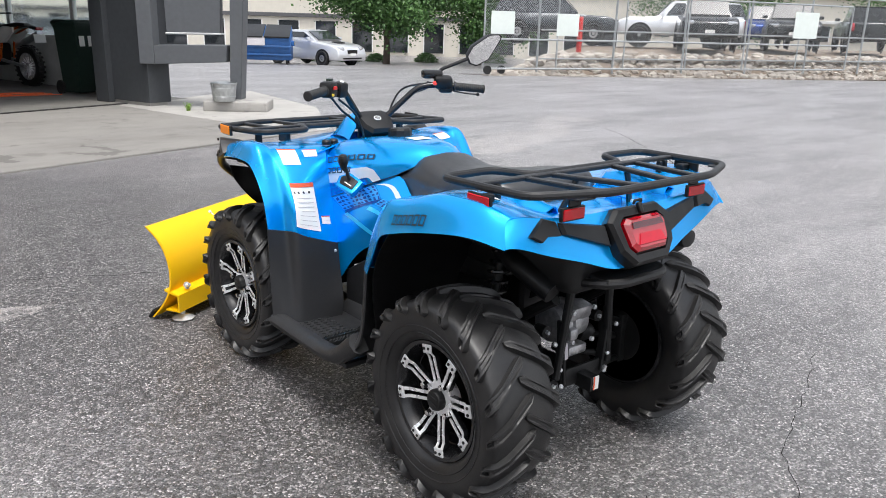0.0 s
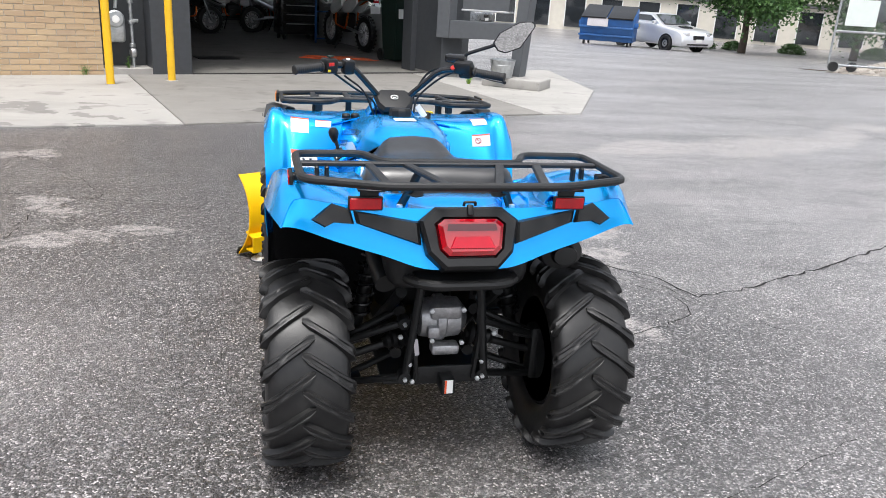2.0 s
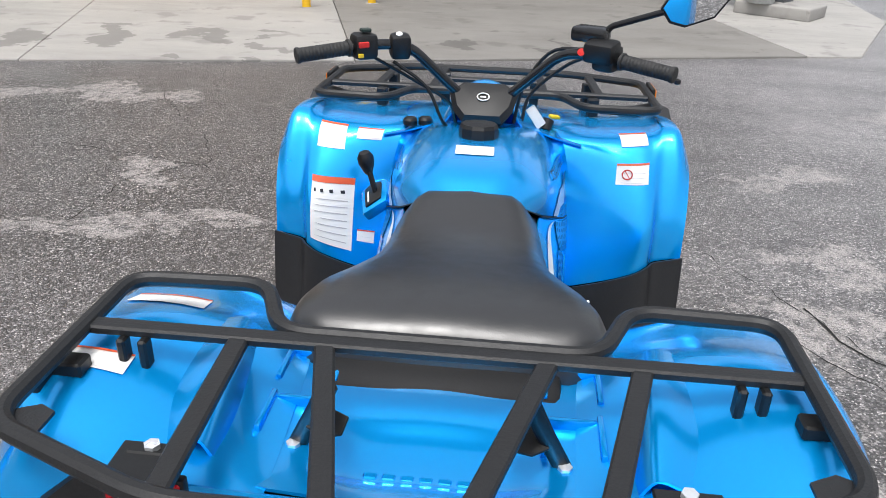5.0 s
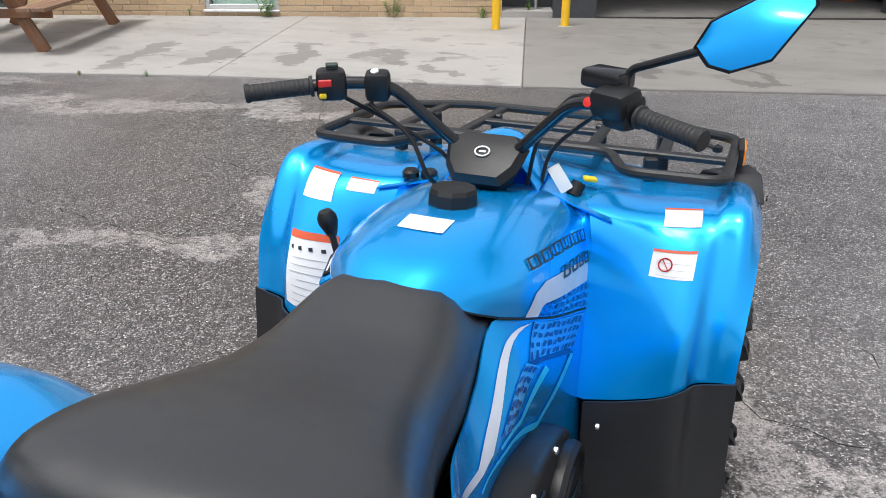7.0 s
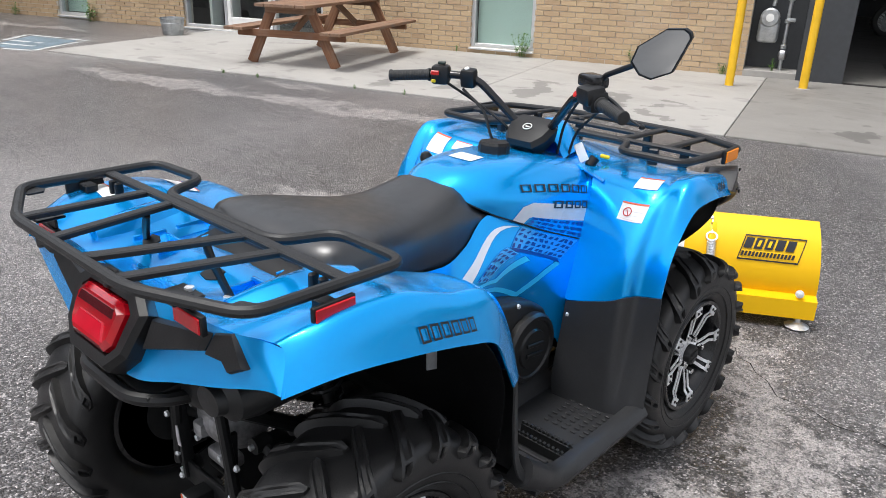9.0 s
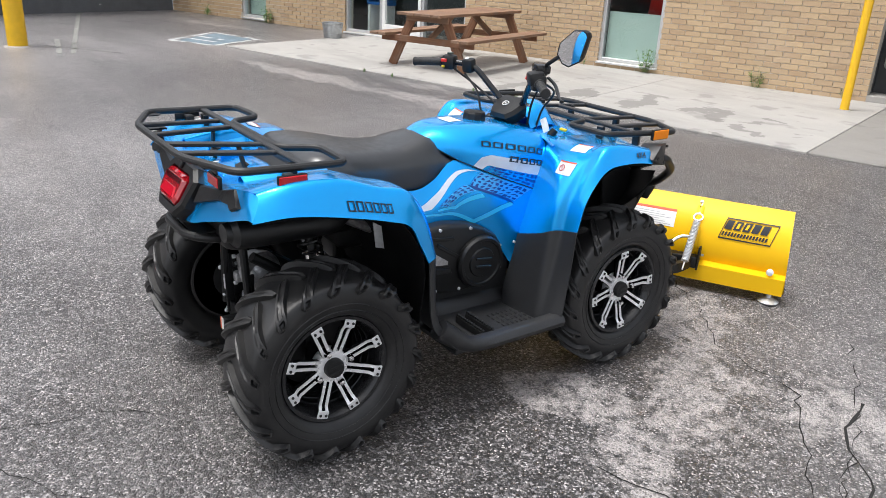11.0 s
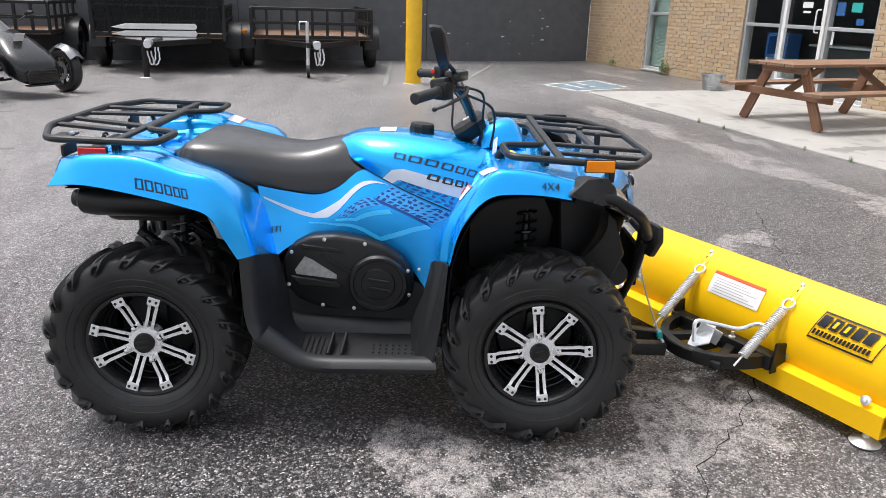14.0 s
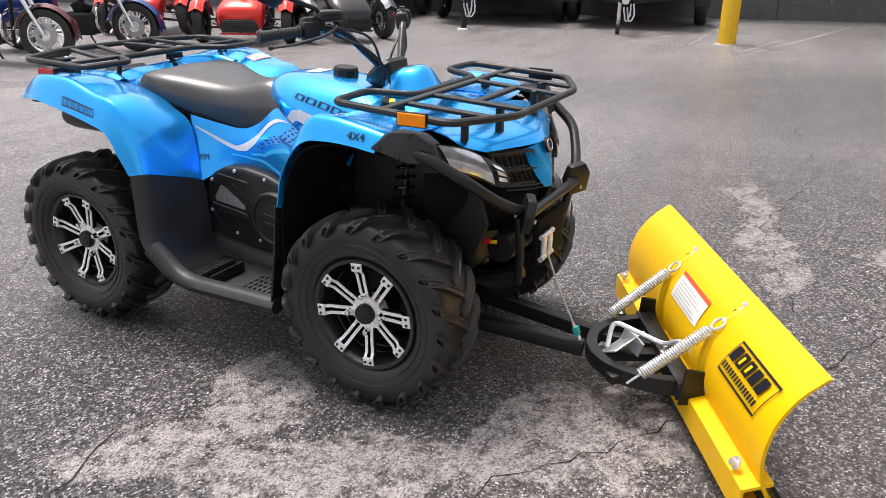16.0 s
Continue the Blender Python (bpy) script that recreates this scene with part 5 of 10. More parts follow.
# --- black lower bodywork and footwells ---
for flip in (1, -1):
    rows = [
        [(0.264, 0.399, 0.56), (0.345, 0.396, 0.588), (0.415, 0.391, 0.61), (0.49, 0.382, 0.632), (0.522, 0.362, 0.637), (0.538, 0.333, 0.632)],
        [(0.272, 0.415, 0.49), (0.345, 0.408, 0.51), (0.42, 0.405, 0.53), (0.495, 0.384, 0.53), (0.527, 0.364, 0.53), (0.54, 0.336, 0.53)],
        [(0.285, 0.435, 0.42), (0.35, 0.425, 0.42), (0.43, 0.41, 0.42), (0.50, 0.392, 0.42), (0.533, 0.374, 0.42), (0.545, 0.345, 0.42)],
        [(0.29, 0.45, 0.32), (0.36, 0.445, 0.32), (0.44, 0.435, 0.33), (0.51, 0.42, 0.345), (0.54, 0.405, 0.36), (0.55, 0.375, 0.36)],
        [(0.29, 0.49, 0.272), (0.36, 0.49, 0.272), (0.44, 0.49, 0.272), (0.51, 0.49, 0.282), (0.545, 0.475, 0.30), (0.555, 0.455, 0.285)],
    ]
    part("rear_mudguard", Skin(rows, flip).mesh(14, 16, 0.005, flip), "grey_plastic", atv, sharp=45)
    rows = [
        [(0.262, 0.945, 0.542), (0.34, 0.936, 0.569), (0.41, 0.938, 0.594), (0.445, 0.948, 0.612), (0.467, 0.978, 0.614), (0.507, 0.983, 0.622), (0.542, 0.985, 0.63)],
        [(0.268, 0.92, 0.45), (0.34, 0.912, 0.455), (0.41, 0.918, 0.465), (0.447, 0.928, 0.47), (0.47, 0.952, 0.472), (0.51, 0.962, 0.475), (0.545, 0.972, 0.48)],
        [(0.28, 0.875, 0.34), (0.35, 0.885, 0.34), (0.415, 0.90, 0.345), (0.45, 0.908, 0.345), (0.475, 0.925, 0.348), (0.515, 0.938, 0.35), (0.548, 0.955, 0.35)],
        [(0.29, 0.87, 0.262), (0.36, 0.875, 0.262), (0.42, 0.885, 0.262), (0.452, 0.89, 0.262), (0.48, 0.90, 0.26), (0.52, 0.915, 0.258), (0.55, 0.94, 0.25)],
    ]
    part("front_mudguard", Skin(rows, flip).mesh(24, 14, 0.005, flip), "grey_plastic", atv, sharp=45)
    bm = B()
    box(bm, 0.305, 0.47, 0.02, pose(0.375 * flip, 0.70, 0.258), 0.006)
    board = part("footboard", bm, "grey_plastic", atv, "black footboard with toothed foot peg")
    bm = loft(B(), [[Vector((x * flip, y + (z - 0.27) * lean, z + dz)) for x, z in ((0.50, 0.25), (0.54, 0.246), (0.556, 0.255), (0.563, 0.275), (0.552, 0.293), (0.535, 0.3), (0.51, 0.298), (0.50, 0.28))]
                    for y, dz, lean in ((0.385, 0.10, 0.9), (0.425, 0.07, 0.9), (0.47, 0.036, 0.7), (0.515, 0.012, 0.4), (0.56, 0.002, 0.1), (0.62, 0, 0), (0.93, 0.004, 0), (0.955, 0.004, 0))])
    part("outer_rail", bm, "grey_plastic", board, sharp=50)
    # the inner wall of the footwell, behind the drive cover, with its moulded ledge
    wall = Matrix(((0, 0, 1, 0.215 * flip), (1, 0, 0, 0), (0, 1, 0, 0), (0, 0, 0, 1)))
    part("footwell_wall", prism(B(), [(0.37, 0.26), (0.93, 0.255), (0.93, 0.43), (0.80, 0.5), (0.45, 0.52), (0.37, 0.52)], 0.03, wall @ pose(0, 0, -0.015), 0.004, 1), "grey_plastic", board)
    bm = loft(B(), [[Vector((x * flip, y, z)) for x, z in ((0.225, 0.26), (0.235 + 0.035, 0.262), (0.262, 0.285 + dz), (0.248, 0.312 + dz), (0.225, 0.322 + dz))] for y, dz in ((0.41, 0.03), (0.46, 0.01), (0.6, 0.0), (0.92, -0.012))])
    part("footwell_ledge", bm, "grey_plastic", board, sharp=40)
    bm = B()
    for dx in (-0.022, 0.022):
        box(bm, 0.17, 0.01, 0.03, pose(0.43 * flip, 0.62 + dx, 0.285), 0.002, 1)
        for i in range(12):
            box(bm, 0.008, 0.009, 0.012, pose((0.352 + i * 0.014) * flip, 0.62 + dx, 0.304, 0, 45), 0.0015, 1)
    part("foot_peg", bm, "black_metal", board)
    stud = rib = None
    for i in range(7):
        for j in range(5):
            m = pose((0.36 + j * 0.03) * flip, 0.74 + i * 0.022, 0.27)
            stud = shared("tread_stud", stud, board, m).data if stud else part("tread_stud", box(B(), 0.016, 0.006, 0.006, Matrix(), 0.001, 1), "grey_plastic", board, m=m).data
    for i in range(5):
        m = pose(0.40 * flip, 0.505 + i * 0.018, 0.271)
        rib = shared("tread_rib", rib, board, m).data if rib else part("tread_rib", box(B(), 0.16, 0.014, 0.008, Matrix(), 0.002, 1), "grey_plastic", board, m=m).data
    # inner splash guards round the wheels
    rows = [[(0.20, 0.30 + 0.02, 0.40), (0.34, 0.335, 0.40), (0.50, 0.325, 0.40)], [(0.20, 0.27, 0.60), (0.34, 0.325, 0.62), (0.515, 0.325, 0.63)], [(0.19, 0.14, 0.77), (0.34, 0.17, 0.80), (0.525, 0.19, 0.815)],
            [(0.19, -0.05, 0.81), (0.34, -0.03, 0.84), (0.525, 0.0, 0.85)], [(0.19, -0.2, 0.80), (0.34, -0.2, 0.82), (0.495, -0.2, 0.84)]]
    part("wheel_arch_liner", Skin(rows, flip).mesh(8, 16, 0.004, -flip), "matte_black", atv)
    rows = [[(0.17, 0.97, 0.36), (0.36, 0.985, 0.36), (0.52, 0.99, 0.40)], [(0.15, 0.99, 0.60), (0.36, 1.005, 0.61), (0.525, 1.0, 0.62)], [(0.13, 1.13, 0.78), (0.36, 1.08, 0.80), (0.528, 1.075, 0.80)],
            [(0.13, 1.22, 0.84), (0.36, 1.22, 0.855), (0.53, 1.2, 0.85)], [(0.2, 1.42, 0.82), (0.34, 1.40, 0.83), (0.52, 1.37, 0.838)]]
    part("wheel_arch_liner", Skin(rows, flip).mesh(8, 16, 0.004, -flip), "matte_black", atv)
for flip in (1, -1):
    # black fender tip and its cheek beside the head lamp
    outer = [(0.546, 1.343, 0.862), (0.532, 1.40, 0.914), (0.502, 1.468, 0.914), (0.468, 1.505, 0.876), (0.448, 1.526, 0.815), (0.52, 1.456, 0.83)]
    inside = [(0.46, 1.345, 0.895), (0.44, 1.405, 0.908), (0.40, 1.455, 0.892), (0.385, 1.488, 0.862), (0.40, 1.50, 0.80), (0.45, 1.44, 0.815)]
    bm = loft(B(), [[Vector((x * flip, y, z)) for x, y, z in ring] for ring in (inside, outer)])
    bmesh.ops.bevel(bm, geom=list(bm.edges), offset=0.006, segments=2, affect="EDGES", profile=0.5)
    tip = part("fender_tip", bm, "grey_plastic", atv, "black plastic front fender tip", sharp=25)
    for y, z, x in ((1.375, 0.868, 0.545), (1.43, 0.845, 0.53), (1.455, 0.905, 0.512)):
        part("tip_screw", lathe(B(), [(0.006, 0), (0.006, 0.003), (0, 0.004)], 10, pose(x * flip, y, z, 0, 90 * flip, 0)), "black_gloss", tip)
    # splash panels between the wheel and the nose
    for x, poly in ((0.205, [(1.06, 0.80), (1.30, 0.82), (1.36, 0.70), (1.34, 0.50), (1.20, 0.42), (1.06, 0.52)]), (0.28, [(1.36, 0.79), (1.48, 0.80), (1.56, 0.72), (1.60, 0.60), (1.56, 0.50), (1.46, 0.45), (1.38, 0.56)])):
        part("splash_panel", prism(B(), poly, 0.014, Matrix(((0, 0, 1, x * flip - 0.007), (1, 0, 0, 0), (0, 1, 0, 0), (0, 0, 0, 1))), 0.005, 1), "black_plastic", atv)
    # head lamp in its dark bezel
    rows = [
        [(0.435, 1.488, 0.874), (0.425, 1.498, 0.838), (0.412, 1.506, 0.795)],
        [(0.335, 1.535, 0.845), (0.32, 1.562, 0.80), (0.312, 1.568, 0.752)],
        [(0.275, 1.575, 0.81), (0.262, 1.603, 0.765), (0.26, 1.61, 0.718)],
        [(0.215, 1.61, 0.77), (0.205, 1.628, 0.738), (0.203, 1.632, 0.708)],
    ]
    bez = part("headlight", Skin(rows, flip).mesh(8, 14, 0.02, flip), "black_gloss", atv, "clear head lamp in a black bezel")
    lens = Skin([[(a[0] + 0.002, a[1] + 0.004, a[2]) for a in r] for r in rows], flip)
    bm = lens.decal(B(), ((0.04, 0.03), (0.9, 0.08), (0.93, 0.62), (0.1, 0.52)), flip, 0.003, 6, 6)
    part("lens", bm, "clear_lens", bez)
    bm = B()
    for i in range(3):
        lens.decal(bm, ((0.2 + 0.22 * i, 0.70), (0.34 + 0.22 * i, 0.70), (0.34 + 0.22 * i, 0.9), (0.2 + 0.22 * i, 0.88)), flip, 0.003, 2, 4)
    part("lamp_strip", bm, "clear_lens", bez)
    # front cheek below the lamp, and the grille beside the nose
    rows = [
        [(0.46, 1.475, 0.79), (0.33, 1.505, 0.76), (0.21, 1.585, 0.715), (0.02, 1.65, 0.675)],
        [(0.44, 1.465, 0.72), (0.33, 1.50, 0.69), (0.21, 1.58, 0.665), (0.02, 1.655, 0.645)],
        [(0.38, 1.44, 0.64), (0.30, 1.48, 0.62), (0.20, 1.56, 0.60), (0.02, 1.64, 0.59)],
        [(0.30, 1.42, 0.57), (0.25, 1.46, 0.55), (0.17, 1.53, 0.53), (0.02, 1.60, 0.52)],
    ]
    part("front_cheek", Skin(rows, flip).mesh(12, 16, 0.005, -flip), "matte_black", atv)
    rows = [
        [(0.24, 1.568, 0.815), (0.13, 1.614, 0.806), (0.06, 1.64, 0.80)],
        [(0.235, 1.588, 0.755), (0.13, 1.626, 0.745), (0.045, 1.656, 0.735)],
        [(0.21, 1.608, 0.70), (0.12, 1.643, 0.685), (0.015, 1.67, 0.672)],
    ]
    g = part("grille", Skin(rows, flip).mesh(10, 8, 0.006, -flip), "black_gloss", atv, "black mesh grille beside the nose")
    sk = Skin(rows, flip)
    bm = B()
    for r in range(2):
        for c in range(7):
            u0, v0 = 0.1 + c * 0.115, 0.14 + r * 0.43
            sk.decal(bm, ((u0, v0), (u0 + 0.06, v0), (u0 + 0.09, v0 + 0.28), (u0 + 0.03, v0 + 0.28)), -flip, 0.004, 1, 1)
    part("grille_mesh", bm, "matte_black", g)
    # frame bars round and between the two openings, and the pale lower lip
    for v in (0.06, 0.5, 0.94):
        part("grille_bar", tube(B(), [sk.at(0.02 + 0.94 * i / 10, v) + Vector((0, 0.004, 0)) for i in range(11)], 0.007, 8, flat=0.7), "black_plastic", g)
    for u in (0.03, 0.96):
        part("grille_bar", tube(B(), [sk.at(u, 0.06 + 0.88 * i / 8) + Vector((0, 0.004, 0)) for i in range(9)], 0.007, 8, flat=0.7), "black_plastic", g)
    part("grille_lip", tube(B(), [sk.at(0.04 + 0.93 * i / 10, 1.0) + Vector((0, 0.006, -0.006)) for i in range(11)], 0.004, 8), "rack", g)
# round badge on the nose
bm = lathe(B(), [(0.026, 0), (0.026, 0.006), (0.022, 0.008), (0.0, 0.008)], 28, look((0, 1.668, 0.80), (0, 1.0, 0.55)))
badge = part("nose_badge", bm, "black_gloss", atv)
part("badge_mark", tube(B(), [Vector((0.018 * math.cos(a), 1.677 - 0.3 * 0.018 * math.sin(a), 0.803 + 0.018 * math.sin(a))) for a in [2 * math.pi * i / 20 for i in range(20)]], 0.0022, 6, True), "chrome", badge)

# --- front bumper ---
for s in (1, -1):
    bm = tube(B(), rounded([(0.485 * s, 1.43, 0.855), (0.487 * s, 1.495, 0.845), (0.44 * s, 1.602, 0.775), (0.345 * s, 1.652, 0.70), (0.25 * s, 1.685, 0.65), (0.15 * s, 1.70, 0.63)], 0.045), 0.0175, 12)
    bumper = part("bumper_tube", bm, "black_metal", atv, "black steel front bumper tube")
    bm = prism(B(), [(-0.045, -0.05), (0.03, -0.06), (0.055, 0.0), (0.04, 0.05), (-0.02, 0.06), (-0.05, 0.02)], 0.03, pose(0.222 * s, 1.70, 0.638, 80, 0, 32 * s) @ pose(0, 0, -0.015), 0.006)
    part("bumper_plate", bm, "black_plastic", bumper)
    part("plate_bolt", lathe(B(), [(0.007, 0), (0.007, 0.005), (0, 0.007)], 6, pose(0.212 * s, 1.72, 0.61, -90, 0, 0)), "zinc", bumper)
    # strut down to the frame
    part("bumper_strut", tube(B(), rounded([(0.24 * s, 1.68, 0.63), (0.19 * s, 1.67, 0.50), (0.13 * s, 1.64, 0.36)], 0.05), 0.014), "black_metal", bumper)
part("bumper_bar", rod(B(), (-0.2, 1.703, 0.632), (0.2, 1.703, 0.632), 0.0165, 14), "black_metal", atv)
bm = box(B(), 0.24, 0.02, 0.16, pose(0, 1.69, 0.50), 0.006)
skid = part("fairlead_plate", bm, "matte_black", atv)
for s in (1, -1):
    part("fairlead_roller", rod(B(), (0.025 * s + 0.07, 1.712, 0.455), (0.025 * s + 0.07, 1.712, 0.52), 0.011, 12), "zinc", skid)
for z in (0.45, 0.525):
    part("fairlead_roller", rod(B(), (0.02, 1.712, z), (0.12, 1.712, z), 0.009, 12), "zinc", skid)
winch = part("winch", rod(B(), (-0.02, 1.60, 0.49), (0.19, 1.60, 0.49), 0.045, 24), "black_metal", atv, "black winch with a red and yellow lever")
part("winch_lever", box(B(), 0.016, 0.05, 0.016, pose(0.205, 1.55, 0.513, 8, 0, 0), 0.005), "red_plastic", winch)
part("lever_tip", box(B(), 0.012, 0.022, 0.012, pose(0.205, 1.584, 0.517, 8, 0, 0), 0.004), "yellow_plastic", winch)

# --- handlebar ---
def swept(s):
    return [(0.03 * s, 1.085, 0.985), (0.065 * s, 1.075, 1.01), (0.185 * s, 1.015, 1.135), (0.255 * s, 0.975, 1.143), (0.425 * s, 0.868, 1.128)]


bm = tube(B(), rounded([Vector(p) for p in swept(-1)[::-1]] + [Vector(p) for p in swept(1)], 0.05), 0.0125, 12)
bar = part("handlebar", bm, "black_gloss", atv, "black swept-back steel handlebar")
for s in (1, -1):
    a, b = Vector(swept(s)[3]), Vector(swept(s)[4])
    d = (b - a).normalized()
    m, L = along(a + d * 0.07, b)
    bm = B()
    prof = [(0.0205, 0.0), (0.0205, 0.006), (0.0165, 0.008)]
    for i in range(14):
        prof += [(0.0172, 0.012 + i * 0.0085), (0.0162, 0.016 + i * 0.0085)]
    prof += [(0.0185, L - 0.008), (0.019, L - 0.003), (0.017, L), (0.006, L + 0.001)]
    lathe(bm, prof, 16, m)
    part("grip", bm, "grip", bar, "ribbed black rubber grip", sharp=25)
    # switch box
    c = a + d * 0.035
    bm = box(B(), 0.058, 0.055, 0.06, Matrix.Translation(c) @ pose(0, 0, 0, 0, 0, -32 * s), 0.012)
    sw = part("switch_box", bm, "black_plastic", bar)
# left switches: red rocker, yellow key, winch switch
a = Vector(swept(-1)[3])
for off, col, sz in (((-0.022, -0.055, 0.006), "red_plastic", (0.026, 0.006, 0.014)), ((-0.03, -0.052, -0.02), "yellow_plastic", (0.014, 0.006, 0.01)), ((-0.025, -0.02, 0.034), "bin_green", (0.024, 0.02, 0.008))):
    part("switch_key", box(B(), *sz, Matrix.Translation(a + Vector(off)) @ pose(0, 0, 0, 0, 0, 32), 0.002, 1), col, bar)
bm = box(B(), 0.05, 0.045, 0.06, Matrix.Translation(Vector((-0.205, 1.0, 1.135))) @ pose(0, 0, 0, 10, 0, 20), 0.012)
wsw = part("winch_switch", bm, "black_plastic", bar)
part("switch_key", lathe(B(), [(0.008, 0), (0.008, 0.005), (0, 0.006)], 12, pose(-0.205, 0.99, 1.162, 25)), "label", bar)
# right: throttle housing, red button, brake reservoir, lever
part("throttle_box", box(B(), 0.075, 0.06, 0.05, pose(0.27, 0.955, 1.155, 10, 0, -30), 0.012), "black_plastic", bar)
part("reservoir", box(B(), 0.085, 0.055, 0.035, pose(0.245, 1.0, 1.185, 0, 0, -25), 0.01), "black_gloss", bar)
part("switch_key", lathe(B(), [(0.009, 0), (0.009, 0.006), (0, 0.007)], 14, pose(0.225, 0.955, 1.15, 70, 0, -25)), "red_plastic", bar)
bm = tube(B(), rounded([(0.25, 1.035, 1.15), (0.30, 1.03, 1.13), (0.39, 0.965, 1.105), (0.445, 0.93, 1.10)], 0.03), [0.008] * 8 + [0.006] * 6, 8, flat=0.6)
lathe(bm, [(0.0, -0.008), (0.008, -0.004), (0.008, 0.004), (0, 0.008)], 10, pose(0.445, 0.93, 1.10))
part("brake_lever", bm, "black_metal", bar)
for pts in ([(-0.27, 0.97, 1.115), (-0.18, 1.03, 1.05), (-0.09, 1.06, 0.99), (-0.07, 1.08, 0.93)], [(0.24, 1.0, 1.15), (0.16, 1.09, 1.12), (0.10, 1.10, 1.03), (0.08, 1.10, 0.93)], [(0.25, 1.02, 1.13), (0.20, 1.12, 1.08), (0.12, 1.14, 1.0), (0.1, 1.13, 0.92)], [(-0.22, 0.99, 1.10), (-0.14, 1.0, 1.04), (-0.10, 1.0, 0.96), (-0.08, 1.04, 0.92)]):
    v = [Vector(p) for p in pts]
    part("cable", tube(B(), [spline(v, i / 14) for i in range(15)], 0.0045, 6), "black_plastic", bar)
# centre pod with its badge
bm = B()
pod_pts = [(-0.05, 1.0, 0.965), (0.05, 1.0, 0.965), (0.075, 1.03, 0.985), (0.088, 1.075, 1.02), (0.06, 1.10, 1.035), (-0.06, 1.10, 1.035), (-0.088, 1.075, 1.02), (-0.075, 1.03, 0.985)]
hi = [Vector(p) for p in pod_pts]
cen = sum(hi, Vector()) / 8
nrm = Vector((0, -0.55, 0.83))
loft(bm, [[p - nrm * 0.06 - (p - cen) * 0.25 for p in hi], [p - nrm * 0.012 for p in hi], [cen + (p - cen) * 0.86 + nrm * 0.004 for p in hi], [cen + (p - cen) * 0.5 + nrm * 0.008 for p in hi]])
pod = part("handlebar_pod", bm, "black_plastic", atv, "black handlebar pod with a round badge", sharp=28)
part("pod_badge", tube(B(), [cen + nrm * 0.011 + Vector((0.015 * math.cos(a), 0.83 * 0.012 * math.sin(a), 0.55 * 0.012 * math.sin(a))) for a in [2 * math.pi * i / 20 for i in range(20)]], 0.0018, 6, True), "label", pod)
part("badge_bar", box(B(), 0.014, 0.004, 0.002, Matrix.Translation(cen + nrm * 0.01) @ pose(0, 0, 0, 33), 0.0), "label", pod)
# blue dash cowl and instrument behind the pod
rows = [[(-0.105, 1.10, 0.92), (-0.06, 1.10, 0.975), (0, 1.095, 0.985), (0.06, 1.10, 0.975), (0.105, 1.10, 0.92)], [(-0.105, 1.15, 0.93), (-0.062, 1.155, 1.0), (0, 1.155, 1.01), (0.062, 1.155, 1.0), (0.105, 1.15, 0.93)],
        [(-0.10, 1.21, 0.93), (-0.055, 1.215, 0.99), (0, 1.218, 1.012), (0.055, 1.215, 0.99), (0.10, 1.21, 0.93)], [(-0.10, 1.26, 0.915), (-0.05, 1.26, 0.935), (0, 1.265, 0.94), (0.05, 1.26, 0.935), (0.10, 1.26, 0.915)]]
cowl = part("dash_cowl", Skin(rows).mesh(16, 12, 0.004), "blue", atv)
part("instrument", box(B(), 0.10, 0.012, 0.055, pose(0, 1.125, 0.985, -35), 0.008), "black_gloss", cowl)
# fuel cap, key switch, sockets, shifter
bm = B()
lathe(bm, [(0.046, 0), (0.047, 0.016), (0.046, 0.038), (0.042, 0.046), (0.0, 0.048)], 10, pose(0, 0.885, 0.942, -4))
part("fuel_cap", bm, "black_plastic", atv, "black knurled fuel cap", sharp=20)
for x, y in ((-0.155, 1.135), (-0.195, 1.125)):
    part("socket_cap", lathe(B(), [(0.019, 0), (0.019, 0.012), (0.014, 0.018), (0, 0.019)], 16, pose(x, y, 0.905)), "black_plastic", atv)
bm = lathe(B(), [(0.016, 0), (0.016, 0.03), (0, 0.031)], 14, pose(0.165, 1.155, 0.90, -30, 20))
key = part("key_switch", bm, "black_plastic", atv)
part("key_tag", box(B(), 0.028, 0.003, 0.06, pose(0.138, 1.145, 0.938, -20, -32, 25), 0.003), "label", key, "white key tag")
part("key_fob", box(B(), 0.03, 0.02, 0.01, pose(0.19, 1.2, 0.925, 0, 10, 30), 0.004), "yellow_plastic", key)
bm = tube(B(), [(-0.245, 0.875, 0.80), (-0.262, 0.88, 0.86)], 0.007, 8)
lathe(bm, [(0.004, -0.045), (0.011, -0.035), (0.02, -0.008), (0.02, 0.006), (0.013, 0.018), (0, 0.022)], 18, pose(-0.27, 0.882, 0.885, 8, -10))
sh = part("shift_lever", bm, "black_plastic", atv, "black gear lever with a round knob")
part("shift_surround", prism(B(), [(-0.036, -0.055), (0.036, -0.045), (0.04, 0.035), (0.0, 0.06), (-0.04, 0.035)], 0.03, pose(-0.235, 0.885, 0.775, 20, -32, 0), 0.008), "blue", sh)
part("shift_gate", prism(B(), [(-0.022, -0.04), (0.022, -0.032), (0.025, 0.025), (0.0, 0.042), (-0.025, 0.025)], 0.006, pose(-0.235, 0.885, 0.775, 20, -32, 0) @ pose(0, 0, 0.029), 0.002), "black_plastic", sh)
part("gate_mark", prism(B(), [(-0.014, -0.03), (-0.01, -0.028), (-0.01, 0.01), (-0.014, 0.008)], 0.002, pose(-0.235, 0.885, 0.775, 20, -32, 0) @ pose(0, 0, 0.0345)), "label", sh)

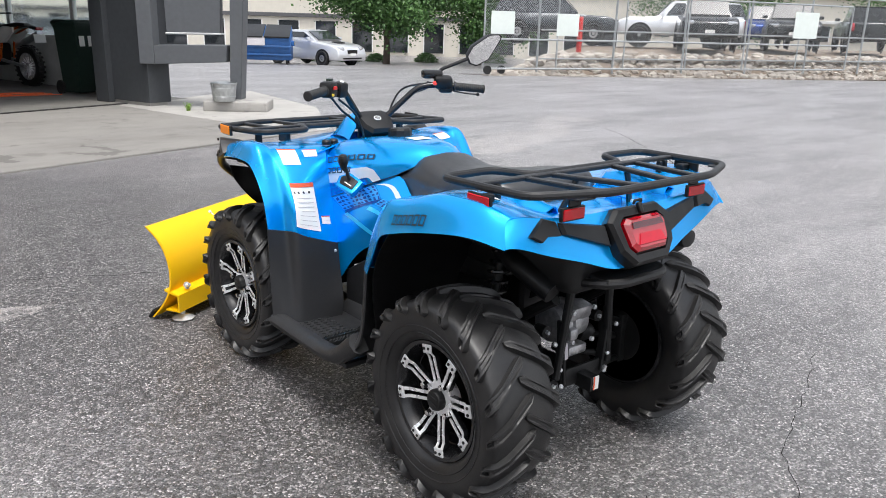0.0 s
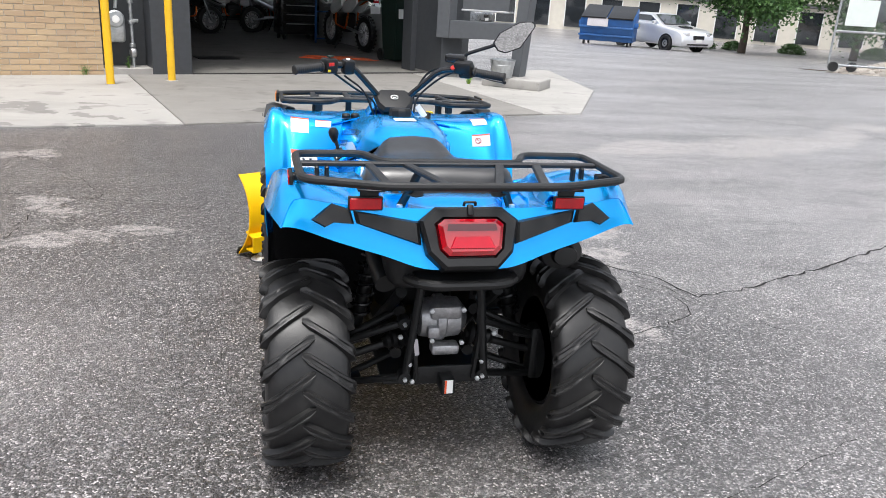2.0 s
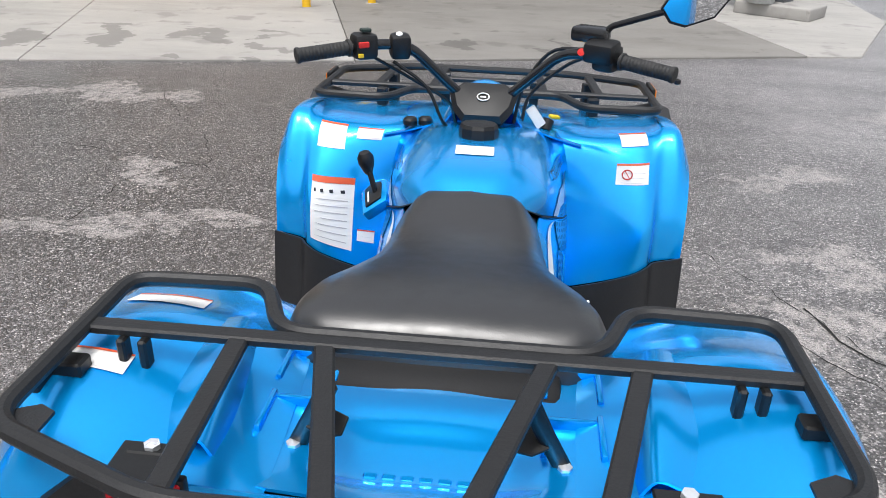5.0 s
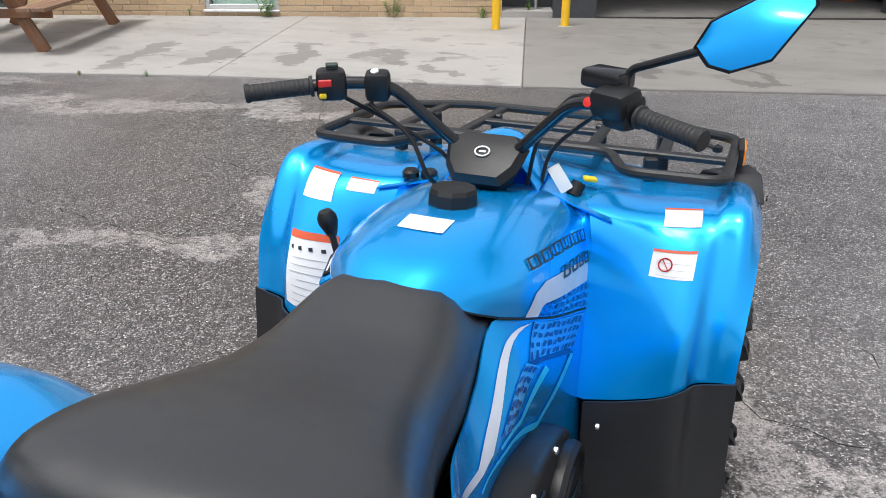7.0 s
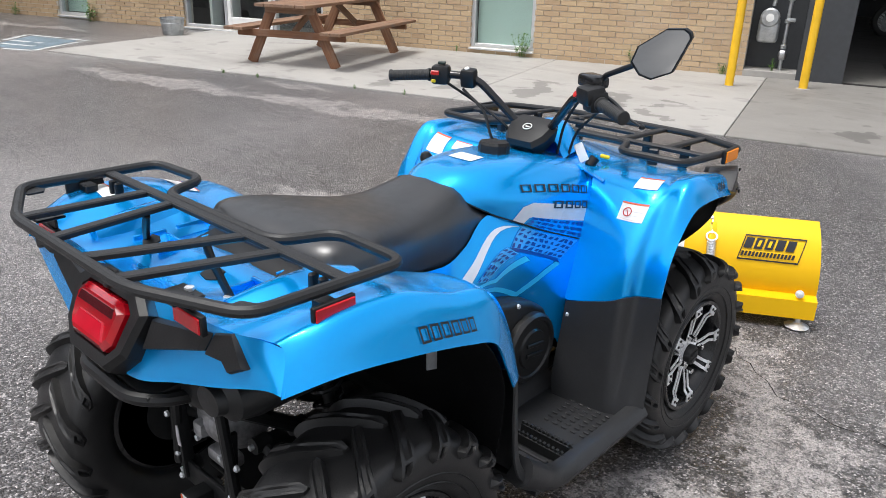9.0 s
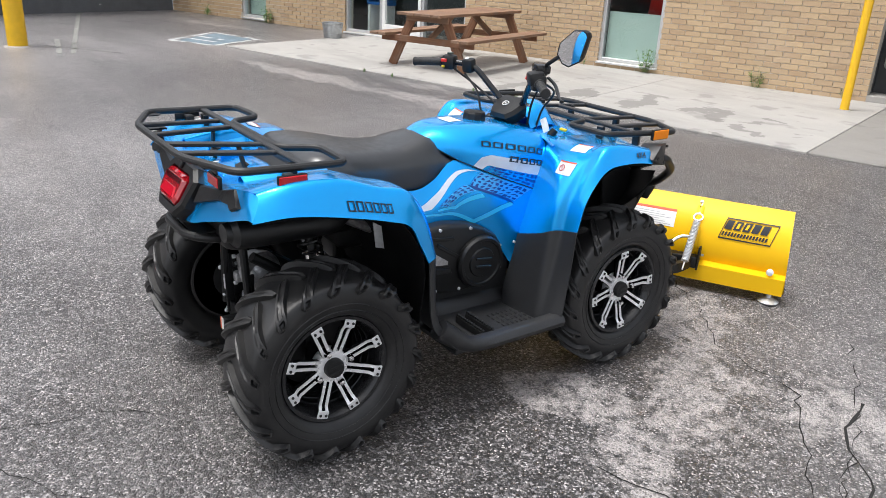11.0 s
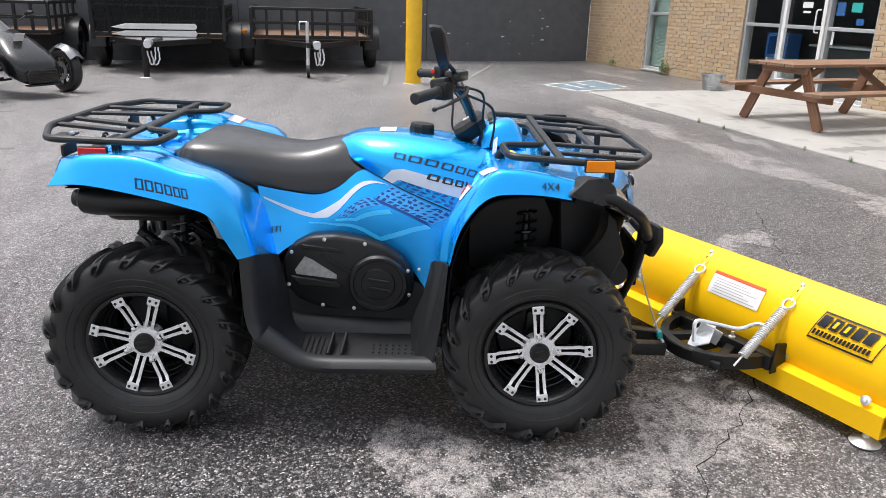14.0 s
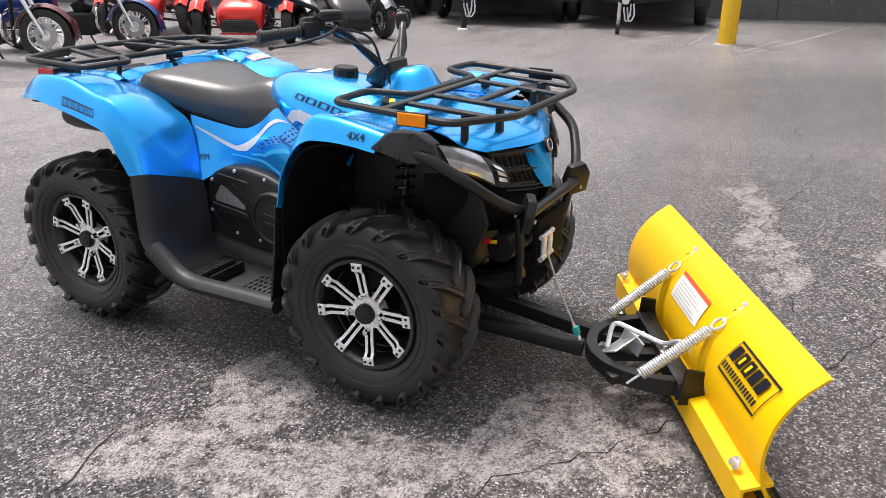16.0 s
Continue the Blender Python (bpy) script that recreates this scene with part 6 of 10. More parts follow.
# --- mirror on its arm ---
bm = tube(B(), rounded([(0.275, 0.99, 1.18), (0.285, 0.99, 1.205), (0.395, 0.945, 1.25)], 0.02), 0.0075, 10)
rod(bm, (0.275, 0.99, 1.165), (0.275, 0.99, 1.2), 0.012, 12)
arm = part("mirror", bm, "black_plastic", atv, "black rear-view mirror on a straight arm")
u = (Vector((0.55, 0.915, 1.345)) - Vector((0.39, 0.945, 1.25))).normalized()
nm = Vector((-0.06, -0.97, -0.215)).normalized()  # tipped down towards the rear fender
w = nm.cross(u).normalized()
if w.z > 0:
    w = -w
u = (u - nm * u.dot(nm)).normalized()
mm = Matrix((( u.x, w.x, nm.x, 0.39), (u.y, w.y, nm.y, 0.945), (u.z, w.z, nm.z, 1.25), (0, 0, 0, 1)))
outline = [(0.0, -0.008), (0.04, -0.034), (0.137, -0.036), (0.182, -0.014), (0.19, 0.0), (0.186, 0.012), (0.095, 0.064), (0.03, 0.055), (0.004, 0.03)]
cx, cy = 0.095, 0.0
bm = loft(B(), [[mm @ Vector((cx + (x - cx) * f, cy + (y - cy) * f, z)) for x, y in outline] for f, z in ((0.55, -0.034), (0.85, -0.026), (1.0, -0.006), (1.0, 0.004), (0.95, 0.004), (0.94, 0.001))])
part("mirror_shell", bm, "black_plastic", arm, sharp=40)
bm = prism(B(), [(cx + (x - cx) * 0.935, cy + (y - cy) * 0.935) for x, y in outline], 0.002, mm @ pose(0, 0, 0.0012))
part("mirror_glass", bm, "mirror", arm, "silvered mirror glass")

# --- engine, drive cover, frame and running gear ---
for s in (1, -1):
    side = Matrix(((0, 0, s, 0.19 * s), (1, 0, 0, 0), (0, 1, 0, 0), (0, 0, 0, 1)))
    if s > 0:
        bm = prism(B(), [(0.414, 0.45), (0.41, 0.535), (0.445, 0.595), (0.51, 0.627), (0.60, 0.634), (0.70, 0.62), (0.77, 0.597), (0.83, 0.56), (0.868, 0.505), (0.872, 0.43), (0.845, 0.375), (0.78, 0.352), (0.65, 0.352), (0.54, 0.36), (0.46, 0.395)], 0.075, side, 0.018, 3)
        cvt = part("drive_cover", bm, "black_plastic", atv, "black moulded belt drive cover")
        bm = lathe(B(), [(0.105, 0), (0.105, 0.02), (0.098, 0.03), (0.088, 0.03), (0.084, 0.024), (0.06, 0.024), (0.056, 0.03), (0.0, 0.032)], 40, pose(0.262, 0.748, 0.465, 0, 90, 0))
        part("clutch_boss", bm, "black_plastic", cvt, sharp=25)
        bm = B()
        for a in (-14, 14):
            box(bm, 0.006, 0.075, 0.012, pose(0.296, 0.75, 0.465 + a * 0.0011, -8), 0.002, 1)
        part("boss_rib", bm, "black_plastic", cvt)
        bm = prism(B(), [(0.455, 0.505), (0.49, 0.555), (0.515, 0.545), (0.60, 0.49), (0.60, 0.475), (0.46, 0.49)], 0.004, side @ pose(0, 0, 0.074))
        part("cover_plate", bm, "cast", cvt, "silver engine badge plate")
        bm = prism(B(), [(0.44, 0.485), (0.61, 0.462), (0.62, 0.44), (0.47, 0.45)], 0.012, side @ pose(0, 0, 0.072), 0.003, 1)
        for pts in ([(0.48, 0.60), (0.62, 0.585), (0.63, 0.57), (0.48, 0.585)], [(0.55, 0.57), (0.66, 0.50), (0.66, 0.485), (0.545, 0.555)]):
            prism(bm, pts, 0.008, side @ pose(0, 0, 0.073), 0.002, 1)
        part("cover_rib", bm, "black_plastic", cvt)
        for y, z in ((0.445, 0.57), (0.56, 0.618), (0.70, 0.605), (0.85, 0.51), (0.855, 0.42), (0.55, 0.375), (0.66, 0.365), (0.432, 0.45)):
            part("cover_bolt", lathe(B(), [(0.007, 0), (0.007, 0.006), (0, 0.008)], 6, pose(0.262, y, z, 0, 90, 0)), "zinc", cvt)
    part("frame_tube", tube(B(), rounded([(0.15 * s, -0.12, 0.60), (0.17 * s, 0.35, 0.27), (0.17 * s, 0.95, 0.25), (0.14 * s, 1.35, 0.30), (0.13 * s, 1.66, 0.40)], 0.08), 0.018), "black_metal", atv)
    part("frame_tube", tube(B(), rounded([(0.14 * s, -0.22, 0.80), (0.13 * s, 0.3, 0.73), (0.125 * s, 0.9, 0.69), (0.15 * s, 1.45, 0.75)], 0.08), 0.018), "black_metal", atv)
    part("frame_tube", tube(B(), [(0.085 * s, -0.13, 0.68), (0.125 * s, -0.12, 0.33)], 0.014), "black_metal", atv)
    part("frame_bolt", lathe(B(), [(0.006, 0), (0.006, 0.006), (0, 0.008)], 6, pose(0.30 * s, 0.89, 0.53, 0, 90 * s, 0)), "zinc", atv)
    # suspension arms, shafts and springs
    for y0, wid in ((0.0, 0.25), (BASE, 0.215)):
        back = -1 if y0 < 0.5 else 1
        hx = 0.415 - wid / 2 + 0.04
        for z_in, z_out, sp in ((0.30, 0.245, 0.09), (0.47, 0.385, 0.05)):
            bm = tube(B(), [(0.12 * s, y0 + sp, z_in), (hx * s, y0 + 0.01, z_out)], 0.0125, 10)
            tube(bm, [(0.12 * s, y0 - sp, z_in), (hx * s, y0 - 0.01, z_out)], 0.0125, 10)
            box(bm, 0.1, 0.05, 0.02, pose(hx * 0.9 * s, y0, z_out + 0.006, 0, 14 * s), 0.006)
            part("suspension_arm", bm, "black_metal", atv)
            for e in (-1, 1):
                bm = rod(B(), (0.125 * s, y0 + e * sp - 0.02, z_in), (0.125 * s, y0 + e * sp + 0.02, z_in), 0.02)
                bush = part("arm_bushing", bm, "black_metal", atv)
                if e * back > 0:
                    part("pivot_bolt", rod(B(), (0.125 * s, y0 + e * (sp + 0.018), z_in), (0.125 * s, y0 + e * (sp + 0.03), z_in), 0.007, 6), "zinc", bush)
        bm = rod(B(), (0.09 * s, y0, 0.40), (hx * s, y0, 0.325), 0.013)
        m, d = along((0.10 * s, y0, 0.40), (0.2 * s, y0, 0.375))
        lathe(bm, [(0.034, 0), (0.042, 0.01), (0.03, 0.018), (0.038, 0.03), (0.027, 0.038), (0.033, 0.05), (0.022, 0.058), (0.026, 0.07), (0.016, 0.085)], 16, m)
        part("drive_shaft", bm, "black_plastic", atv)
        top = (0.19 * s, y0 + (0.06 if y0 < 0.5 else -0.03), 0.78)
        bot = (0.265 * s, y0 + (0.07 if y0 < 0.5 else -0.04), 0.40)
        sh = part("shock_absorber", rod(rod(B(), bot, top, 0.014), bot, Vector(bot).lerp(Vector(top), 0.45), 0.022), "black_metal", atv, "black coil-over shock absorber")
        part("coil_spring", coil(B(), Vector(bot).lerp(Vector(top), 0.12), Vector(bot).lerp(Vector(top), 0.9), 0.034, 0.0055, 9), "black_gloss", sh)
        bm = box(B(), 0.06, 0.07, 0.19, pose((hx + 0.01) * s, y0, 0.325), 0.015)
        part("knuckle", bm, "black_metal", atv)
# engine, gearbox and final drive as shaped castings
bm = box(B(), 0.3, 0.42, 0.26, pose(0, 0.62, 0.44), 0.04, 3)
box(bm, 0.2, 0.2, 0.3, pose(0, 0.78, 0.62, 20), 0.03, 3)
for i in range(6):
    box(bm, 0.24, 0.22, 0.008, pose(0, 0.80, 0.58 + i * 0.026, 20), 0.003, 1)
part("engine", bm, "black_metal", atv, "black engine block with cooling fins")
bm = lathe(B(), [(0.03, -0.085), (0.06, -0.075), (0.066, -0.03), (0.074, -0.025), (0.074, 0.0), (0.066, 0.006), (0.062, 0.05), (0.03, 0.075)], 28, pose(0, -0.03, 0.475, 0, 90, 0))
box(bm, 0.10, 0.06, 0.05, pose(0, -0.075, 0.52, 10), 0.012)
box(bm, 0.04, 0.05, 0.04, pose(-0.04, -0.09, 0.455), 0.01)
final = part("final_drive", bm, "cast", atv, "cast aluminium final drive housing", sharp=40)
for x, z in ((-0.05, 0.53), (0.05, 0.53), (-0.045, 0.43), (0.05, 0.42)):
    part("casting_bolt", lathe(B(), [(0.008, 0), (0.008, 0.01), (0, 0.012)], 6, pose(x, -0.105, z, 90)), "zinc", final)
part("drain_casting", box(B(), 0.09, 0.05, 0.035, pose(0.005, -0.07, 0.385), 0.01), "cast", final)
bm = box(B(), 0.045, 0.07, 0.05, pose(0, -0.145, 0.30), 0.006)
box(bm, 0.2, 0.012, 0.06, pose(0, -0.115, 0.315), 0.004)
for s in (1, -1):
    box(bm, 0.012, 0.03, 0.22, pose(0.1 * s, -0.115, 0.41, 0, 6 * s), 0.003)
hitch = part("hitch", bm, "black_metal", atv, "black receiver hitch with a warning sticker")
part("hitch_sticker", box(B(), 0.026, 0.0015, 0.045, pose(0, -0.1815, 0.305)), "label", hitch)
part("sticker_band", box(B(), 0.006, 0.0015, 0.045, pose(-0.01, -0.183, 0.305)), "label_orange", hitch)
for s in (1, -1):
    for z, x in ((0.455, 0.148), (0.36, 0.115), (0.30, 0.105)):
        part("hitch_bolt", lathe(B(), [(0.008, 0), (0.008, 0.007), (0.005, 0.01), (0, 0.011)], 6, pose(x * s, -0.125, z, 90)), "zinc", hitch)
part("id_label", box(B(), 0.014, 0.0015, 0.055, pose(-0.098, -0.1325, 0.42, 0, -8)), "label_ink", hitch)
# silencer under the right fender, with its strap and bracket plate
bm = lathe(B(), [(0.02, -0.02), (0.035, -0.018), (0.04, 0.0), (0.062, 0.015), (0.07, 0.06), (0.07, 0.30), (0.06, 0.35), (0.025, 0.40)], 24, pose(0.30, -0.245, 0.755, -90, 0, 0) @ Matrix.Diagonal((1.0, 0.8, 1, 1)))
sil = part("silencer", bm, "black_metal", atv, "black exhaust silencer under the rear fender")
part("heat_shield", prism(B(), [(0, 0.05), (0.03, 0.04), (0.035, 0.13), (0.008, 0.15)], 0.004, Matrix(((0, 0.25, 1, 0.36), (1, -0.35, 0, 0.24), (0, 1, 0, 0.60), (0, 0, 0, 1)))), "zinc", sil, "bare metal heat shield")
part("exhaust_pipe", tube(B(), rounded([(0.27, 0.14, 0.745), (0.25, 0.30, 0.66), (0.18, 0.45, 0.60), (0.1, 0.75, 0.62)], 0.08), 0.022), "cast", sil)
part("intake_duct", tube(B(), rounded([(-0.2, -0.15, 0.64), (-0.22, -0.02, 0.70), (-0.16, 0.15, 0.72)], 0.06), 0.035, 14), "black_plastic", atv)
part("rear_under_tray", box(B(), 0.42, 0.5, 0.2, pose(0, 0.02, 0.74), 0.05, 3), "black_plastic", atv)
part("airbox", box(B(), 0.3, 0.5, 0.22, pose(0, 0.45, 0.66), 0.05, 3), "black_plastic", atv)
part("front_under_tray", box(B(), 0.34, 0.36, 0.2, pose(0, 1.2, 0.72), 0.05, 3), "black_plastic", atv)
part("belly_pan", box(B(), 0.36, 1.35, 0.012, pose(0, 0.66, 0.235), 0.004), "black_plastic", atv)
bm = box(B(), 0.22, 0.3, 0.22, pose(0, 1.32, 0.45), 0.04, 3)
part("front_drive", bm, "black_metal", atv)
part("bracket_tag", box(B(), 0.028, 0.0015, 0.05, pose(0.31, 0.36, 0.52, 90, 0, 0)), "label_ink", atv)

# --- stickers, stripes and lettering on the body ---
def warn_sticker(skin, u0, v0, u1, v1, out, parent, lines=5, bars=True):
    """A white sticker with an orange band and unreadable print, following the panel."""
    st = part("warning_sticker", skin.decal(B(), ((u0, v0), (u1, v0), (u1, v1), (u0, v1)), out, 0.002, 4, 6), "label", parent, "white warning sticker with orange band")
    dv = v1 - v0
    part("sticker_band", skin.decal(B(), ((u0, v1 - dv * 0.1), (u1, v1 - dv * 0.1), (u1, v1), (u0, v1)), out, 0.0032, 4, 2), "label_orange", st)
    bm = B()
    rnd = random.Random(int(u0 * 1000))
    for i in range(lines):
        v = v0 + dv * (0.08 + 0.66 * i / lines)
        skin.decal(bm, ((u0 + (u1 - u0) * 0.1, v), (u0 + (u1 - u0) * rnd.uniform(0.6, 0.92), v), (u0 + (u1 - u0) * rnd.uniform(0.6, 0.92), v + dv * 0.012), (u0 + (u1 - u0) * 0.1, v + dv * 0.012)), out, 0.0032, 3, 1)
    part("sticker_print", bm, "label_ink", st)
    return st


def box_letters(parent, skin, out, a, b, c, d, n, stroke=0.15, gap=0.22):
    """A word as a row of plain open boxes: a, b the upper corners, d, c the lower ones, in (u, v)."""
    a, b, c, d = (Vector((*p, 0)) for p in (a, b, c, d))

    def at(s, t):
        q = a.lerp(b, s).lerp(d.lerp(c, s), t)
        return (q.x, q.y)

    for i in range(n):
        s0, s1 = i / n, (i + 1 - gap) / n
        w = (s1 - s0) * stroke * 1.2
        bm = B()
        for x0, x1, y0, y1 in ((s0, s1, 0, stroke), (s0, s1, 1 - stroke, 1), (s0, s0 + w, stroke, 1 - stroke), (s1 - w, s1, stroke, 1 - stroke)):
            skin.decal(bm, (at(x0, y0), at(x1, y0), at(x1, y1), at(x0, y1)), out, 0.0034, 3, 1)
        part("letter_box", bm, "ink", parent)


fl, frt = SKINS["front", -1], SKINS["front", 1]
warn_sticker(fl, 0.20, 0.40, 0.42, 0.535, -1, atv, 4)
st = warn_sticker(fl, 0.14, 0.04, 0.44, 0.285, -1, atv, 7)
bm = B()
for i in range(4):
    fl.decal(bm, ((0.185 + i * 0.065, 0.225), (0.208 + i * 0.065, 0.225), (0.212 + i * 0.065, 0.236), (0.19 + i * 0.065, 0.238)), -1, 0.0032, 2, 2)
part("sticker_signs", bm, "ink", st)
warn_sticker(fl, 0.06, 0.455, 0.15, 0.525, -1, atv, 2)
warn_sticker(fl, 0.03, 0.075, 0.115, 0.11, -1, atv, 2)
warn_sticker(frt, 0.21, 0.49, 0.42, 0.60, 1, atv, 2)
warn_sticker(frt, 0.19, 0.325, 0.43, 0.41, 1, atv, 3)
rl = SKINS["rear", -1]
warn_sticker(rl, 0.35, 0.40, 0.62, 0.47, -1, atv, 2)
warn_sticker(rl, 0.42, 0.19, 0.62, 0.23, -1, atv, 1)

def shards(skin, bm, out, quad, ns, nt, seed):
    """A broken, dark angular pattern within a quad of (u, v) corners."""
    rnd = random.Random(seed)
    q = [Vector((*c, 0)) for c in quad]
    for i in range(nt):
        for j in range(ns):
            def at(s, t):
                p = q[0].lerp(q[1], s).lerp(q[3].lerp(q[2], s), t)
                return (p.x, p.y)
            s0, t0 = j / ns, i / nt
            o = rnd.uniform(-0.3, 0.3) / ns
            k = rnd.uniform(0.55, 0.85)
            pts = [(s0 + rnd.uniform(0, 0.25) / ns, t0 + rnd.uniform(0, 0.2) / nt), (s0 + k / ns, t0 + rnd.uniform(0, 0.3) / nt), (s0 + (k + rnd.uniform(-0.1, 0.1)) / ns + o, t0 + rnd.uniform(0.6, 0.85) / nt), (s0 + rnd.uniform(0, 0.3) / ns + o, t0 + rnd.uniform(0.55, 0.85) / nt)]
            skin.decal(bm, [at(min(max(s, 0), 1), min(t, 1)) for s, t in pts], out, 0.003, 1, 1)
    return bm


for flip in (1, -1):
    sd, tk, rr = SKINS["side", flip], SKINS["tank", flip], SKINS["rear", flip]
    # silver sweep from under the seat up and across the tank, with a broken pattern under it and cyan lines
    bm = B()
    sd.decal(bm, ((0.151, 0.025), (0.383, 0.327), (0.504, 0.35), (0.19, 0.03)), flip, 0.002, 10, 3)
    sd.decal(bm, ((0.383, 0.327), (0.148, 0.678), (0.058, 0.771), (0.537, 0.448)), flip, 0.002, 12, 6)
    sd.decal(bm, ((0.383, 0.327), (0.46, 0.39), (0.537, 0.448), (0.504, 0.35)), flip, 0.002, 4, 4)
    part("silver_stripe", bm, "silver_decal", atv, "silver-white stripe decal")
    bm = tk.decal(B(), ((1.0, 0.223), (0.805, 0.39), (0.915, 0.403), (1.0, 0.325)), flip, 0.002, 6, 5)
    tk.decal(bm, ((0.805, 0.39), (0.759, 0.481), (0.897, 0.439), (0.915, 0.403)), flip, 0.002, 4, 5)
    tk.decal(bm, ((0.759, 0.481), (0.80, 0.985), (0.883, 0.945), (0.897, 0.439)), flip, 0.002, 12, 5)
    part("silver_stripe", bm, "silver_decal", atv, "silver-white stripe decal")
    q1, q2, q3 = ((0.545, 0.513), (0.345, 0.70), (0.4, 0.744), (0.64, 0.58)), ((0.345, 0.715), (0.041, 0.782), (0.02, 0.985), (0.30, 0.93)), ((0.897, 0.439), (0.89, 0.93), (1.0, 0.865), (1.0, 0.345))
    bm = sd.decal(B(), q1, flip, 0.0018, 6, 6)
    sd.decal(bm, q2, flip, 0.0018, 8, 8)
    pan = part("pattern_panel", bm, "blue_pale", atv, "light blue panel with a dark broken pattern")
    bm = shards(sd, B(), flip, q1, 6, 3, 3)
    shards(sd, bm, flip, (q2[0], q2[3], q2[2], q2[1]), 10, 4, 4)
    part("broken_pattern", bm, "blue_deep", pan)
    part("broken_pattern", shards(tk, B(), flip, q3, 9, 3, 5), "blue_deep", atv, "dark blue broken pattern on the tank")
    # the fold is only shading, laid on as a dark blue decal
    part("panel_fold", sd.decal(B(), ((0.345, 0.71), (0.31, 0.91), (0.35, 0.928), (0.38, 0.735)), flip, 0.0026, 8, 2), "blue_deep", atv, "dark blue decal painting the shading of the side panel's fold")
    bm = B()
    for q in (((0.58, 0.30), (0.84, 0.735), (0.905, 0.736), (0.63, 0.31)), ((0.84, 0.735), (0.325, 0.919), (0.37, 0.927), (0.905, 0.736)), ((0.60, 0.5), (0.665, 0.626), (0.72, 0.632), (0.65, 0.505)), ((0.665, 0.626), (0.41, 0.77), (0.45, 0.785), (0.72, 0.632))):
        sd.decal(bm, q, flip, 0.002, 12, 3)
    part("cyan_line", bm, "cyan", atv, "light blue line decal")
    # the maker's and model's names, as plain open boxes in their colour
    a = ((0.574, 0.455), (0.652, 0.985), (0.712, 0.965), (0.652, 0.433))
    b = ((0.748, 0.632), (0.758, 0.97), (0.806, 0.966), (0.807, 0.611))
    m = ((0.905, 0.34), (0.885, 0.545), (0.945, 0.55), (0.965, 0.34))
    if flip < 0:
        a, b, m = ((q[1], q[0], q[3], q[2]) for q in (a, b, m))
    box_letters(tank_cover, tk, flip, *a, 6)
    box_letters(tank_cover, tk, flip, *b, 4, 0.2)
    box_letters(FENDERS[flip], rr, flip, *m, 6)
    # the sign of a barred figure on the lower fender sticker: a red ring
    if flip > 0:
        q, nn = frt.at(0.25, 0.365), frt.normal(0.25, 0.365)
        side_v = nn.cross(Vector((0, 0, 1))).normalized()
        up_v = side_v.cross(nn)
        ring = [q + nn * 0.0036 + (side_v * math.cos(t) + up_v * math.sin(t)) * 0.0125 for t in [2 * math.pi * i / 20 for i in range(20)]]
        part("sign_ring", tube(B(), ring, 0.0014, 4, True), "red_plastic", FRONT_FENDERS[1])
        part("sign_bar", tube(B(), [ring[3], ring[13]], 0.0012, 4), "red_plastic", FRONT_FENDERS[1])
p = SKINS["front", 1].at(0.92, 0.86)
n = SKINS["front", 1].normal(0.92, 0.86)
zx = Vector((0, 1, 0))
up = n.cross(zx).normalized()
zx = up.cross(n)
mm = Matrix(((zx.x, up.x, n.x, p.x + n.x * 0.003), (zx.y, up.y, n.y, p.y + n.y * 0.003), (zx.z, up.z, n.z, p.z + n.z * 0.003), (0, 0, 0, 1)))
lettering("drive_mark", "4X4", 0.034, "ink", atv, mm, "black 4X4 lettering")
sk_ = SKINS["side", 1]
p, n = sk_.at(0.66, 0.085), sk_.normal(0.66, 0.085)
zx = (sk_.at(0.66, 0.12) - sk_.at(0.66, 0.05)).normalized()
up = n.cross(zx).normalized()
mm = Matrix(((zx.x, up.x, n.x, p.x + n.x * 0.004), (zx.y, up.y, n.y, p.y + n.y * 0.004), (zx.z, up.z, n.z, p.z + n.z * 0.004), (0, 0, 0, 1)))
lettering("engine_mark", "EFI", 0.03, "ink", atv, mm, "black EFI lettering")

# ---- the snow plow, coupled under the quad bike's nose ----
plow = thing("snow_plow", "yellow polyethylene snow plow blade with return springs", "snow plow", pose(-0.069, 2.20, 0, 0, 0, 29.5))
BL = 0.685  # half length of the blade
# the curve of the blade, seen from its end: (ahead, up)
CURVE = [(0.055, 0.012), (0.0, 0.075), (-0.042, 0.15), (-0.052, 0.23), (-0.032, 0.318), (0.015, 0.392), (0.082, 0.447)]
vs = [Vector((0, y, z)) for y, z in CURVE]
bm = B()
sheet = [spline(vs, i / 18) for i in range(19)]
rings = []
for k in range(25):
    x = -BL + 2 * BL * k / 24
    rings.append([p + Vector((x * (1 - 0.09 * p.z), 0, 0)) for p in sheet] + [p + Vector((x * (1 - 0.09 * p.z), -0.01, 0.001)) for p in sheet[::-1]])
loft(bm, rings)
blade = part("blade", bm, "plow_yellow", plow, "yellow curved plow blade", sharp=40)
bm = prism(B(), [(-0.052, 0.0), (-0.13, 0.0), (-0.13, 0.085), (-0.05, 0.105), (-0.05, 0.095), (-0.122, 0.077), (-0.122, 0.008), (-0.052, 0.008)], 2 * BL - 0.02, Matrix(((0, 0, 1, -BL + 0.01), (1, 0, 0, 0.03), (0, 1, 0, 0.055), (0, 0, 0, 1))))
part("box_rib", bm, "plow_yellow", blade, sharp=20)
part("wear_strip", box(B(), 2 * BL, 0.012, 0.05, pose(0, 0.06, 0.028, 35), 0.002, 1), "black_metal", blade)
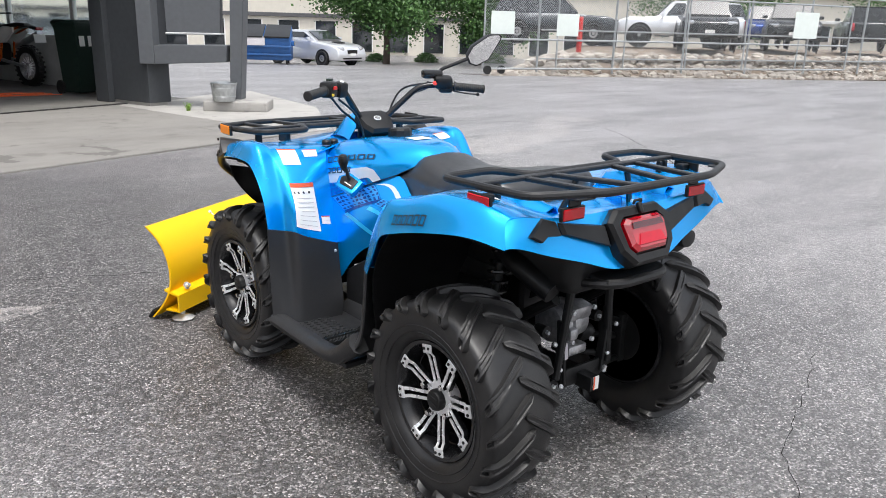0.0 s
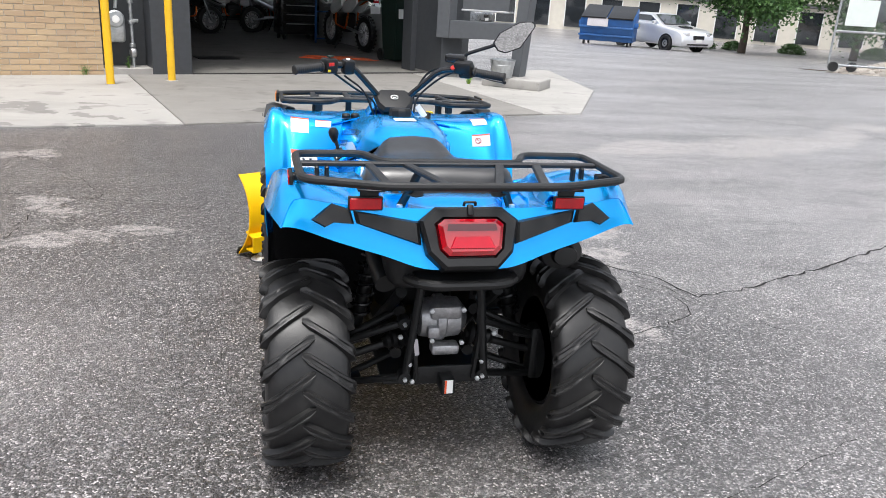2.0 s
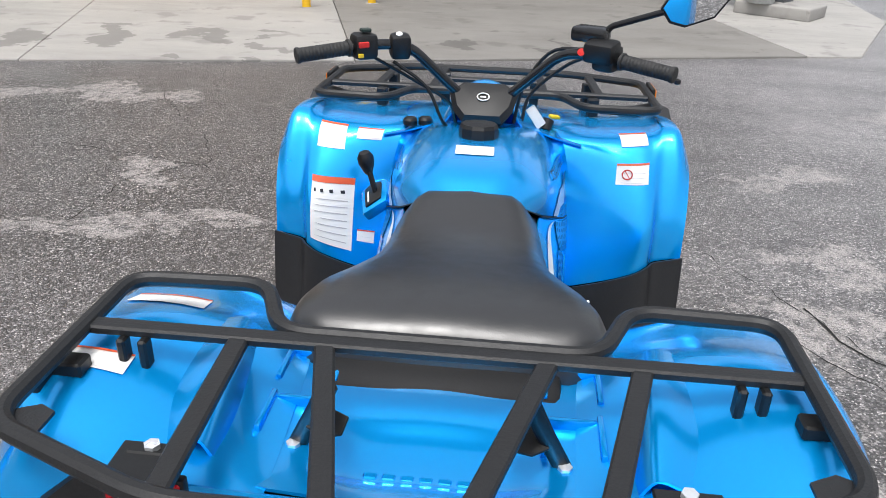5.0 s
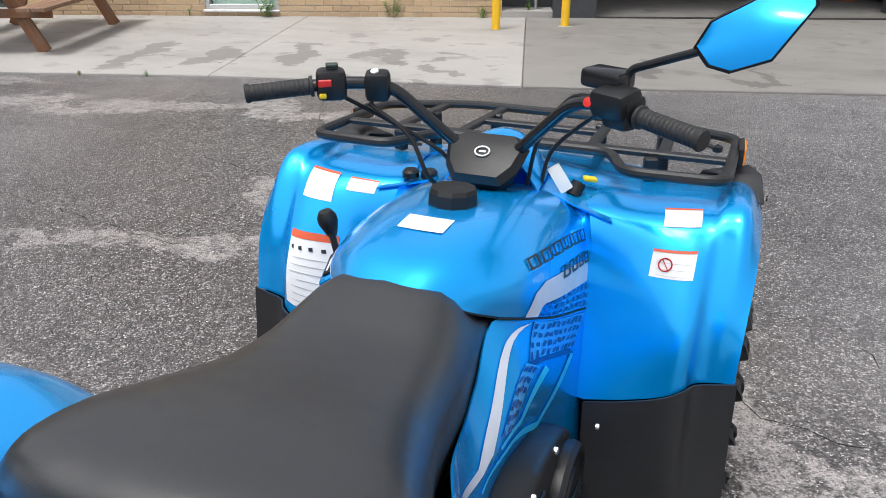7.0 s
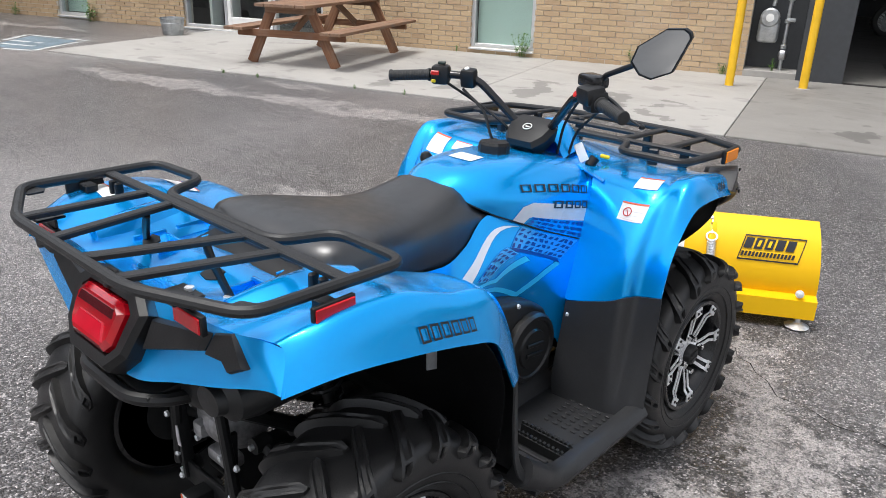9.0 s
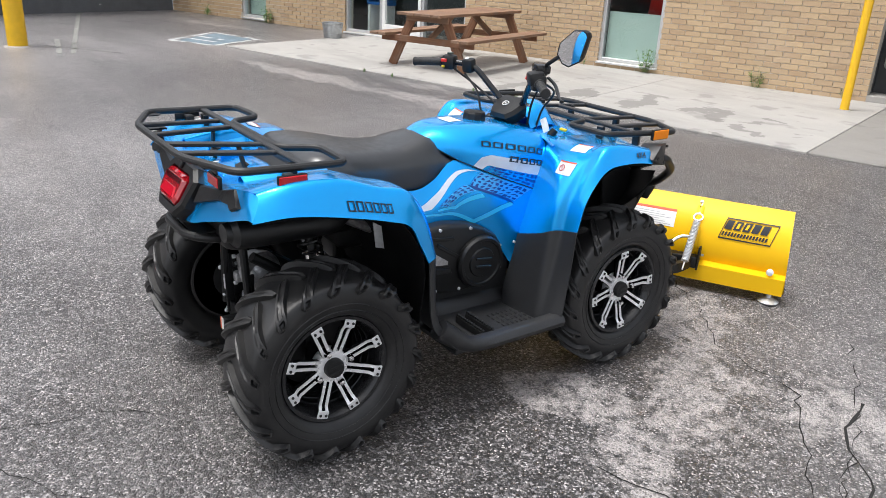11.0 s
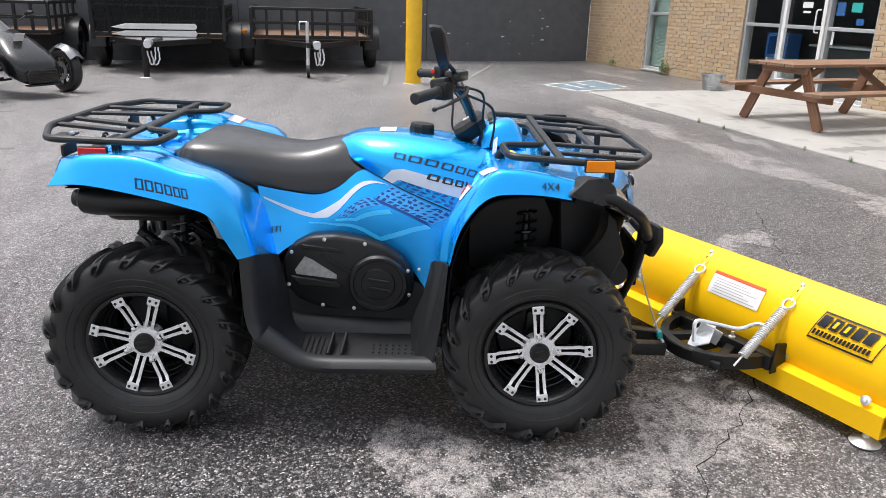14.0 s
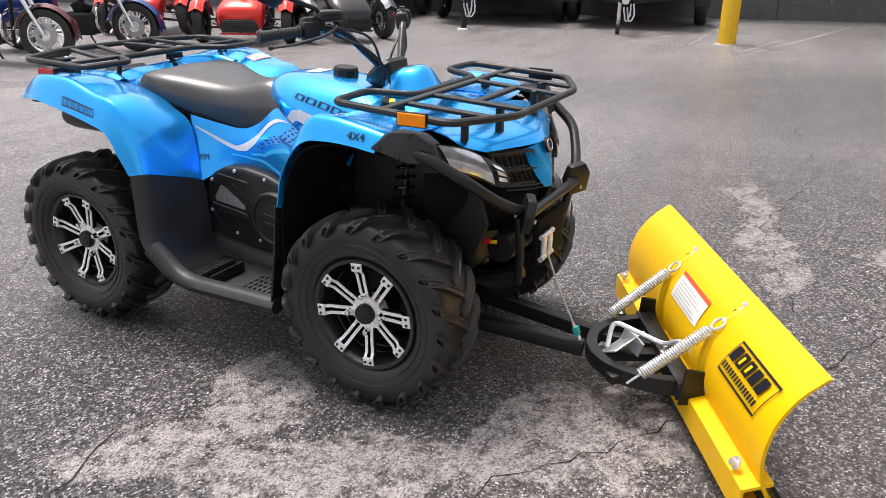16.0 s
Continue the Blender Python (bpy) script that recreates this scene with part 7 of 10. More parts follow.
for x in (-0.225, 0.215):
    # a shallow moulded rib, and the slot at its head where the spring's pin goes through
    bm = loft(B(), [[Vector((x + dx, p.y - 0.008 - d, p.z)) for dx, d in ((-0.02, 0.0), (-0.012, 0.01), (0.012, 0.01), (0.02, 0.0))] for p in [spline(vs, 0.22 + 0.68 * i / 12) for i in range(13)]])
    part("rib", bm, "plow_yellow", blade, sharp=60)
    p = spline(vs, 0.87)
    part("pin_slot", box(B(), 0.007, 0.006, 0.022, pose(x - 0.004, p.y - 0.013, p.z, -38), 0.002, 1), "crack", blade)
    part("pin_nut", lathe(B(), [(0.009, 0), (0.009, 0.012), (0, 0.014)], 6, pose(x - 0.004, p.y + 0.012, p.z + 0.02, -50)), "zinc", blade)
for x in (-0.6, 0.6):
    part("rib_bolt", lathe(B(), [(0.018, 0), (0.018, 0.006), (0.01, 0.008), (0.01, 0.02), (0, 0.022)], 14, pose(x, -0.085, 0.165, 70)), "zinc", blade)
    sk = part("skid_shoe", lathe(B(), [(0.0, 0.0), (0.045, 0.002), (0.052, 0.01), (0.04, 0.016), (0.018, 0.028), (0.012, 0.03), (0.012, 0.06), (0, 0.062)], 24, pose(x * 1.03, -0.07, 0.0)), "zinc", plow, "zinc-plated mushroom skid shoe")
# decals: the maker's badge as plain shapes, a warning sticker
def on_blade(x, s, lift=0.003):
    a, b = spline(vs, s - 0.01), spline(vs, s + 0.01)
    d = (b - a).normalized()
    n = Vector((0, -d.z, d.y))
    p = spline(vs, s) + n * (0.011 + lift)
    return Matrix(((-1, d.x, n.x, x), (0, d.y, n.y, p.y), (0, d.z, n.z, p.z), (0, 0, 0, 1)))


def blade_patch(bm, x0, x1, s0, s1, lift, k=6):
    g = []
    for j in range(k + 1):
        s = s0 + (s1 - s0) * j / k
        m = on_blade(0, s, lift)
        g.append([bm.verts.new(m.translation + Vector((x, 0, 0))) for x in (x0, x1)])
    for a, b in zip(g, g[1:]):
        bm.faces.new((a[0], a[1], b[1], b[0]))
    return bm


def blade_quad(bm, corners, lift, k=4):
    """A patch with leaning sides: corners (x, s) as lower left, lower right, upper right, upper left."""
    (xa, sa), (xb, sb), (xc, sc), (xd, sd_) = corners
    g = []
    for j in range(k + 1):
        t = j / k
        row = []
        for x, q in ((xa + (xd - xa) * t, sa + (sd_ - sa) * t), (xb + (xc - xb) * t, sb + (sc - sb) * t)):
            row.append(bm.verts.new(on_blade(0, q, lift).translation + Vector((x, 0, 0))))
        g.append(row)
    for a_, b_ in zip(g, g[1:]):
        bm.faces.new((a_[0], a_[1], b_[1], b_[0]))
    return bm


LEAN_X = 0.03  # the badge leans as it rises
bm = B()
for x0, x1, s0, s1 in ((0.325, 0.575, 0.60, 0.612), (0.325, 0.575, 0.788, 0.80)):
    blade_quad(bm, ((x0 + LEAN_X * (s0 - 0.6) * 5, s0), (x1 + LEAN_X * (s0 - 0.6) * 5, s0), (x1 + LEAN_X * (s1 - 0.6) * 5, s1), (x0 + LEAN_X * (s1 - 0.6) * 5, s1)), 0.003)
for x0 in (0.325, 0.571):
    blade_quad(bm, ((x0, 0.6), (x0 + 0.004, 0.6), (x0 + 0.004 + LEAN_X, 0.8), (x0 + LEAN_X, 0.8)), 0.003)
bd = part("maker_badge", bm, "ink", blade, "black framed maker's badge drawn as bars")
for i in range(5):
    x0 = 0.346 + i * 0.043
    bm = blade_quad(B(), ((x0, 0.69), (x0 + 0.034, 0.69), (x0 + 0.034 + 0.014, 0.775), (x0 + 0.014, 0.775)), 0.004)
    part("badge_bar", bm, "ink", bd)
    if i in (1, 2):
        part("badge_gap", blade_quad(B(), ((x0 + 0.0135, 0.708), (x0 + 0.0255, 0.708), (x0 + 0.0345, 0.757), (x0 + 0.0225, 0.757)), 0.0055), "plow_yellow", bd)
for i in range(15):
    x0 = 0.338 + i * 0.0148
    part("badge_bar", blade_quad(B(), ((x0, 0.63), (x0 + 0.0095, 0.63), (x0 + 0.0155, 0.667), (x0 + 0.006, 0.667)), 0.004, 1), "ink", bd)
ws = part("warning_sticker", blade_patch(B(), -0.146, 0.102, 0.62, 0.79, 0.002), "label", blade, "white warning sticker with orange band")
part("sticker_band", blade_patch(B(), -0.146, 0.102, 0.765, 0.79, 0.0035), "label_orange", ws)
bm = B()
for i in range(6):
    blade_patch(bm, -0.126, 0.082 - (i % 3) * 0.03, 0.635 + i * 0.02, 0.641 + i * 0.02, 0.0035, 1)
part("sticker_print", bm, "label_ink", ws)
# turntable, push tubes and springs
to_plow = plow.matrix_basis.inverted()


def P(x, y, z):
    return to_plow @ Vector((x, y, z))


bm = B()
arc = [Vector((0.23 * math.cos(a), -0.06 + -0.27 * math.sin(a), 0)) for a in [math.pi * i / 20 for i in range(21)]]
ring_in = [p * 0.86 + Vector((0, -0.012, 0)) for p in arc]
out = [(p.x, p.y) for p in arc] + [(p.x, p.y) for p in ring_in[::-1]]
prism(bm, out, 0.05, pose(0, 0, 0.13), 0.004, 1)
box(bm, 0.5, 0.06, 0.06, pose(0, -0.075, 0.155), 0.006)
box(bm, 0.05, 0.24, 0.03, pose(0, -0.19, 0.145), 0.005)
box(bm, 0.04, 0.26, 0.03, pose(0.1, -0.17, 0.145, 0, 0, 24), 0.005)
box(bm, 0.04, 0.26, 0.03, pose(-0.1, -0.17, 0.145, 0, 0, -24), 0.005)
bmesh.ops.translate(bm, verts=bm.verts, vec=(0.0, -0.03, 0))
table = part("turntable", bm, "black_metal", plow, "black steel turntable behind the blade")
for x in (0.25, -0.25):
    part("pivot_plate", prism(B(), [(-0.06, -0.05), (0.02, -0.05), (0.03, 0.06), (-0.05, 0.075)], 0.01, Matrix(((0, 0, 1, x), (1, 0, 0, -0.07), (0, 1, 0, 0.165), (0, 0, 0, 1))), 0.003, 1), "black_metal", table)
    part("pivot_bolt", lathe(B(), [(0.012, 0), (0.012, 0.012), (0, 0.014)], 6, pose(x + (0.012 if x > 0 else -0.012), -0.05, 0.18, 0, 90 if x > 0 else -90, 0)), "zinc", table)
for s in (1, -1):
    a, b = P(0.17 * s, 0.72, 0.21), P(-0.01 + 0.06 * s, 1.86, 0.135)
    m, d = along(a, b)
    part("push_tube", box(B(), 0.045, 0.05, d, m @ pose(0, 0, d / 2), 0.005), "black_metal", plow)
for x in (-0.22, 0.22):
    lo, hi = Vector((x * 0.93, -0.275, 0.16)), Vector((x - 0.004, 0.05, 0.43))
    d = (hi - lo)
    sp = part("return_spring", coil(B(), lo + d * 0.12, lo + d * 0.70, 0.0165, 0.0034, 30, 6, 10), "zinc", plow, "zinc-plated return spring")
    part("spring_hook", rod(B(), lo + d * 0.80, hi, 0.0045, 8), "zinc", sp)
    part("spring_hook", rod(B(), lo, lo + d * 0.12, 0.004, 8), "zinc", sp)
    bm = B()
    ringc = lo + d * 0.765
    sd = d.normalized().cross(Vector((1, 0, 0))).normalized()
    tube(bm, [ringc + d.normalized() * 0.022 * math.cos(a) + Vector((1, 0, 0)) * 0.022 * math.sin(a) for a in [2 * math.pi * i / 16 for i in range(16)]], 0.0045, 6, True)
    part("spring_eye", bm, "zinc", sp)
bm = tube(B(), rounded([Vector(p) for p in ((0.03, -0.30, 0.19), (0.0, -0.28, 0.27), (0.11, -0.14, 0.24), (0.15, -0.11, 0.28), (0.22, -0.10, 0.28))], 0.03), 0.008, 8)
box(bm, 0.1, 0.13, 0.006, pose(0.02, -0.25, 0.20, 20, -30, 20), 0.002, 1)
box(bm, 0.09, 0.008, 0.06, pose(0.03, -0.22, 0.21, 0, 20, 30), 0.002, 1)
part("angle_latch", bm, "zinc", plow, "zinc-plated angle latch handle")
part("latch_pin", lathe(B(), [(0.014, 0), (0.014, 0.01), (0.007, 0.012), (0.007, 0.03), (0, 0.031)], 6, pose(0.06, -0.12, 0.18)), "zinc", plow)
winch_rope = tagged(part("winch_rope", tube(B(), [(0.088, 1.715, 0.487), (0.075, 1.76, 0.36), (0.058, 1.825, 0.21)], 0.0035, 6), "rope"), "pale grey winch rope hooked to the plow frame", "rope")
bm = B()
box(bm, 0.022, 0.022, 0.035, pose(0.056, 1.832, 0.196, 15, 10), 0.006)
part("hook_strap", bm, "teal", winch_rope, "teal hook strap")
part("rope_end", tube(B(), [(0.06, 1.82, 0.22), (0.055, 1.84, 0.18), (0.062, 1.85, 0.165)], 0.006, 8), "zinc", winch_rope)

# ---- things in front of the building ----
for x, y in ((-2.45, 8.46), (-1.76, 9.0)):
    b = thing("bollard", "slim yellow steel bollard set in the concrete", "bollard", pose(x, y, 0.02), "bollards beside the meter")
    part("pipe", lathe(B(), [(0.052, 0.0), (0.05, 0.02), (0.05, 1.35), (0.045, 1.385), (0.025, 1.4), (0.0, 1.403)], 20), "yellow_post", b)
    part("footing", lathe(B(), [(0.085, 0.0), (0.075, 0.006), (0.05, 0.008)], 20), "concrete", b)
post = thing("bollard", "thick yellow steel post in the parking bay", "bollard", pose(-10.62, 0.55, 0))
part("pipe", lathe(B(), [(0.135, 0.0), (0.135, 2.6), (0.12, 2.65), (0.0, 2.68)], 28), "yellow_post", post)
part("footing", lathe(B(), [(0.19, 0.0), (0.17, 0.01), (0.135, 0.012)], 28), "concrete", post)


def bucket(m, label, mat="galvanised"):
    b = thing("bucket", label, "bucket", m)
    part("shell", lathe(B(), [(0.0, 0.0), (0.155, 0.0), (0.16, 0.01), (0.19, 0.25), (0.2, 0.255), (0.2, 0.27), (0.185, 0.27), (0.15, 0.02), (0.0, 0.015)], 28), mat, b)
    for z, r in ((0.07, 0.168), (0.19, 0.184)):
        part("rolled_rib", tube(B(), [(r * math.cos(a), r * math.sin(a), z) for a in [2 * math.pi * i / 28 for i in range(28)]], 0.005, 6, True), mat, b)
    for s in (-1, 1):
        part("ear", box(B(), 0.012, 0.05, 0.05, pose(0.2 * s, 0, 0.235), 0.004, 1), mat, b)
    return b


bucket(pose(-10.75, 5.75, 0.02, 0, 0, 30), "galvanised bucket on the concrete beside the entrance")


def plank(name, length, width, thick, m, parent, mat="wood"):
    """One board with its grain along local x."""
    return part(name, box(B(), length, width, thick, Matrix(), 0.004, 1), mat, parent, m=m)


def picnic_table(m):
    t = thing("picnic_table", "weathered brown wooden picnic table with attached benches", "picnic table", m)
    for i in range(5):
        plank("top_board", 2.36, 0.138, 0.038, pose(0, (i - 2) * 0.145, 0.745, 0, 0, random.Random(i).uniform(-0.15, 0.15)), t)
    for s in (-1, 1):
        for i in range(2):
            plank("bench_board", 2.36, 0.138, 0.038, pose(0, s * (0.62 + i * 0.145), 0.445), t)
        for e in (-1, 1):
            a, b = Vector((e * 0.90, s * 0.62, 0.0)), Vector((e * 0.90, s * 0.26, 0.73))
            mm, d = along(a, b)
            bm = box(B(), d, 0.13, 0.04, Matrix(), 0.004, 1)
            part("leg", bm, "wood_red", t, m=Matrix.Translation((a + b) / 2) @ pose(0, 0, 0, 0, 0, 90) @ pose(0, 0, 0, 0, -math.degrees(math.atan2(0.73, -s * 0.36)), 0) @ pose(0, 0, 0, 90, 0, 0))
        a, b = Vector((0.86 * s, 0, 0.40)), Vector((0.3 * s, 0, 0.70))
        part("brace", box(B(), (b - a).length, 0.04, 0.085, Matrix(), 0.004, 1), "wood", t, m=Matrix.Translation((a + b) / 2) @ pose(0, 0, 0, 0, math.degrees(math.atan2(0.30, 0.56)) * s, 0))
        plank("cross_beam", 1.56, 0.04, 0.09, pose(0.94 * s, 0, 0.385, 0, 0, 90), t, "wood_red")
        plank("top_cleat", 0.7, 0.04, 0.09, pose(0.94 * s, 0, 0.685, 0, 0, 90), t)
    return t


picnic_table(pose(-7.2, 6.1, 0.022, 0, 0, 112))


def gas_meter(m):
    g = thing("gas_meter", "grey gas meter with galvanised pipework in the recess", "gas meter", m)
    bm = box(B(), 0.26, 0.16, 0.32, pose(-0.1, 0, 0.5), 0.05, 3)
    part("meter_body", bm, "galvanised", g)
    part("meter_drum", lathe(B(), [(0.12, 0), (0.12, 0.03), (0.1, 0.05), (0.0, 0.055)], 28, pose(-0.1, -0.06, 0.66, 90)), "galvanised", g)
    part("dial", lathe(B(), [(0.05, 0), (0.05, 0.01), (0, 0.012)], 20, pose(-0.1, -0.112, 0.66, 90)), "label", g)
    part("riser_pipe", tube(B(), [(0.12, 0, 0.0), (0.12, 0, 0.95)], 0.024, 12), "galvanised", g)
    part("upper_pipe", tube(B(), rounded([(0.2, 0, 0.98), (0.1, 0, 0.98), (-0.06, 0, 0.98), (-0.08, 0, 0.8)], 0.06), 0.026, 12), "galvanised", g)
    for z in (0.16, 0.3, 0.62, 0.9):
        part("pipe_union", lathe(B(), [(0.03, -0.03), (0.042, -0.02), (0.042, 0.02), (0.03, 0.03)], 8, pose(0.12, 0, z)), "galvanised", g)
    part("regulator", lathe(B(), [(0.03, -0.05), (0.07, -0.03), (0.075, 0.0), (0.07, 0.03), (0.03, 0.05)], 20, pose(0.12, 0, 0.2, 0, 90)), "cast", g)
    part("valve", box(B(), 0.1, 0.05, 0.05, pose(0.16, -0.02, 0.64), 0.01), "galvanised", g)
    return g


gas_meter(S @ pose(15.32, 0.22, 0.1))


def weed(m, n, size, seed, mat="weed", label="green weed growing at the wall foot"):
    rnd = random.Random(seed)
    w = thing("weed", label, "weed", m)
    bm, st = B(), B()
    for i in range(n):
        a, r, h = rnd.uniform(0, 6.28), rnd.uniform(0.0, size * 0.5), rnd.uniform(0.35, 1.0) * size
        base, tip = Vector((r * math.cos(a) * 0.4, r * math.sin(a) * 0.4, 0)), Vector((r * math.cos(a), r * math.sin(a), h))
        tube(st, [base, base.lerp(tip, 0.5) + Vector((0, 0, h * 0.08)), tip], 0.0018, 4)
        for k in range(4):
            p = base.lerp(tip, 0.35 + 0.2 * k)
            b = rnd.uniform(0, 6.28)
            d = Vector((math.cos(b), math.sin(b), rnd.uniform(0.0, 0.7))) * size * 0.16
            s = Vector((-d.y, d.x, 0)) * 0.3
            vs = [bm.verts.new(v) for v in (p, p + d * 0.5 + s, p + d, p + d * 0.5 - s)]
            bm.faces.new(vs)
    part("stem", st, mat, w)
    tagged(part("leaves", bm, mat, w), kind="stuff")
    return w


weed(S @ pose(11.95, -0.09, 0.03), 22, 0.34, 1)
weed(S @ pose(3.42, -0.09, 0.0), 22, 0.36, 2)
weed(S @ pose(13.6, -0.06, 0.02), 12, 0.3, 3)
weed(S @ pose(1.4, -0.1, 0.0), 16, 0.26, 4)
weed(S @ pose(14.75, -0.05, 0.02), 14, 0.16, 5)
weed(S @ pose(10.9, -0.05, 0.02), 8, 0.12, 7)
weed(S @ pose(15.35, 0.1, 0.1), 14, 0.16, 8)
for wx, wy, wn, ws, seed in ((-4.56, 5.0, 12, 0.07, 31), (-6.44, 4.43, 16, 0.06, 32), (-6.95, 4.29, 16, 0.06, 33), (-5.17, 4.83, 9, 0.05, 34)):
    weed(pose(wx, wy, 0.0), wn, ws, seed, label="small green weed in the joint before the concrete")

# ---- the charcoal sign frame at the far side of the bay, on its concrete block ----
sign = thing("sign_stand", "charcoal painted steel sign stand with a slanted leg", "sign")
a, b = Vector((2.42, 10.62, 0)), Vector((3.42, 9.72, 0))
ud = (b - a).normalized()
ang = math.degrees(math.atan2(ud.y, ud.x))
G = Matrix.Translation(a) @ pose(0, 0, 0, 0, 0, ang) @ pose(0, 0, 0, 90, 0, 0)  # x along the frame, y up
L = (b - a).length


def frame_bar(name, outline, depth, mat="charcoal_light", off=0.0):
    return part(name, prism(B(), outline, depth, G @ pose(0, 0, -depth / 2 + off), 0.008, 1), mat, sign)


frame_bar("upright", [(-0.10, 0.66), (0.13, 0.66), (0.13, 3.0), (-0.10, 3.0)], 0.36)
frame_bar("lower_beam", [(0.13, 0.66), (L - 0.12, 0.72), (L - 0.1, 0.97), (0.13, 0.94)], 0.32)
frame_bar("slanted_leg", [(L - 0.10, 0.14), (L + 0.07, 0.14), (L + 0.26, 3.0), (L + 0.02, 3.0)], 0.26)
frame_bar("upper_beam", [(0.13, 2.6), (L + 0.0, 2.6), (L + 0.02, 2.9), (0.13, 2.9)], 0.3)
frame_bar("sign_panel", [(0.3, 1.12), (L - 0.22, 1.13), (L - 0.16, 2.5), (0.28, 2.5)], 0.12)
frame_bar("panel_edge", [(0.285, 1.10), (L - 0.205, 1.11), (L - 0.2, 1.14), (0.285, 1.13)], 0.15, "aluminium")
block = thing("concrete_block", "rough concrete base block under the sign leg", "concrete block", pose(3.36, 9.6, 0.0, 0, 0, ang + 6))
part("block_body", box(B(), 0.95, 0.62, 0.16, pose(0, 0, 0.09), 0.025, 3), "concrete", block)
bucket(pose(3.08, 9.5, 0.17, 0, 0, 10) @ Matrix.Diagonal((1, 1, 1, 1)), "galvanised bucket standing on the concrete block")
weed(pose(2.62, 9.75, 0.02), 46, 0.13, 21, "moss", "bright green grass clump on the concrete")

# ---- painted lines and the faded access symbol ----
def stripe(name, p0, p1, w, mat, label):
    a, b = Vector((*p0, 0)), Vector((*p1, 0))
    d = b - a
    rnd = random.Random(int(abs(p0[0] * 100)))
    ang = math.degrees(math.atan2(d.y, d.x))
    bm = B()
    k = max(2, int(d.length / 0.12))
    base = Matrix.Translation((*p0, 0.004)) @ pose(0, 0, 0, 0, 0, ang)
    rows = []
    for i in range(k + 1):
        x = d.length * i / k
        rows.append([bm.verts.new(base @ Vector((x, w / 2 * rnd.uniform(0.6, 1.1), 0))), bm.verts.new(base @ Vector((x, -w / 2 * rnd.uniform(0.6, 1.1), 0)))])
    for i in range(k):
        if rnd.random() > 0.14:
            bm.faces.new((*rows[i], rows[i + 1][1], rows[i + 1][0]))
    return tagged(part(name, bm, mat), label, "road marking", kind="structure")


for p0, p1, w in (((-12.05, 3.95), (-10.85, 4.35), 0.1), ((-10.85, 4.35), (-10.15, 3.3), 0.1), ((-10.15, 3.3), (-11.0, 2.85), 0.1), ((-11.0, 2.85), (-12.05, 3.95), 0.1), ((-11.5, 3.5), (-10.75, 3.75), 0.12), ((-11.2, 3.25), (-10.6, 3.5), 0.1)):
    stripe("road_marking", p0, p1, w, "bay_paint", "faded white paint lines of the access bay")
bm = prism(B(), [(-11.9, 3.92), (-10.9, 4.25), (-10.25, 3.35), (-10.98, 2.98)], 0.002, pose(0, 0, 0.0005))
tagged(part("road_marking_field", bm, "blue_line"), "faded blue access bay field", "road marking", kind="structure")
for p0, p1 in (((-16.4, 2.5), (-9.6, 1.1)), ((-15.9, -0.1), (-10.0, 0.1)), ((-10.6, 0.9), (-9.5, 1.75)), ((-13.8, -0.4), (-10.3, -0.75)), ((-11.4, 1.2), (-9.4, 0.9)), ((-6.4, -4.0), (-3.0, -8.8)), ((-4.2, -2.9), (1.5, -12.5))):
    stripe("road_marking", p0, p1, 0.085, "line_paint", "worn white parking line")

# ---- wheels and bodies for the parked machines ----
def road_wheel(name, r, w, m, parent, spokes=10, rim="black_gloss", spoke="silver", tread="tyre"):
    """A tyre with a spoked rim; its axle is local x. The tyre is the part, the rest hangs on it."""
    turn = pose(0, 0, 0, 0, 90, 0)
    h = w / 2
    bm = lathe(B(), [(r * 0.66, -h * 0.8), (r * 0.8, -h), (r * 0.93, -h * 0.85), (r, -h * 0.3), (r, h * 0.3), (r * 0.93, h * 0.85), (r * 0.8, h), (r * 0.66, h * 0.8)], 36, turn, True)
    ty = part(name, bm, tread, parent, m=m)
    part("rim", lathe(B(), [(r * 0.66, -h * 0.8), (r * 0.68, h * 0.8), (r * 0.62, h * 0.8), (r * 0.58, 0.0), (r * 0.62, -h * 0.8)], 36, turn, True), rim, ty)
    bm = lathe(B(), [(r * 0.16, -h * 0.7), (r * 0.18, 0), (r * 0.16, h * 0.7), (0, h * 0.72)], 16, turn)
    for i in range(spokes):
        a = 2 * math.pi * i / spokes
        for s in (-1, 1):
            rod(bm, (s * h * 0.35, r * 0.14 * math.cos(a), r * 0.14 * math.sin(a)), (s * h * 0.15, r * 0.62 * math.cos(a + 0.08 * s), r * 0.62 * math.sin(a + 0.08 * s)), r * 0.03, 5)
    part("spokes", bm, spoke, ty)
    part("disc", lathe(B(), [(r * 0.22, 0), (r * 0.42, 0.002), (r * 0.42, 0.006), (r * 0.22, 0.008)], 28, pose(h * 0.75, 0, 0) @ turn, True), "cast", ty)
    return ty


def blob(bm, rings):
    """A closed loft through (y, z, half width, half height, squareness) stations along y."""
    out = []
    for y, z, w, h, k in rings:
        ring = []
        for i in range(20):
            a = 2 * math.pi * i / 20
            c, s = math.cos(a), math.sin(a)
            ring.append(Vector((w * math.copysign(abs(c) ** k, c), y, z + h * math.copysign(abs(s) ** k, s))))
        out.append(ring)
    return loft(bm, out)


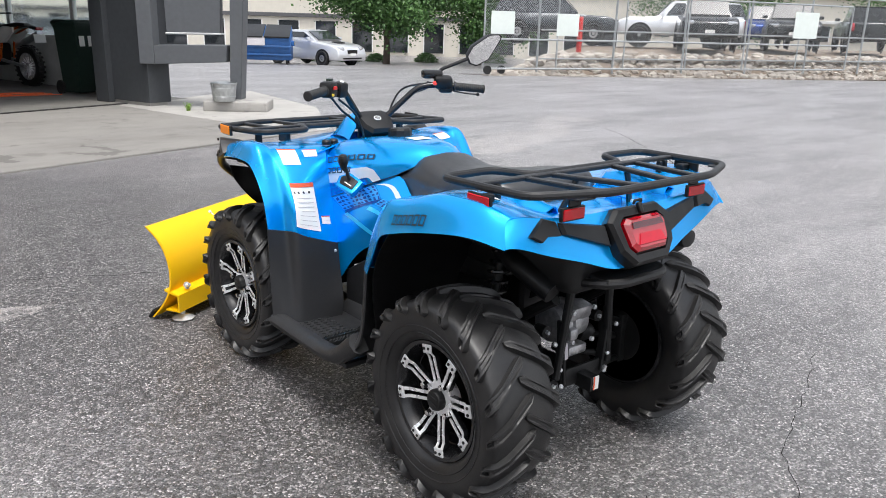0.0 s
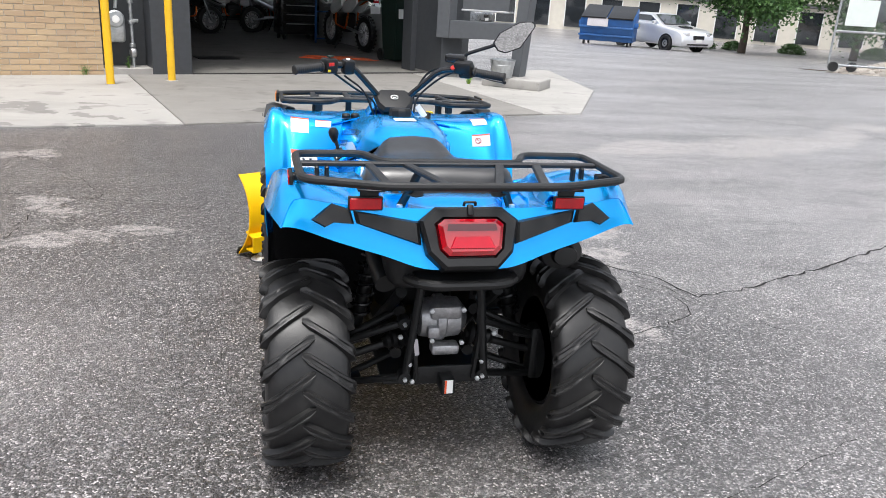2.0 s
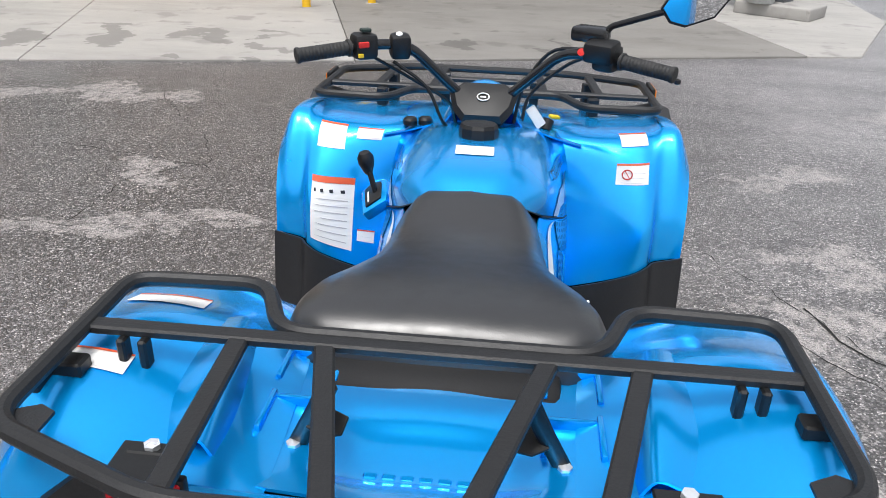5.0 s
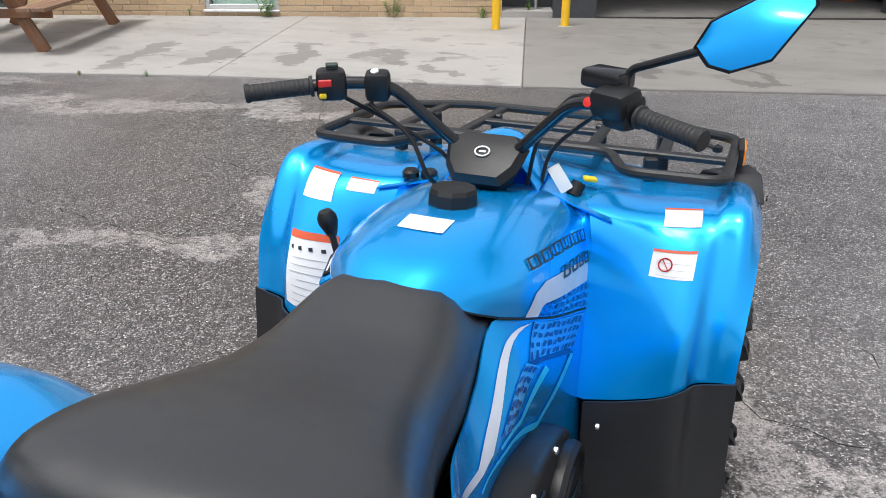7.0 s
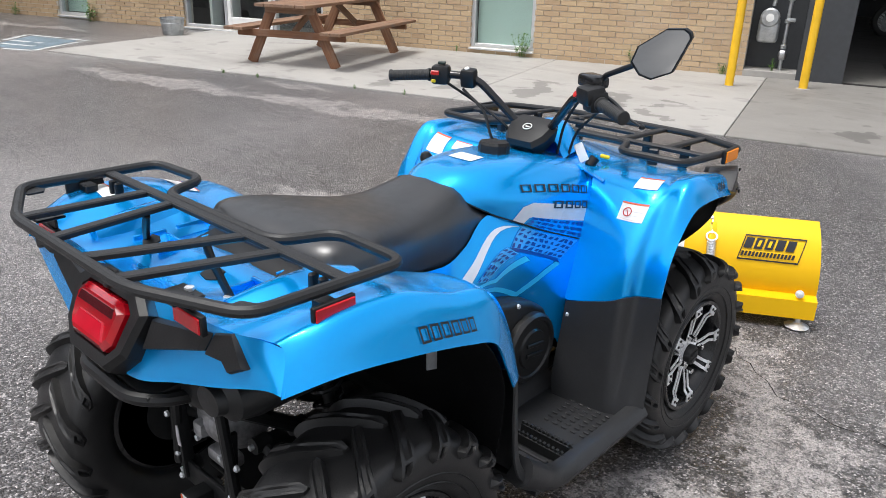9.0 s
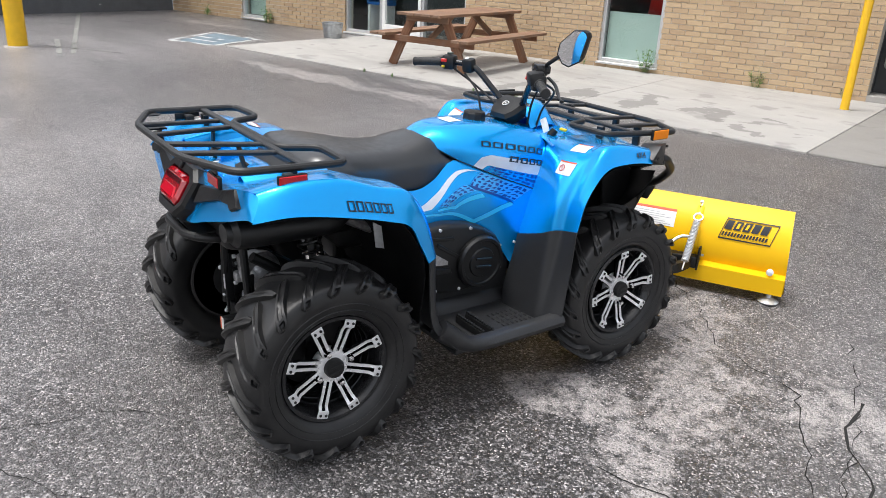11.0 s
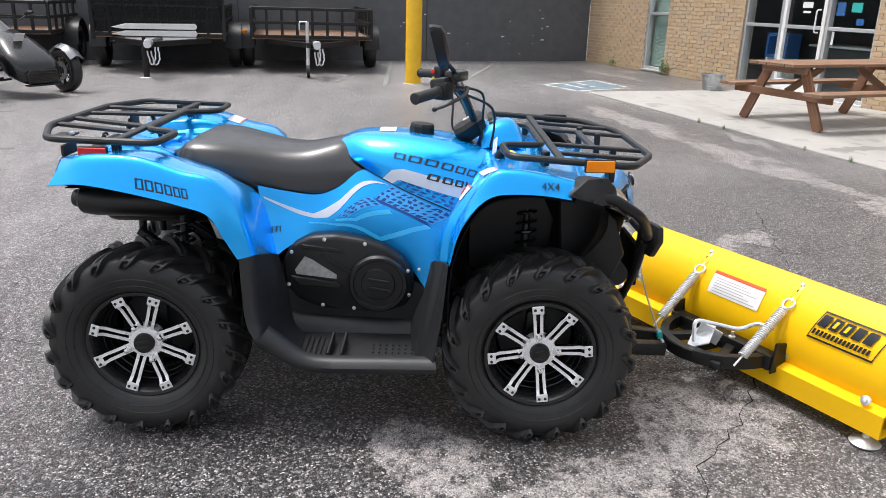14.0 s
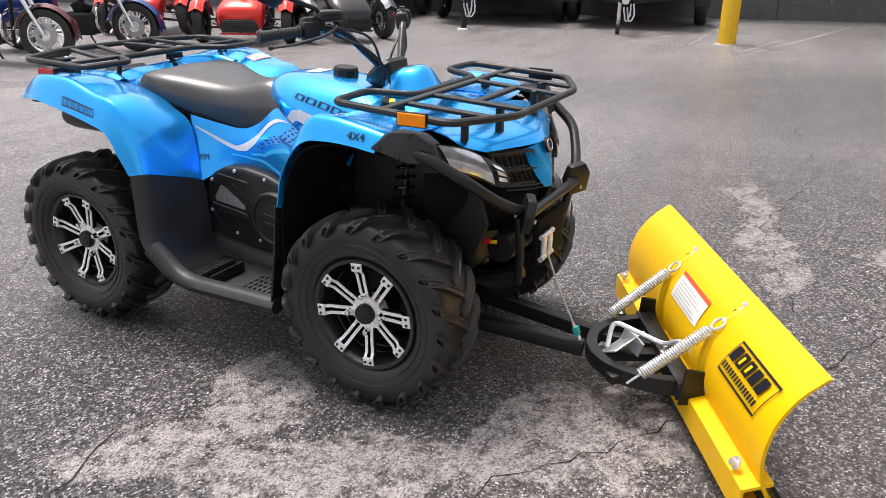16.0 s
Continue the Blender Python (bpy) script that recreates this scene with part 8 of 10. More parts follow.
def cruiser(m, paint_mat, label):
    """A touring motorcycle on its stand; y ahead, front wheel at y = 0.8."""
    c = thing("motorcycle", label, "motorcycle", m, "parked motorcycles")
    road_wheel("front_wheel", 0.325, 0.13, pose(0, 0.8, 0.325), c, 10, "chrome", "silver")
    road_wheel("rear_wheel", 0.315, 0.16, pose(0, -0.8, 0.315), c, 10, "chrome", "silver")
    for s in (-1, 1):
        part("fork_leg", rod(B(), (0.1 * s, 0.8, 0.33), (0.1 * s, 0.5, 1.0), 0.026), "chrome", c)
        part("saddlebag", blob(B(), [(-1.1, 0.55, 0.06, 0.1, 0.5), (-1.0, 0.55, 0.1, 0.16, 0.5), (-0.55, 0.57, 0.11, 0.17, 0.5), (-0.42, 0.57, 0.08, 0.13, 0.5)]), paint_mat, c, m=pose(0.3 * s, 0, 0))
        part("exhaust", rod(B(), (0.2 * s, 0.1, 0.25), (0.26 * s, -1.05, 0.28), 0.05), "chrome", c)
    rows = [[(x, 0.8 + 0.37 * math.cos(a), 0.325 + 0.37 * math.sin(a) - abs(x) * 0.35) for x in (-0.1, -0.05, 0, 0.05, 0.1)] for a in [radians(v) for v in (-5, 30, 65, 100, 135, 165)]]
    part("front_fender", Skin(rows).mesh(8, 16, 0.006), paint_mat, c)
    rows = [[(x, -0.8 + 0.38 * math.cos(a), 0.33 + 0.38 * math.sin(a) - abs(x) * 0.3) for x in (-0.12, -0.06, 0, 0.06, 0.12)] for a in [radians(v) for v in (40, 80, 120, 160, 195)]]
    part("rear_fender", Skin(rows).mesh(8, 14, 0.006), paint_mat, c)
    part("fuel_tank", blob(B(), [(-0.12, 0.78, 0.06, 0.05, 0.8), (0.0, 0.8, 0.13, 0.1, 0.8), (0.25, 0.84, 0.17, 0.13, 0.8), (0.42, 0.85, 0.12, 0.1, 0.8), (0.48, 0.85, 0.05, 0.05, 0.8)]), paint_mat, c)
    part("saddle", blob(B(), [(-0.85, 0.76, 0.08, 0.05, 0.7), (-0.75, 0.77, 0.15, 0.07, 0.7), (-0.4, 0.74, 0.15, 0.06, 0.7), (-0.1, 0.72, 0.13, 0.06, 0.7), (0.0, 0.74, 0.06, 0.04, 0.7)]), "vinyl", c)
    bm = box(B(), 0.3, 0.42, 0.3, pose(0, 0.08, 0.36), 0.05, 3)
    engine = part("engine", bm, "black_metal", c)
    for s in (-1, 1):
        for i in range(6):
            part("cooling_fin", lathe(B(), [(0.1, 0.02 * i), (0.1, 0.02 * i + 0.011)], 14, pose(0, 0.1, 0.5, 24 * s) @ pose(0, 0, 0.03)), "black_metal", engine)
    part("crash_bar", tube(B(), rounded([(0.05, 0.42, 0.62), (0.3, 0.42, 0.58), (0.33, 0.42, 0.35), (0.08, 0.4, 0.22)], 0.08), 0.018), "chrome", c)
    part("crash_bar", tube(B(), rounded([(-0.05, 0.42, 0.62), (-0.3, 0.42, 0.58), (-0.33, 0.42, 0.35), (-0.08, 0.4, 0.22)], 0.08), 0.018), "chrome", c)
    part("fairing", blob(B(), [(0.42, 1.02, 0.2, 0.14, 0.8), (0.56, 1.02, 0.3, 0.18, 0.8), (0.66, 1.0, 0.25, 0.14, 0.8), (0.72, 0.98, 0.1, 0.07, 0.8)]), paint_mat, c)
    part("head_lamp", lathe(B(), [(0.1, 0), (0.1, 0.04), (0.06, 0.06), (0, 0.065)], 20, pose(0, 0.69, 0.97, -90)), "clear_lens", c)
    part("handlebar", tube(B(), rounded([(-0.4, 0.2, 1.08), (-0.3, 0.32, 1.12), (0, 0.45, 1.08), (0.3, 0.32, 1.12), (0.4, 0.2, 1.08)], 0.06), 0.014), "chrome", c)
    part("side_stand", rod(B(), (-0.15, 0.05, 0.26), (-0.3, 0.1, 0.0), 0.012), "black_metal", c)
    part("lower_frame", tube(B(), [(0, 0.45, 0.9), (0, 0.4, 0.25), (0, -0.5, 0.25), (0, -0.8, 0.315)], 0.03), "black_metal", c)
    return c


def trike(m, body, sporty, label, tag=True):
    """A three-wheeled roadster with two wheels ahead; y ahead, front axle at y = 0."""
    c = thing("three_wheeler", label, "three-wheeler", m, "parked three-wheelers")
    for s in (-1, 1):
        road_wheel("front_wheel", 0.3, 0.16, pose(0.64 * s, 0, 0.3), c, 7, "black_gloss", "black_metal")
        rows = [[(0.64 * s + x, 0.345 * math.cos(a), 0.31 + 0.345 * math.sin(a) - abs(x) * 0.5) for x in (-0.1, -0.05, 0, 0.05, 0.1)] for a in [radians(v) for v in (35, 70, 105, 140, 165)]]
        part("wheel_fender", Skin(rows).mesh(8, 12, 0.008), "grey_car" if sporty else body, c)
        for z, y in ((0.24, 0.06), (0.24, -0.12), (0.36, 0.02)):
            part("suspension_arm", rod(B(), (0.2 * s, y, z), (0.56 * s, 0, z - 0.02), 0.014), "black_metal", c)
        part("spring", coil(B(), (0.46 * s, 0, 0.26), (0.26 * s, -0.03, 0.5), 0.03, 0.006, 7), "black_metal", c)
        part("mirror", blob(B(), [(-0.36, 1.05, 0.05, 0.03, 0.7), (-0.3, 1.06, 0.06, 0.035, 0.7), (-0.26, 1.06, 0.02, 0.015, 0.7)]), "black_plastic" if sporty else body, c, m=pose(0.42 * s, 0, 0))
        part("mirror_stalk", rod(B(), (0.3 * s, -0.36, 0.97), (0.4 * s, -0.32, 1.04), 0.01), "black_plastic", c)
    nose_mat = "black_car" if sporty else body
    if sporty:
        rings = [(0.44, 0.31, 0.2, 0.1, 0.5), (0.38, 0.34, 0.29, 0.15, 0.5), (0.2, 0.42, 0.34, 0.19, 0.55), (0.0, 0.52, 0.31, 0.23, 0.6), (-0.25, 0.6, 0.25, 0.26, 0.65), (-0.55, 0.6, 0.19, 0.24, 0.7), (-0.9, 0.52, 0.14, 0.18, 0.7)]
    else:
        rings = [(0.46, 0.36, 0.26, 0.12, 0.55), (0.40, 0.38, 0.33, 0.18, 0.55), (0.15, 0.44, 0.34, 0.22, 0.6), (-0.15, 0.54, 0.28, 0.24, 0.7), (-0.5, 0.58, 0.2, 0.22, 0.7), (-0.9, 0.54, 0.14, 0.18, 0.7)]
    hull = part("body", blob(B(), rings), nose_mat, c, sharp=50)
    w = 0.2 if sporty else 0.24
    y0 = 0.445 if sporty else 0.465
    gb = prism(B(), [(-w, 0.2), (w, 0.2), (w * 1.15, 0.30), (w * 0.9, 0.38), (-w * 0.9, 0.38), (-w * 1.15, 0.30)], 0.03, Matrix(((1, 0, 0, 0), (0, 0, -1, y0 + 0.01), (0, 1, 0, 0), (0, 0, 0, 1))), 0.01)
    gr = part("grille", gb, "black_gloss", hull)
    for i in range(5):
        part("grille_bar", box(B(), w * 1.9, 0.012, 0.012, pose(0, y0 + 0.014, 0.225 + i * 0.034), 0.003, 1), "black_plastic", hull)
    part("splitter", box(B(), w * 2.2, 0.12, 0.02, pose(0, y0 - 0.03, 0.18), 0.006), "black_plastic" if sporty else body, c)
    if sporty:
        for s in (-1, 1):
            rows = [[(0.06 * s, 0.0, 0.62), (0.13 * s, 0.0, 0.55)], [(0.07 * s, -0.3, 0.82), (0.16 * s, -0.3, 0.72)], [(0.06 * s, -0.55, 0.98), (0.14 * s, -0.55, 0.86)]]
            part("side_fairing", Skin(rows).mesh(4, 10, 0.02, s), "red_paint", c)
        part("instrument_screen", Skin([[(-0.1, -0.02, 0.64), (0, 0.0, 0.66), (0.1, -0.02, 0.64)], [(-0.12, -0.3, 0.86), (0, -0.28, 0.88), (0.12, -0.3, 0.86)], [(-0.09, -0.5, 1.0), (0, -0.48, 1.02), (0.09, -0.5, 1.0)]]).mesh(8, 10, 0.01), "car_glass", c)
        for i, (y, wd) in enumerate(((0.3, 0.2), (0.18, 0.16), (0.05, 0.1))):
            part("hood_vent", box(B(), wd, 0.05, 0.02, pose(0, y, 0.47 + (0.3 - y) * 0.45, -25), 0.006), "black_plastic", c)
    else:
        for s in (-1, 1):
            part("head_lamp", blob(B(), [(0.0, 0.78, 0.03, 0.02, 0.7), (0.05, 0.77, 0.09, 0.035, 0.7), (0.09, 0.76, 0.07, 0.025, 0.7)]), "clear_lens", c, m=pose(0.16 * s, 0, 0, 0, 0, -18 * s))
            part("side_fairing", blob(B(), [(0.0, 0.66, 0.03, 0.05, 0.7), (-0.2, 0.68, 0.09, 0.12, 0.7), (-0.5, 0.62, 0.1, 0.16, 0.7), (-0.8, 0.56, 0.05, 0.1, 0.7)]), body, c, m=pose(0.25 * s, 0, 0))
        part("upper_fairing", blob(B(), [(0.06, 0.86, 0.1, 0.04, 0.6), (0.0, 0.89, 0.24, 0.07, 0.6), (-0.15, 0.94, 0.3, 0.08, 0.6), (-0.4, 0.94, 0.2, 0.06, 0.6)]), body, c)
        part("windscreen", Skin([[(-0.2, -0.05, 0.97), (0, 0.0, 0.99), (0.2, -0.05, 0.97)], [(-0.22, -0.2, 1.15), (0, -0.14, 1.18), (0.22, -0.2, 1.15)], [(-0.14, -0.3, 1.3), (0, -0.26, 1.33), (0.14, -0.3, 1.3)]]).mesh(8, 8, 0.006), "car_glass", c)
    if tag:
        part("price_tag", box(B(), 0.14, 0.006, 0.19, pose(0.03, 0.06 if sporty else 0.03, 0.74 if sporty else 1.12, -35), 0.002, 1), "label", c, "white paper tag")
    part("handlebar", tube(B(), rounded([(-0.4, -0.62, 0.98), (-0.2, -0.5, 1.0), (0.2, -0.5, 1.0), (0.4, -0.62, 0.98)], 0.05), 0.014), "black_metal", c)
    part("saddle", blob(B(), [(-0.75, 0.66, 0.08, 0.05, 0.7), (-0.95, 0.66, 0.16, 0.07, 0.7), (-1.3, 0.72, 0.16, 0.08, 0.7), (-1.55, 0.8, 0.12, 0.06, 0.7), (-1.62, 0.8, 0.05, 0.03, 0.7)]), "vinyl", c)
    part("rear_body", blob(B(), [(-0.8, 0.45, 0.12, 0.14, 0.7), (-1.1, 0.48, 0.18, 0.16, 0.7), (-1.6, 0.6, 0.14, 0.12, 0.7), (-1.75, 0.64, 0.06, 0.05, 0.7)]), "black_plastic", c)
    road_wheel("rear_wheel", 0.31, 0.2, pose(0, -1.65, 0.31), c, 7, "black_gloss", "black_metal")
    return c


def heading(x, y, hx, hy):
    return pose(x, y, 0, 0, 0, math.degrees(math.atan2(-hx, hy)))


trike(heading(-7.75, -4.6, 0.5, 0.87), "red_paint", True, "black and red sporty three-wheeler with a paper tag")
trike(heading(-6.68, -5.65, 0.86, 0.5), "red_paint", False, "glossy red touring three-wheeler with a paper tag")
trike(heading(-6.75, -7.75, 0.9, 0.44), "red_paint", False, "glossy red touring three-wheeler", False)
bike_at = heading(-5.2, -6.25, -0.45, 0.89)
cruiser(bike_at @ pose(0, -0.8, 0), "navy_paint", "dark blue touring motorcycle with chrome wheels")
cruiser(heading(-3.9, -6.3, -0.55, 0.83) @ pose(0, -0.8, 0), "maroon_paint", "maroon touring motorcycle with chrome fork")


def trailer(m, high, label, load=False):
    """A black steel utility trailer; y towards its tongue, axle at y = 0."""
    t = thing("trailer", label, "trailer", m, "parked trailers")
    w, back, front = 0.98, -1.7, 1.15
    for s in (-1, 1):
        road_wheel("wheel", 0.33, 0.2, pose(1.08 * s, 0, 0.33), t, 6, "black_gloss", "black_metal")
        rows = [[(1.08 * s + x, 0.42 * math.cos(a), 0.34 + 0.42 * math.sin(a)) for x in (-0.13, 0, 0.13)] for a in [radians(v) for v in (0, 40, 90, 140, 180)]]
        part("mudguard", Skin(rows).mesh(4, 12, 0.006), "black_metal", t)
    part("floor", box(B(), 2 * w, front - back, 0.05, pose(0, (front + back) / 2, 0.56), 0.006, 1), "wood", t)
    top = 1.02
    for z in (0.58, 0.8, top):
        for s in (-1, 1):
            part("side_rail", box(B(), 0.05, front - back, 0.05, pose(w * s, (front + back) / 2, z), 0.006, 1), "black_metal", t)
        for y in (front, back):
            part("end_rail", box(B(), 2 * w - 0.05, 0.05, 0.05, pose(0, y, z + (0.13 if y < 0 and z > 0.6 else 0)), 0.006, 1), "black_metal", t)
    for i in range(9):
        x = -w + 2 * w * i / 8
        for y in (front, back):
            part("end_post", box(B(), 0.045, 0.04, 0.46 if y > 0 else 0.58, pose(x, y, 0.8 if y > 0 else 0.86), 0.005, 1), "black_metal", t)
    for i in range(1, 7):
        for s in (-1, 1):
            part("side_post", box(B(), 0.04, 0.045, 0.44, pose(w * s, back + (front - back) * i / 7, 0.8), 0.005, 1), "black_metal", t)
    if high:
        bm = B()
        for i in range(44):
            x = -w + 0.04 + (2 * w - 0.08) * i / 43
            for sgn in (-1, 1):
                a, b = Vector((x, front + 0.03, 0.64)), Vector((x + sgn * 0.25, front + 0.03, 1.13))
                b.x = min(max(b.x, -w), w)
                rod(bm, a, b, 0.006, 4)
        tagged(part("mesh_front", bm, "black_metal", t), "black expanded metal front panel", kind="stuff")
        part("mesh_backing", box(B(), 2 * w, 0.012, 0.52, pose(0, front - 0.03, 0.88)), "black_plastic", t)
        part("upper_rail", box(B(), 2 * w + 0.1, 0.07, 0.07, pose(0, front, 1.18), 0.008, 1), "black_metal", t)
        part("toolbox", box(B(), 0.75, 0.5, 0.3, pose(0.4, front - 0.35, 1.36), 0.03), "black_plastic", t)
        part("folded_sheet", box(B(), 0.7, 0.4, 0.07, pose(-0.45, front - 0.25, 1.25, 4, 3, 6), 0.02), "white_paint", t)
        for s in (-1, 1):
            part("corner_post", box(B(), 0.06, 0.06, 1.2, pose(w * s, front, 1.1), 0.006, 1), "black_metal", t)
    part("tongue", box(B(), 0.09, 1.3, 0.09, pose(0, front + 0.55, 0.5), 0.008, 1), "black_metal", t)
    for s in (-1, 1):
        a, b = Vector((0.75 * s, front - 0.1, 0.5)), Vector((0.05 * s, front + 0.95, 0.5))
        mm, d = along(a, b)
        part("tongue_brace", box(B(), 0.06, 0.08, d, mm @ pose(0, 0, d / 2), 0.006, 1), "black_metal", t)
    jack = part("jack", rod(B(), (0.12, front + 0.85, 0.12), (0.12, front + 0.85, 0.85 if not high else 0.6), 0.028), "zinc" if not high else "black_metal", t, "upright tongue jack")
    if high:
        part("jack_foot", box(B(), 0.16, 0.12, 0.012, pose(0.12, front + 0.85, 0.008), 0.003, 1), "zinc", jack)
        rod_bm = rod(B(), (0.12, front + 0.85, 0.01), (0.12, front + 0.85, 0.5), 0.045)
        part("jack_leg", rod_bm, "black_metal", jack)
    else:
        part("jack_wheel", lathe(B(), [(0.05, -0.025), (0.1, -0.025), (0.1, 0.025), (0.05, 0.025)], 20, pose(0.12, front + 0.85, 0.1, 0, 90)), "tyre", jack)
        part("jack_crank", tube(B(), rounded([(0.12, front + 0.85, 0.85), (0.24, front + 0.85, 0.85), (0.24, front + 0.85, 0.7)], 0.03), 0.01), "zinc", jack)
    part("coupler", blob(B(), [(front + 1.1, 0.53, 0.05, 0.04, 0.7), (front + 1.25, 0.54, 0.06, 0.05, 0.7), (front + 1.38, 0.52, 0.05, 0.05, 0.7)]), "zinc", t)
    for k in range(2):
        pts = [Vector((-0.1 + 0.04 * k, front + 1.05, 0.46)), Vector((-0.12 + 0.06 * k, front + 1.1, 0.3)), Vector((-0.06 + 0.05 * k, front + 1.15, 0.22)), Vector((-0.02 + 0.05 * k, front + 1.2, 0.42))]
        part("safety_chain", tube(B(), [spline(pts, i / 12) + Vector((0.008 * (i % 2), 0, 0)) for i in range(13)], 0.012, 5), "zinc", t)
    part("marker_lamp", box(B(), 0.1, 0.03, 0.05, pose(1.12, 0.45, 0.62), 0.008), "amber", t)
    return t


TR = pose(0, 0, 0, 0, 0, -78.5) @ Matrix.Scale(1.12, 4)
trailer(pose(-13.25, -1.62, 0) @ TR, False, "black steel utility trailer with slatted ends")
t2 = trailer(pose(-12.55, -4.2, 0) @ TR, True, "black trailer with a mesh front carrying white boards")
trailer(pose(-12.35, -7.2, 0) @ TR, False, "black steel utility trailer with slatted ends")
for i in range(3):
    pts = [(-0.66, -0.02), (-0.45, 0.035), (0.6, 0.05), (0.63, 0.0), (0.6, -0.045), (-0.5, -0.04)]
    bm = prism(B(), pts, 0.03, t2.matrix_basis @ Matrix(((-1, 0, 0, 0.05), (0, 0, 1, 1.2), (0, 1, 0, 0.50 + 0.105 * i), (0, 0, 0, 1))), 0.008, 1)
    tagged(part("board", bm, "white_paint"), "white plastic-wrapped board strapped to the trailer front", "board", "boards on the trailer")

# ---- things in the workshop bay ----
def dirt_bike(m, body, label):
    """An upright off-road motorcycle; y ahead."""
    c = thing("dirt_bike", label, "motorcycle", m, "bikes in the workshop")
    for y, r in ((0.72, 0.34), (-0.7, 0.33)):
        w = road_wheel("wheel", r, 0.12, pose(0, y, r), c, 16, "cast", "silver")
        bm = B()
        for i in range(26):
            a = 2 * math.pi * i / 26
            for x in (-0.04, 0.0, 0.04):
                box(bm, 0.03, 0.035, 0.02, pose(x, r * math.cos(a), r * math.sin(a), math.degrees(a) - 90), 0.003, 1)
        tagged(part("knobbly_tread", bm, "tyre", w), kind="stuff")
    for s in (-1, 1):
        part("fork_leg", rod(B(), (0.08 * s, 0.72, 0.34), (0.08 * s, 0.42, 1.05), 0.025), "cast", c)
        part("swing_arm", rod(B(), (0.1 * s, -0.05, 0.42), (0.08 * s, -0.7, 0.33), 0.028), "cast", c)
        part("side_panel", blob(B(), [(-0.55, 0.9, 0.02, 0.04, 0.7), (-0.3, 0.82, 0.04, 0.13, 0.6), (-0.1, 0.78, 0.04, 0.1, 0.6), (0.0, 0.78, 0.02, 0.06, 0.7)]), body, c, m=pose(0.12 * s, 0, 0))
        part("tank_shroud", blob(B(), [(0.0, 0.85, 0.03, 0.06, 0.6), (0.2, 0.85, 0.05, 0.15, 0.6), (0.38, 0.78, 0.04, 0.16, 0.6), (0.5, 0.72, 0.02, 0.06, 0.6)]), body, c, m=pose(0.14 * s, 0, 0))
        part("frame_spar", tube(B(), rounded([(0.1 * s, 0.35, 0.95), (0.14 * s, 0.3, 0.45), (0.12 * s, -0.1, 0.38), (0.1 * s, -0.2, 0.8), (0.08 * s, -0.65, 0.95)], 0.06), 0.018), "orange_paint", c)
    part("saddle", blob(B(), [(-0.75, 0.98, 0.05, 0.03, 0.6), (-0.6, 0.97, 0.11, 0.05, 0.6), (-0.2, 0.93, 0.11, 0.05, 0.6), (0.1, 0.95, 0.08, 0.05, 0.6), (0.2, 0.98, 0.03, 0.03, 0.6)]), "vinyl", c)
    bm = box(B(), 0.24, 0.36, 0.36, pose(0, 0.1, 0.5), 0.05, 3)
    lathe(bm, [(0.1, 0), (0.09, 0.05), (0, 0.06)], 20, pose(0.11, 0.05, 0.45, 0, 90))
    part("engine", bm, "black_metal", c)
    part("rear_fender", Skin([[(-0.1, -0.5, 0.9), (0, -0.5, 0.93), (0.1, -0.5, 0.9)], [(-0.09, -0.8, 0.95), (0, -0.8, 0.98), (0.09, -0.8, 0.95)], [(-0.07, -1.05, 0.9), (0, -1.05, 0.93), (0.07, -1.05, 0.9)]]).mesh(6, 8, 0.008), "black_plastic", c)
    part("tail_lamp", box(B(), 0.12, 0.03, 0.05, pose(0, -1.06, 0.93), 0.01), "red_lens", c)
    part("plate_board", box(B(), 0.2, 0.006, 0.13, pose(0, -1.05, 0.78, -10), 0.004, 1), "label", c)
    part("silencer", rod(B(), (0.16, -0.15, 0.62), (0.2, -0.75, 0.85), 0.055), "cast", c)
    part("handlebar", tube(B(), rounded([(-0.4, 0.28, 1.15), (-0.2, 0.38, 1.14), (0.2, 0.38, 1.14), (0.4, 0.28, 1.15)], 0.05), 0.013), "black_metal", c)
    part("front_fender", Skin([[(-0.07, 0.35, 0.78), (0, 0.35, 0.8), (0.07, 0.35, 0.78)], [(-0.08, 0.7, 0.82), (0, 0.7, 0.85), (0.08, 0.7, 0.82)], [(-0.05, 1.05, 0.72), (0, 1.05, 0.74), (0.05, 1.05, 0.72)]]).mesh(6, 10, 0.008), body, c)
    part("stand", rod(B(), (-0.14, 0.0, 0.36), (-0.32, -0.05, 0.0), 0.013), "black_metal", c)
    return c


dirt_bike(heading(1.32, 15.5, -0.35, 0.94) @ Matrix.Scale(1.15, 4), "white_paint", "white and orange adventure motorcycle on its stand")
dirt_bike(heading(-1.4, 19.6, 0.9, 0.3), "white_paint", "white off-road motorcycle deep in the workshop")
dirt_bike(heading(-0.2, 19.4, 0.85, 0.45), "galvanised", "grey off-road motorcycle deep in the workshop")
dirt_bike(heading(-2.4, 17.6, 0.8, 0.5), "black_car", "black motorcycle deep in the workshop")
binn = thing("wheelie_bin", "dark green plastic wheelie bin with a hinged lid", "bin", pose(1.95, 12.85, 0.024, 0, 0, 24) @ Matrix.Diagonal((0.88, 0.95, 1.15, 1)))
bm = loft(B(), [[Vector((x * f, y * f, z)) for x, y in ((-0.24, -0.28), (0.24, -0.28), (0.24, 0.28), (-0.24, 0.28))] for f, z in ((0.78, 0.03), (0.8, 0.1), (1.0, 0.95), (1.05, 0.97), (1.05, 1.0))])
bmesh.ops.bevel(bm, geom=list(bm.edges), offset=0.02, segments=2, affect="EDGES")
part("tub", bm, "bin_green", binn)
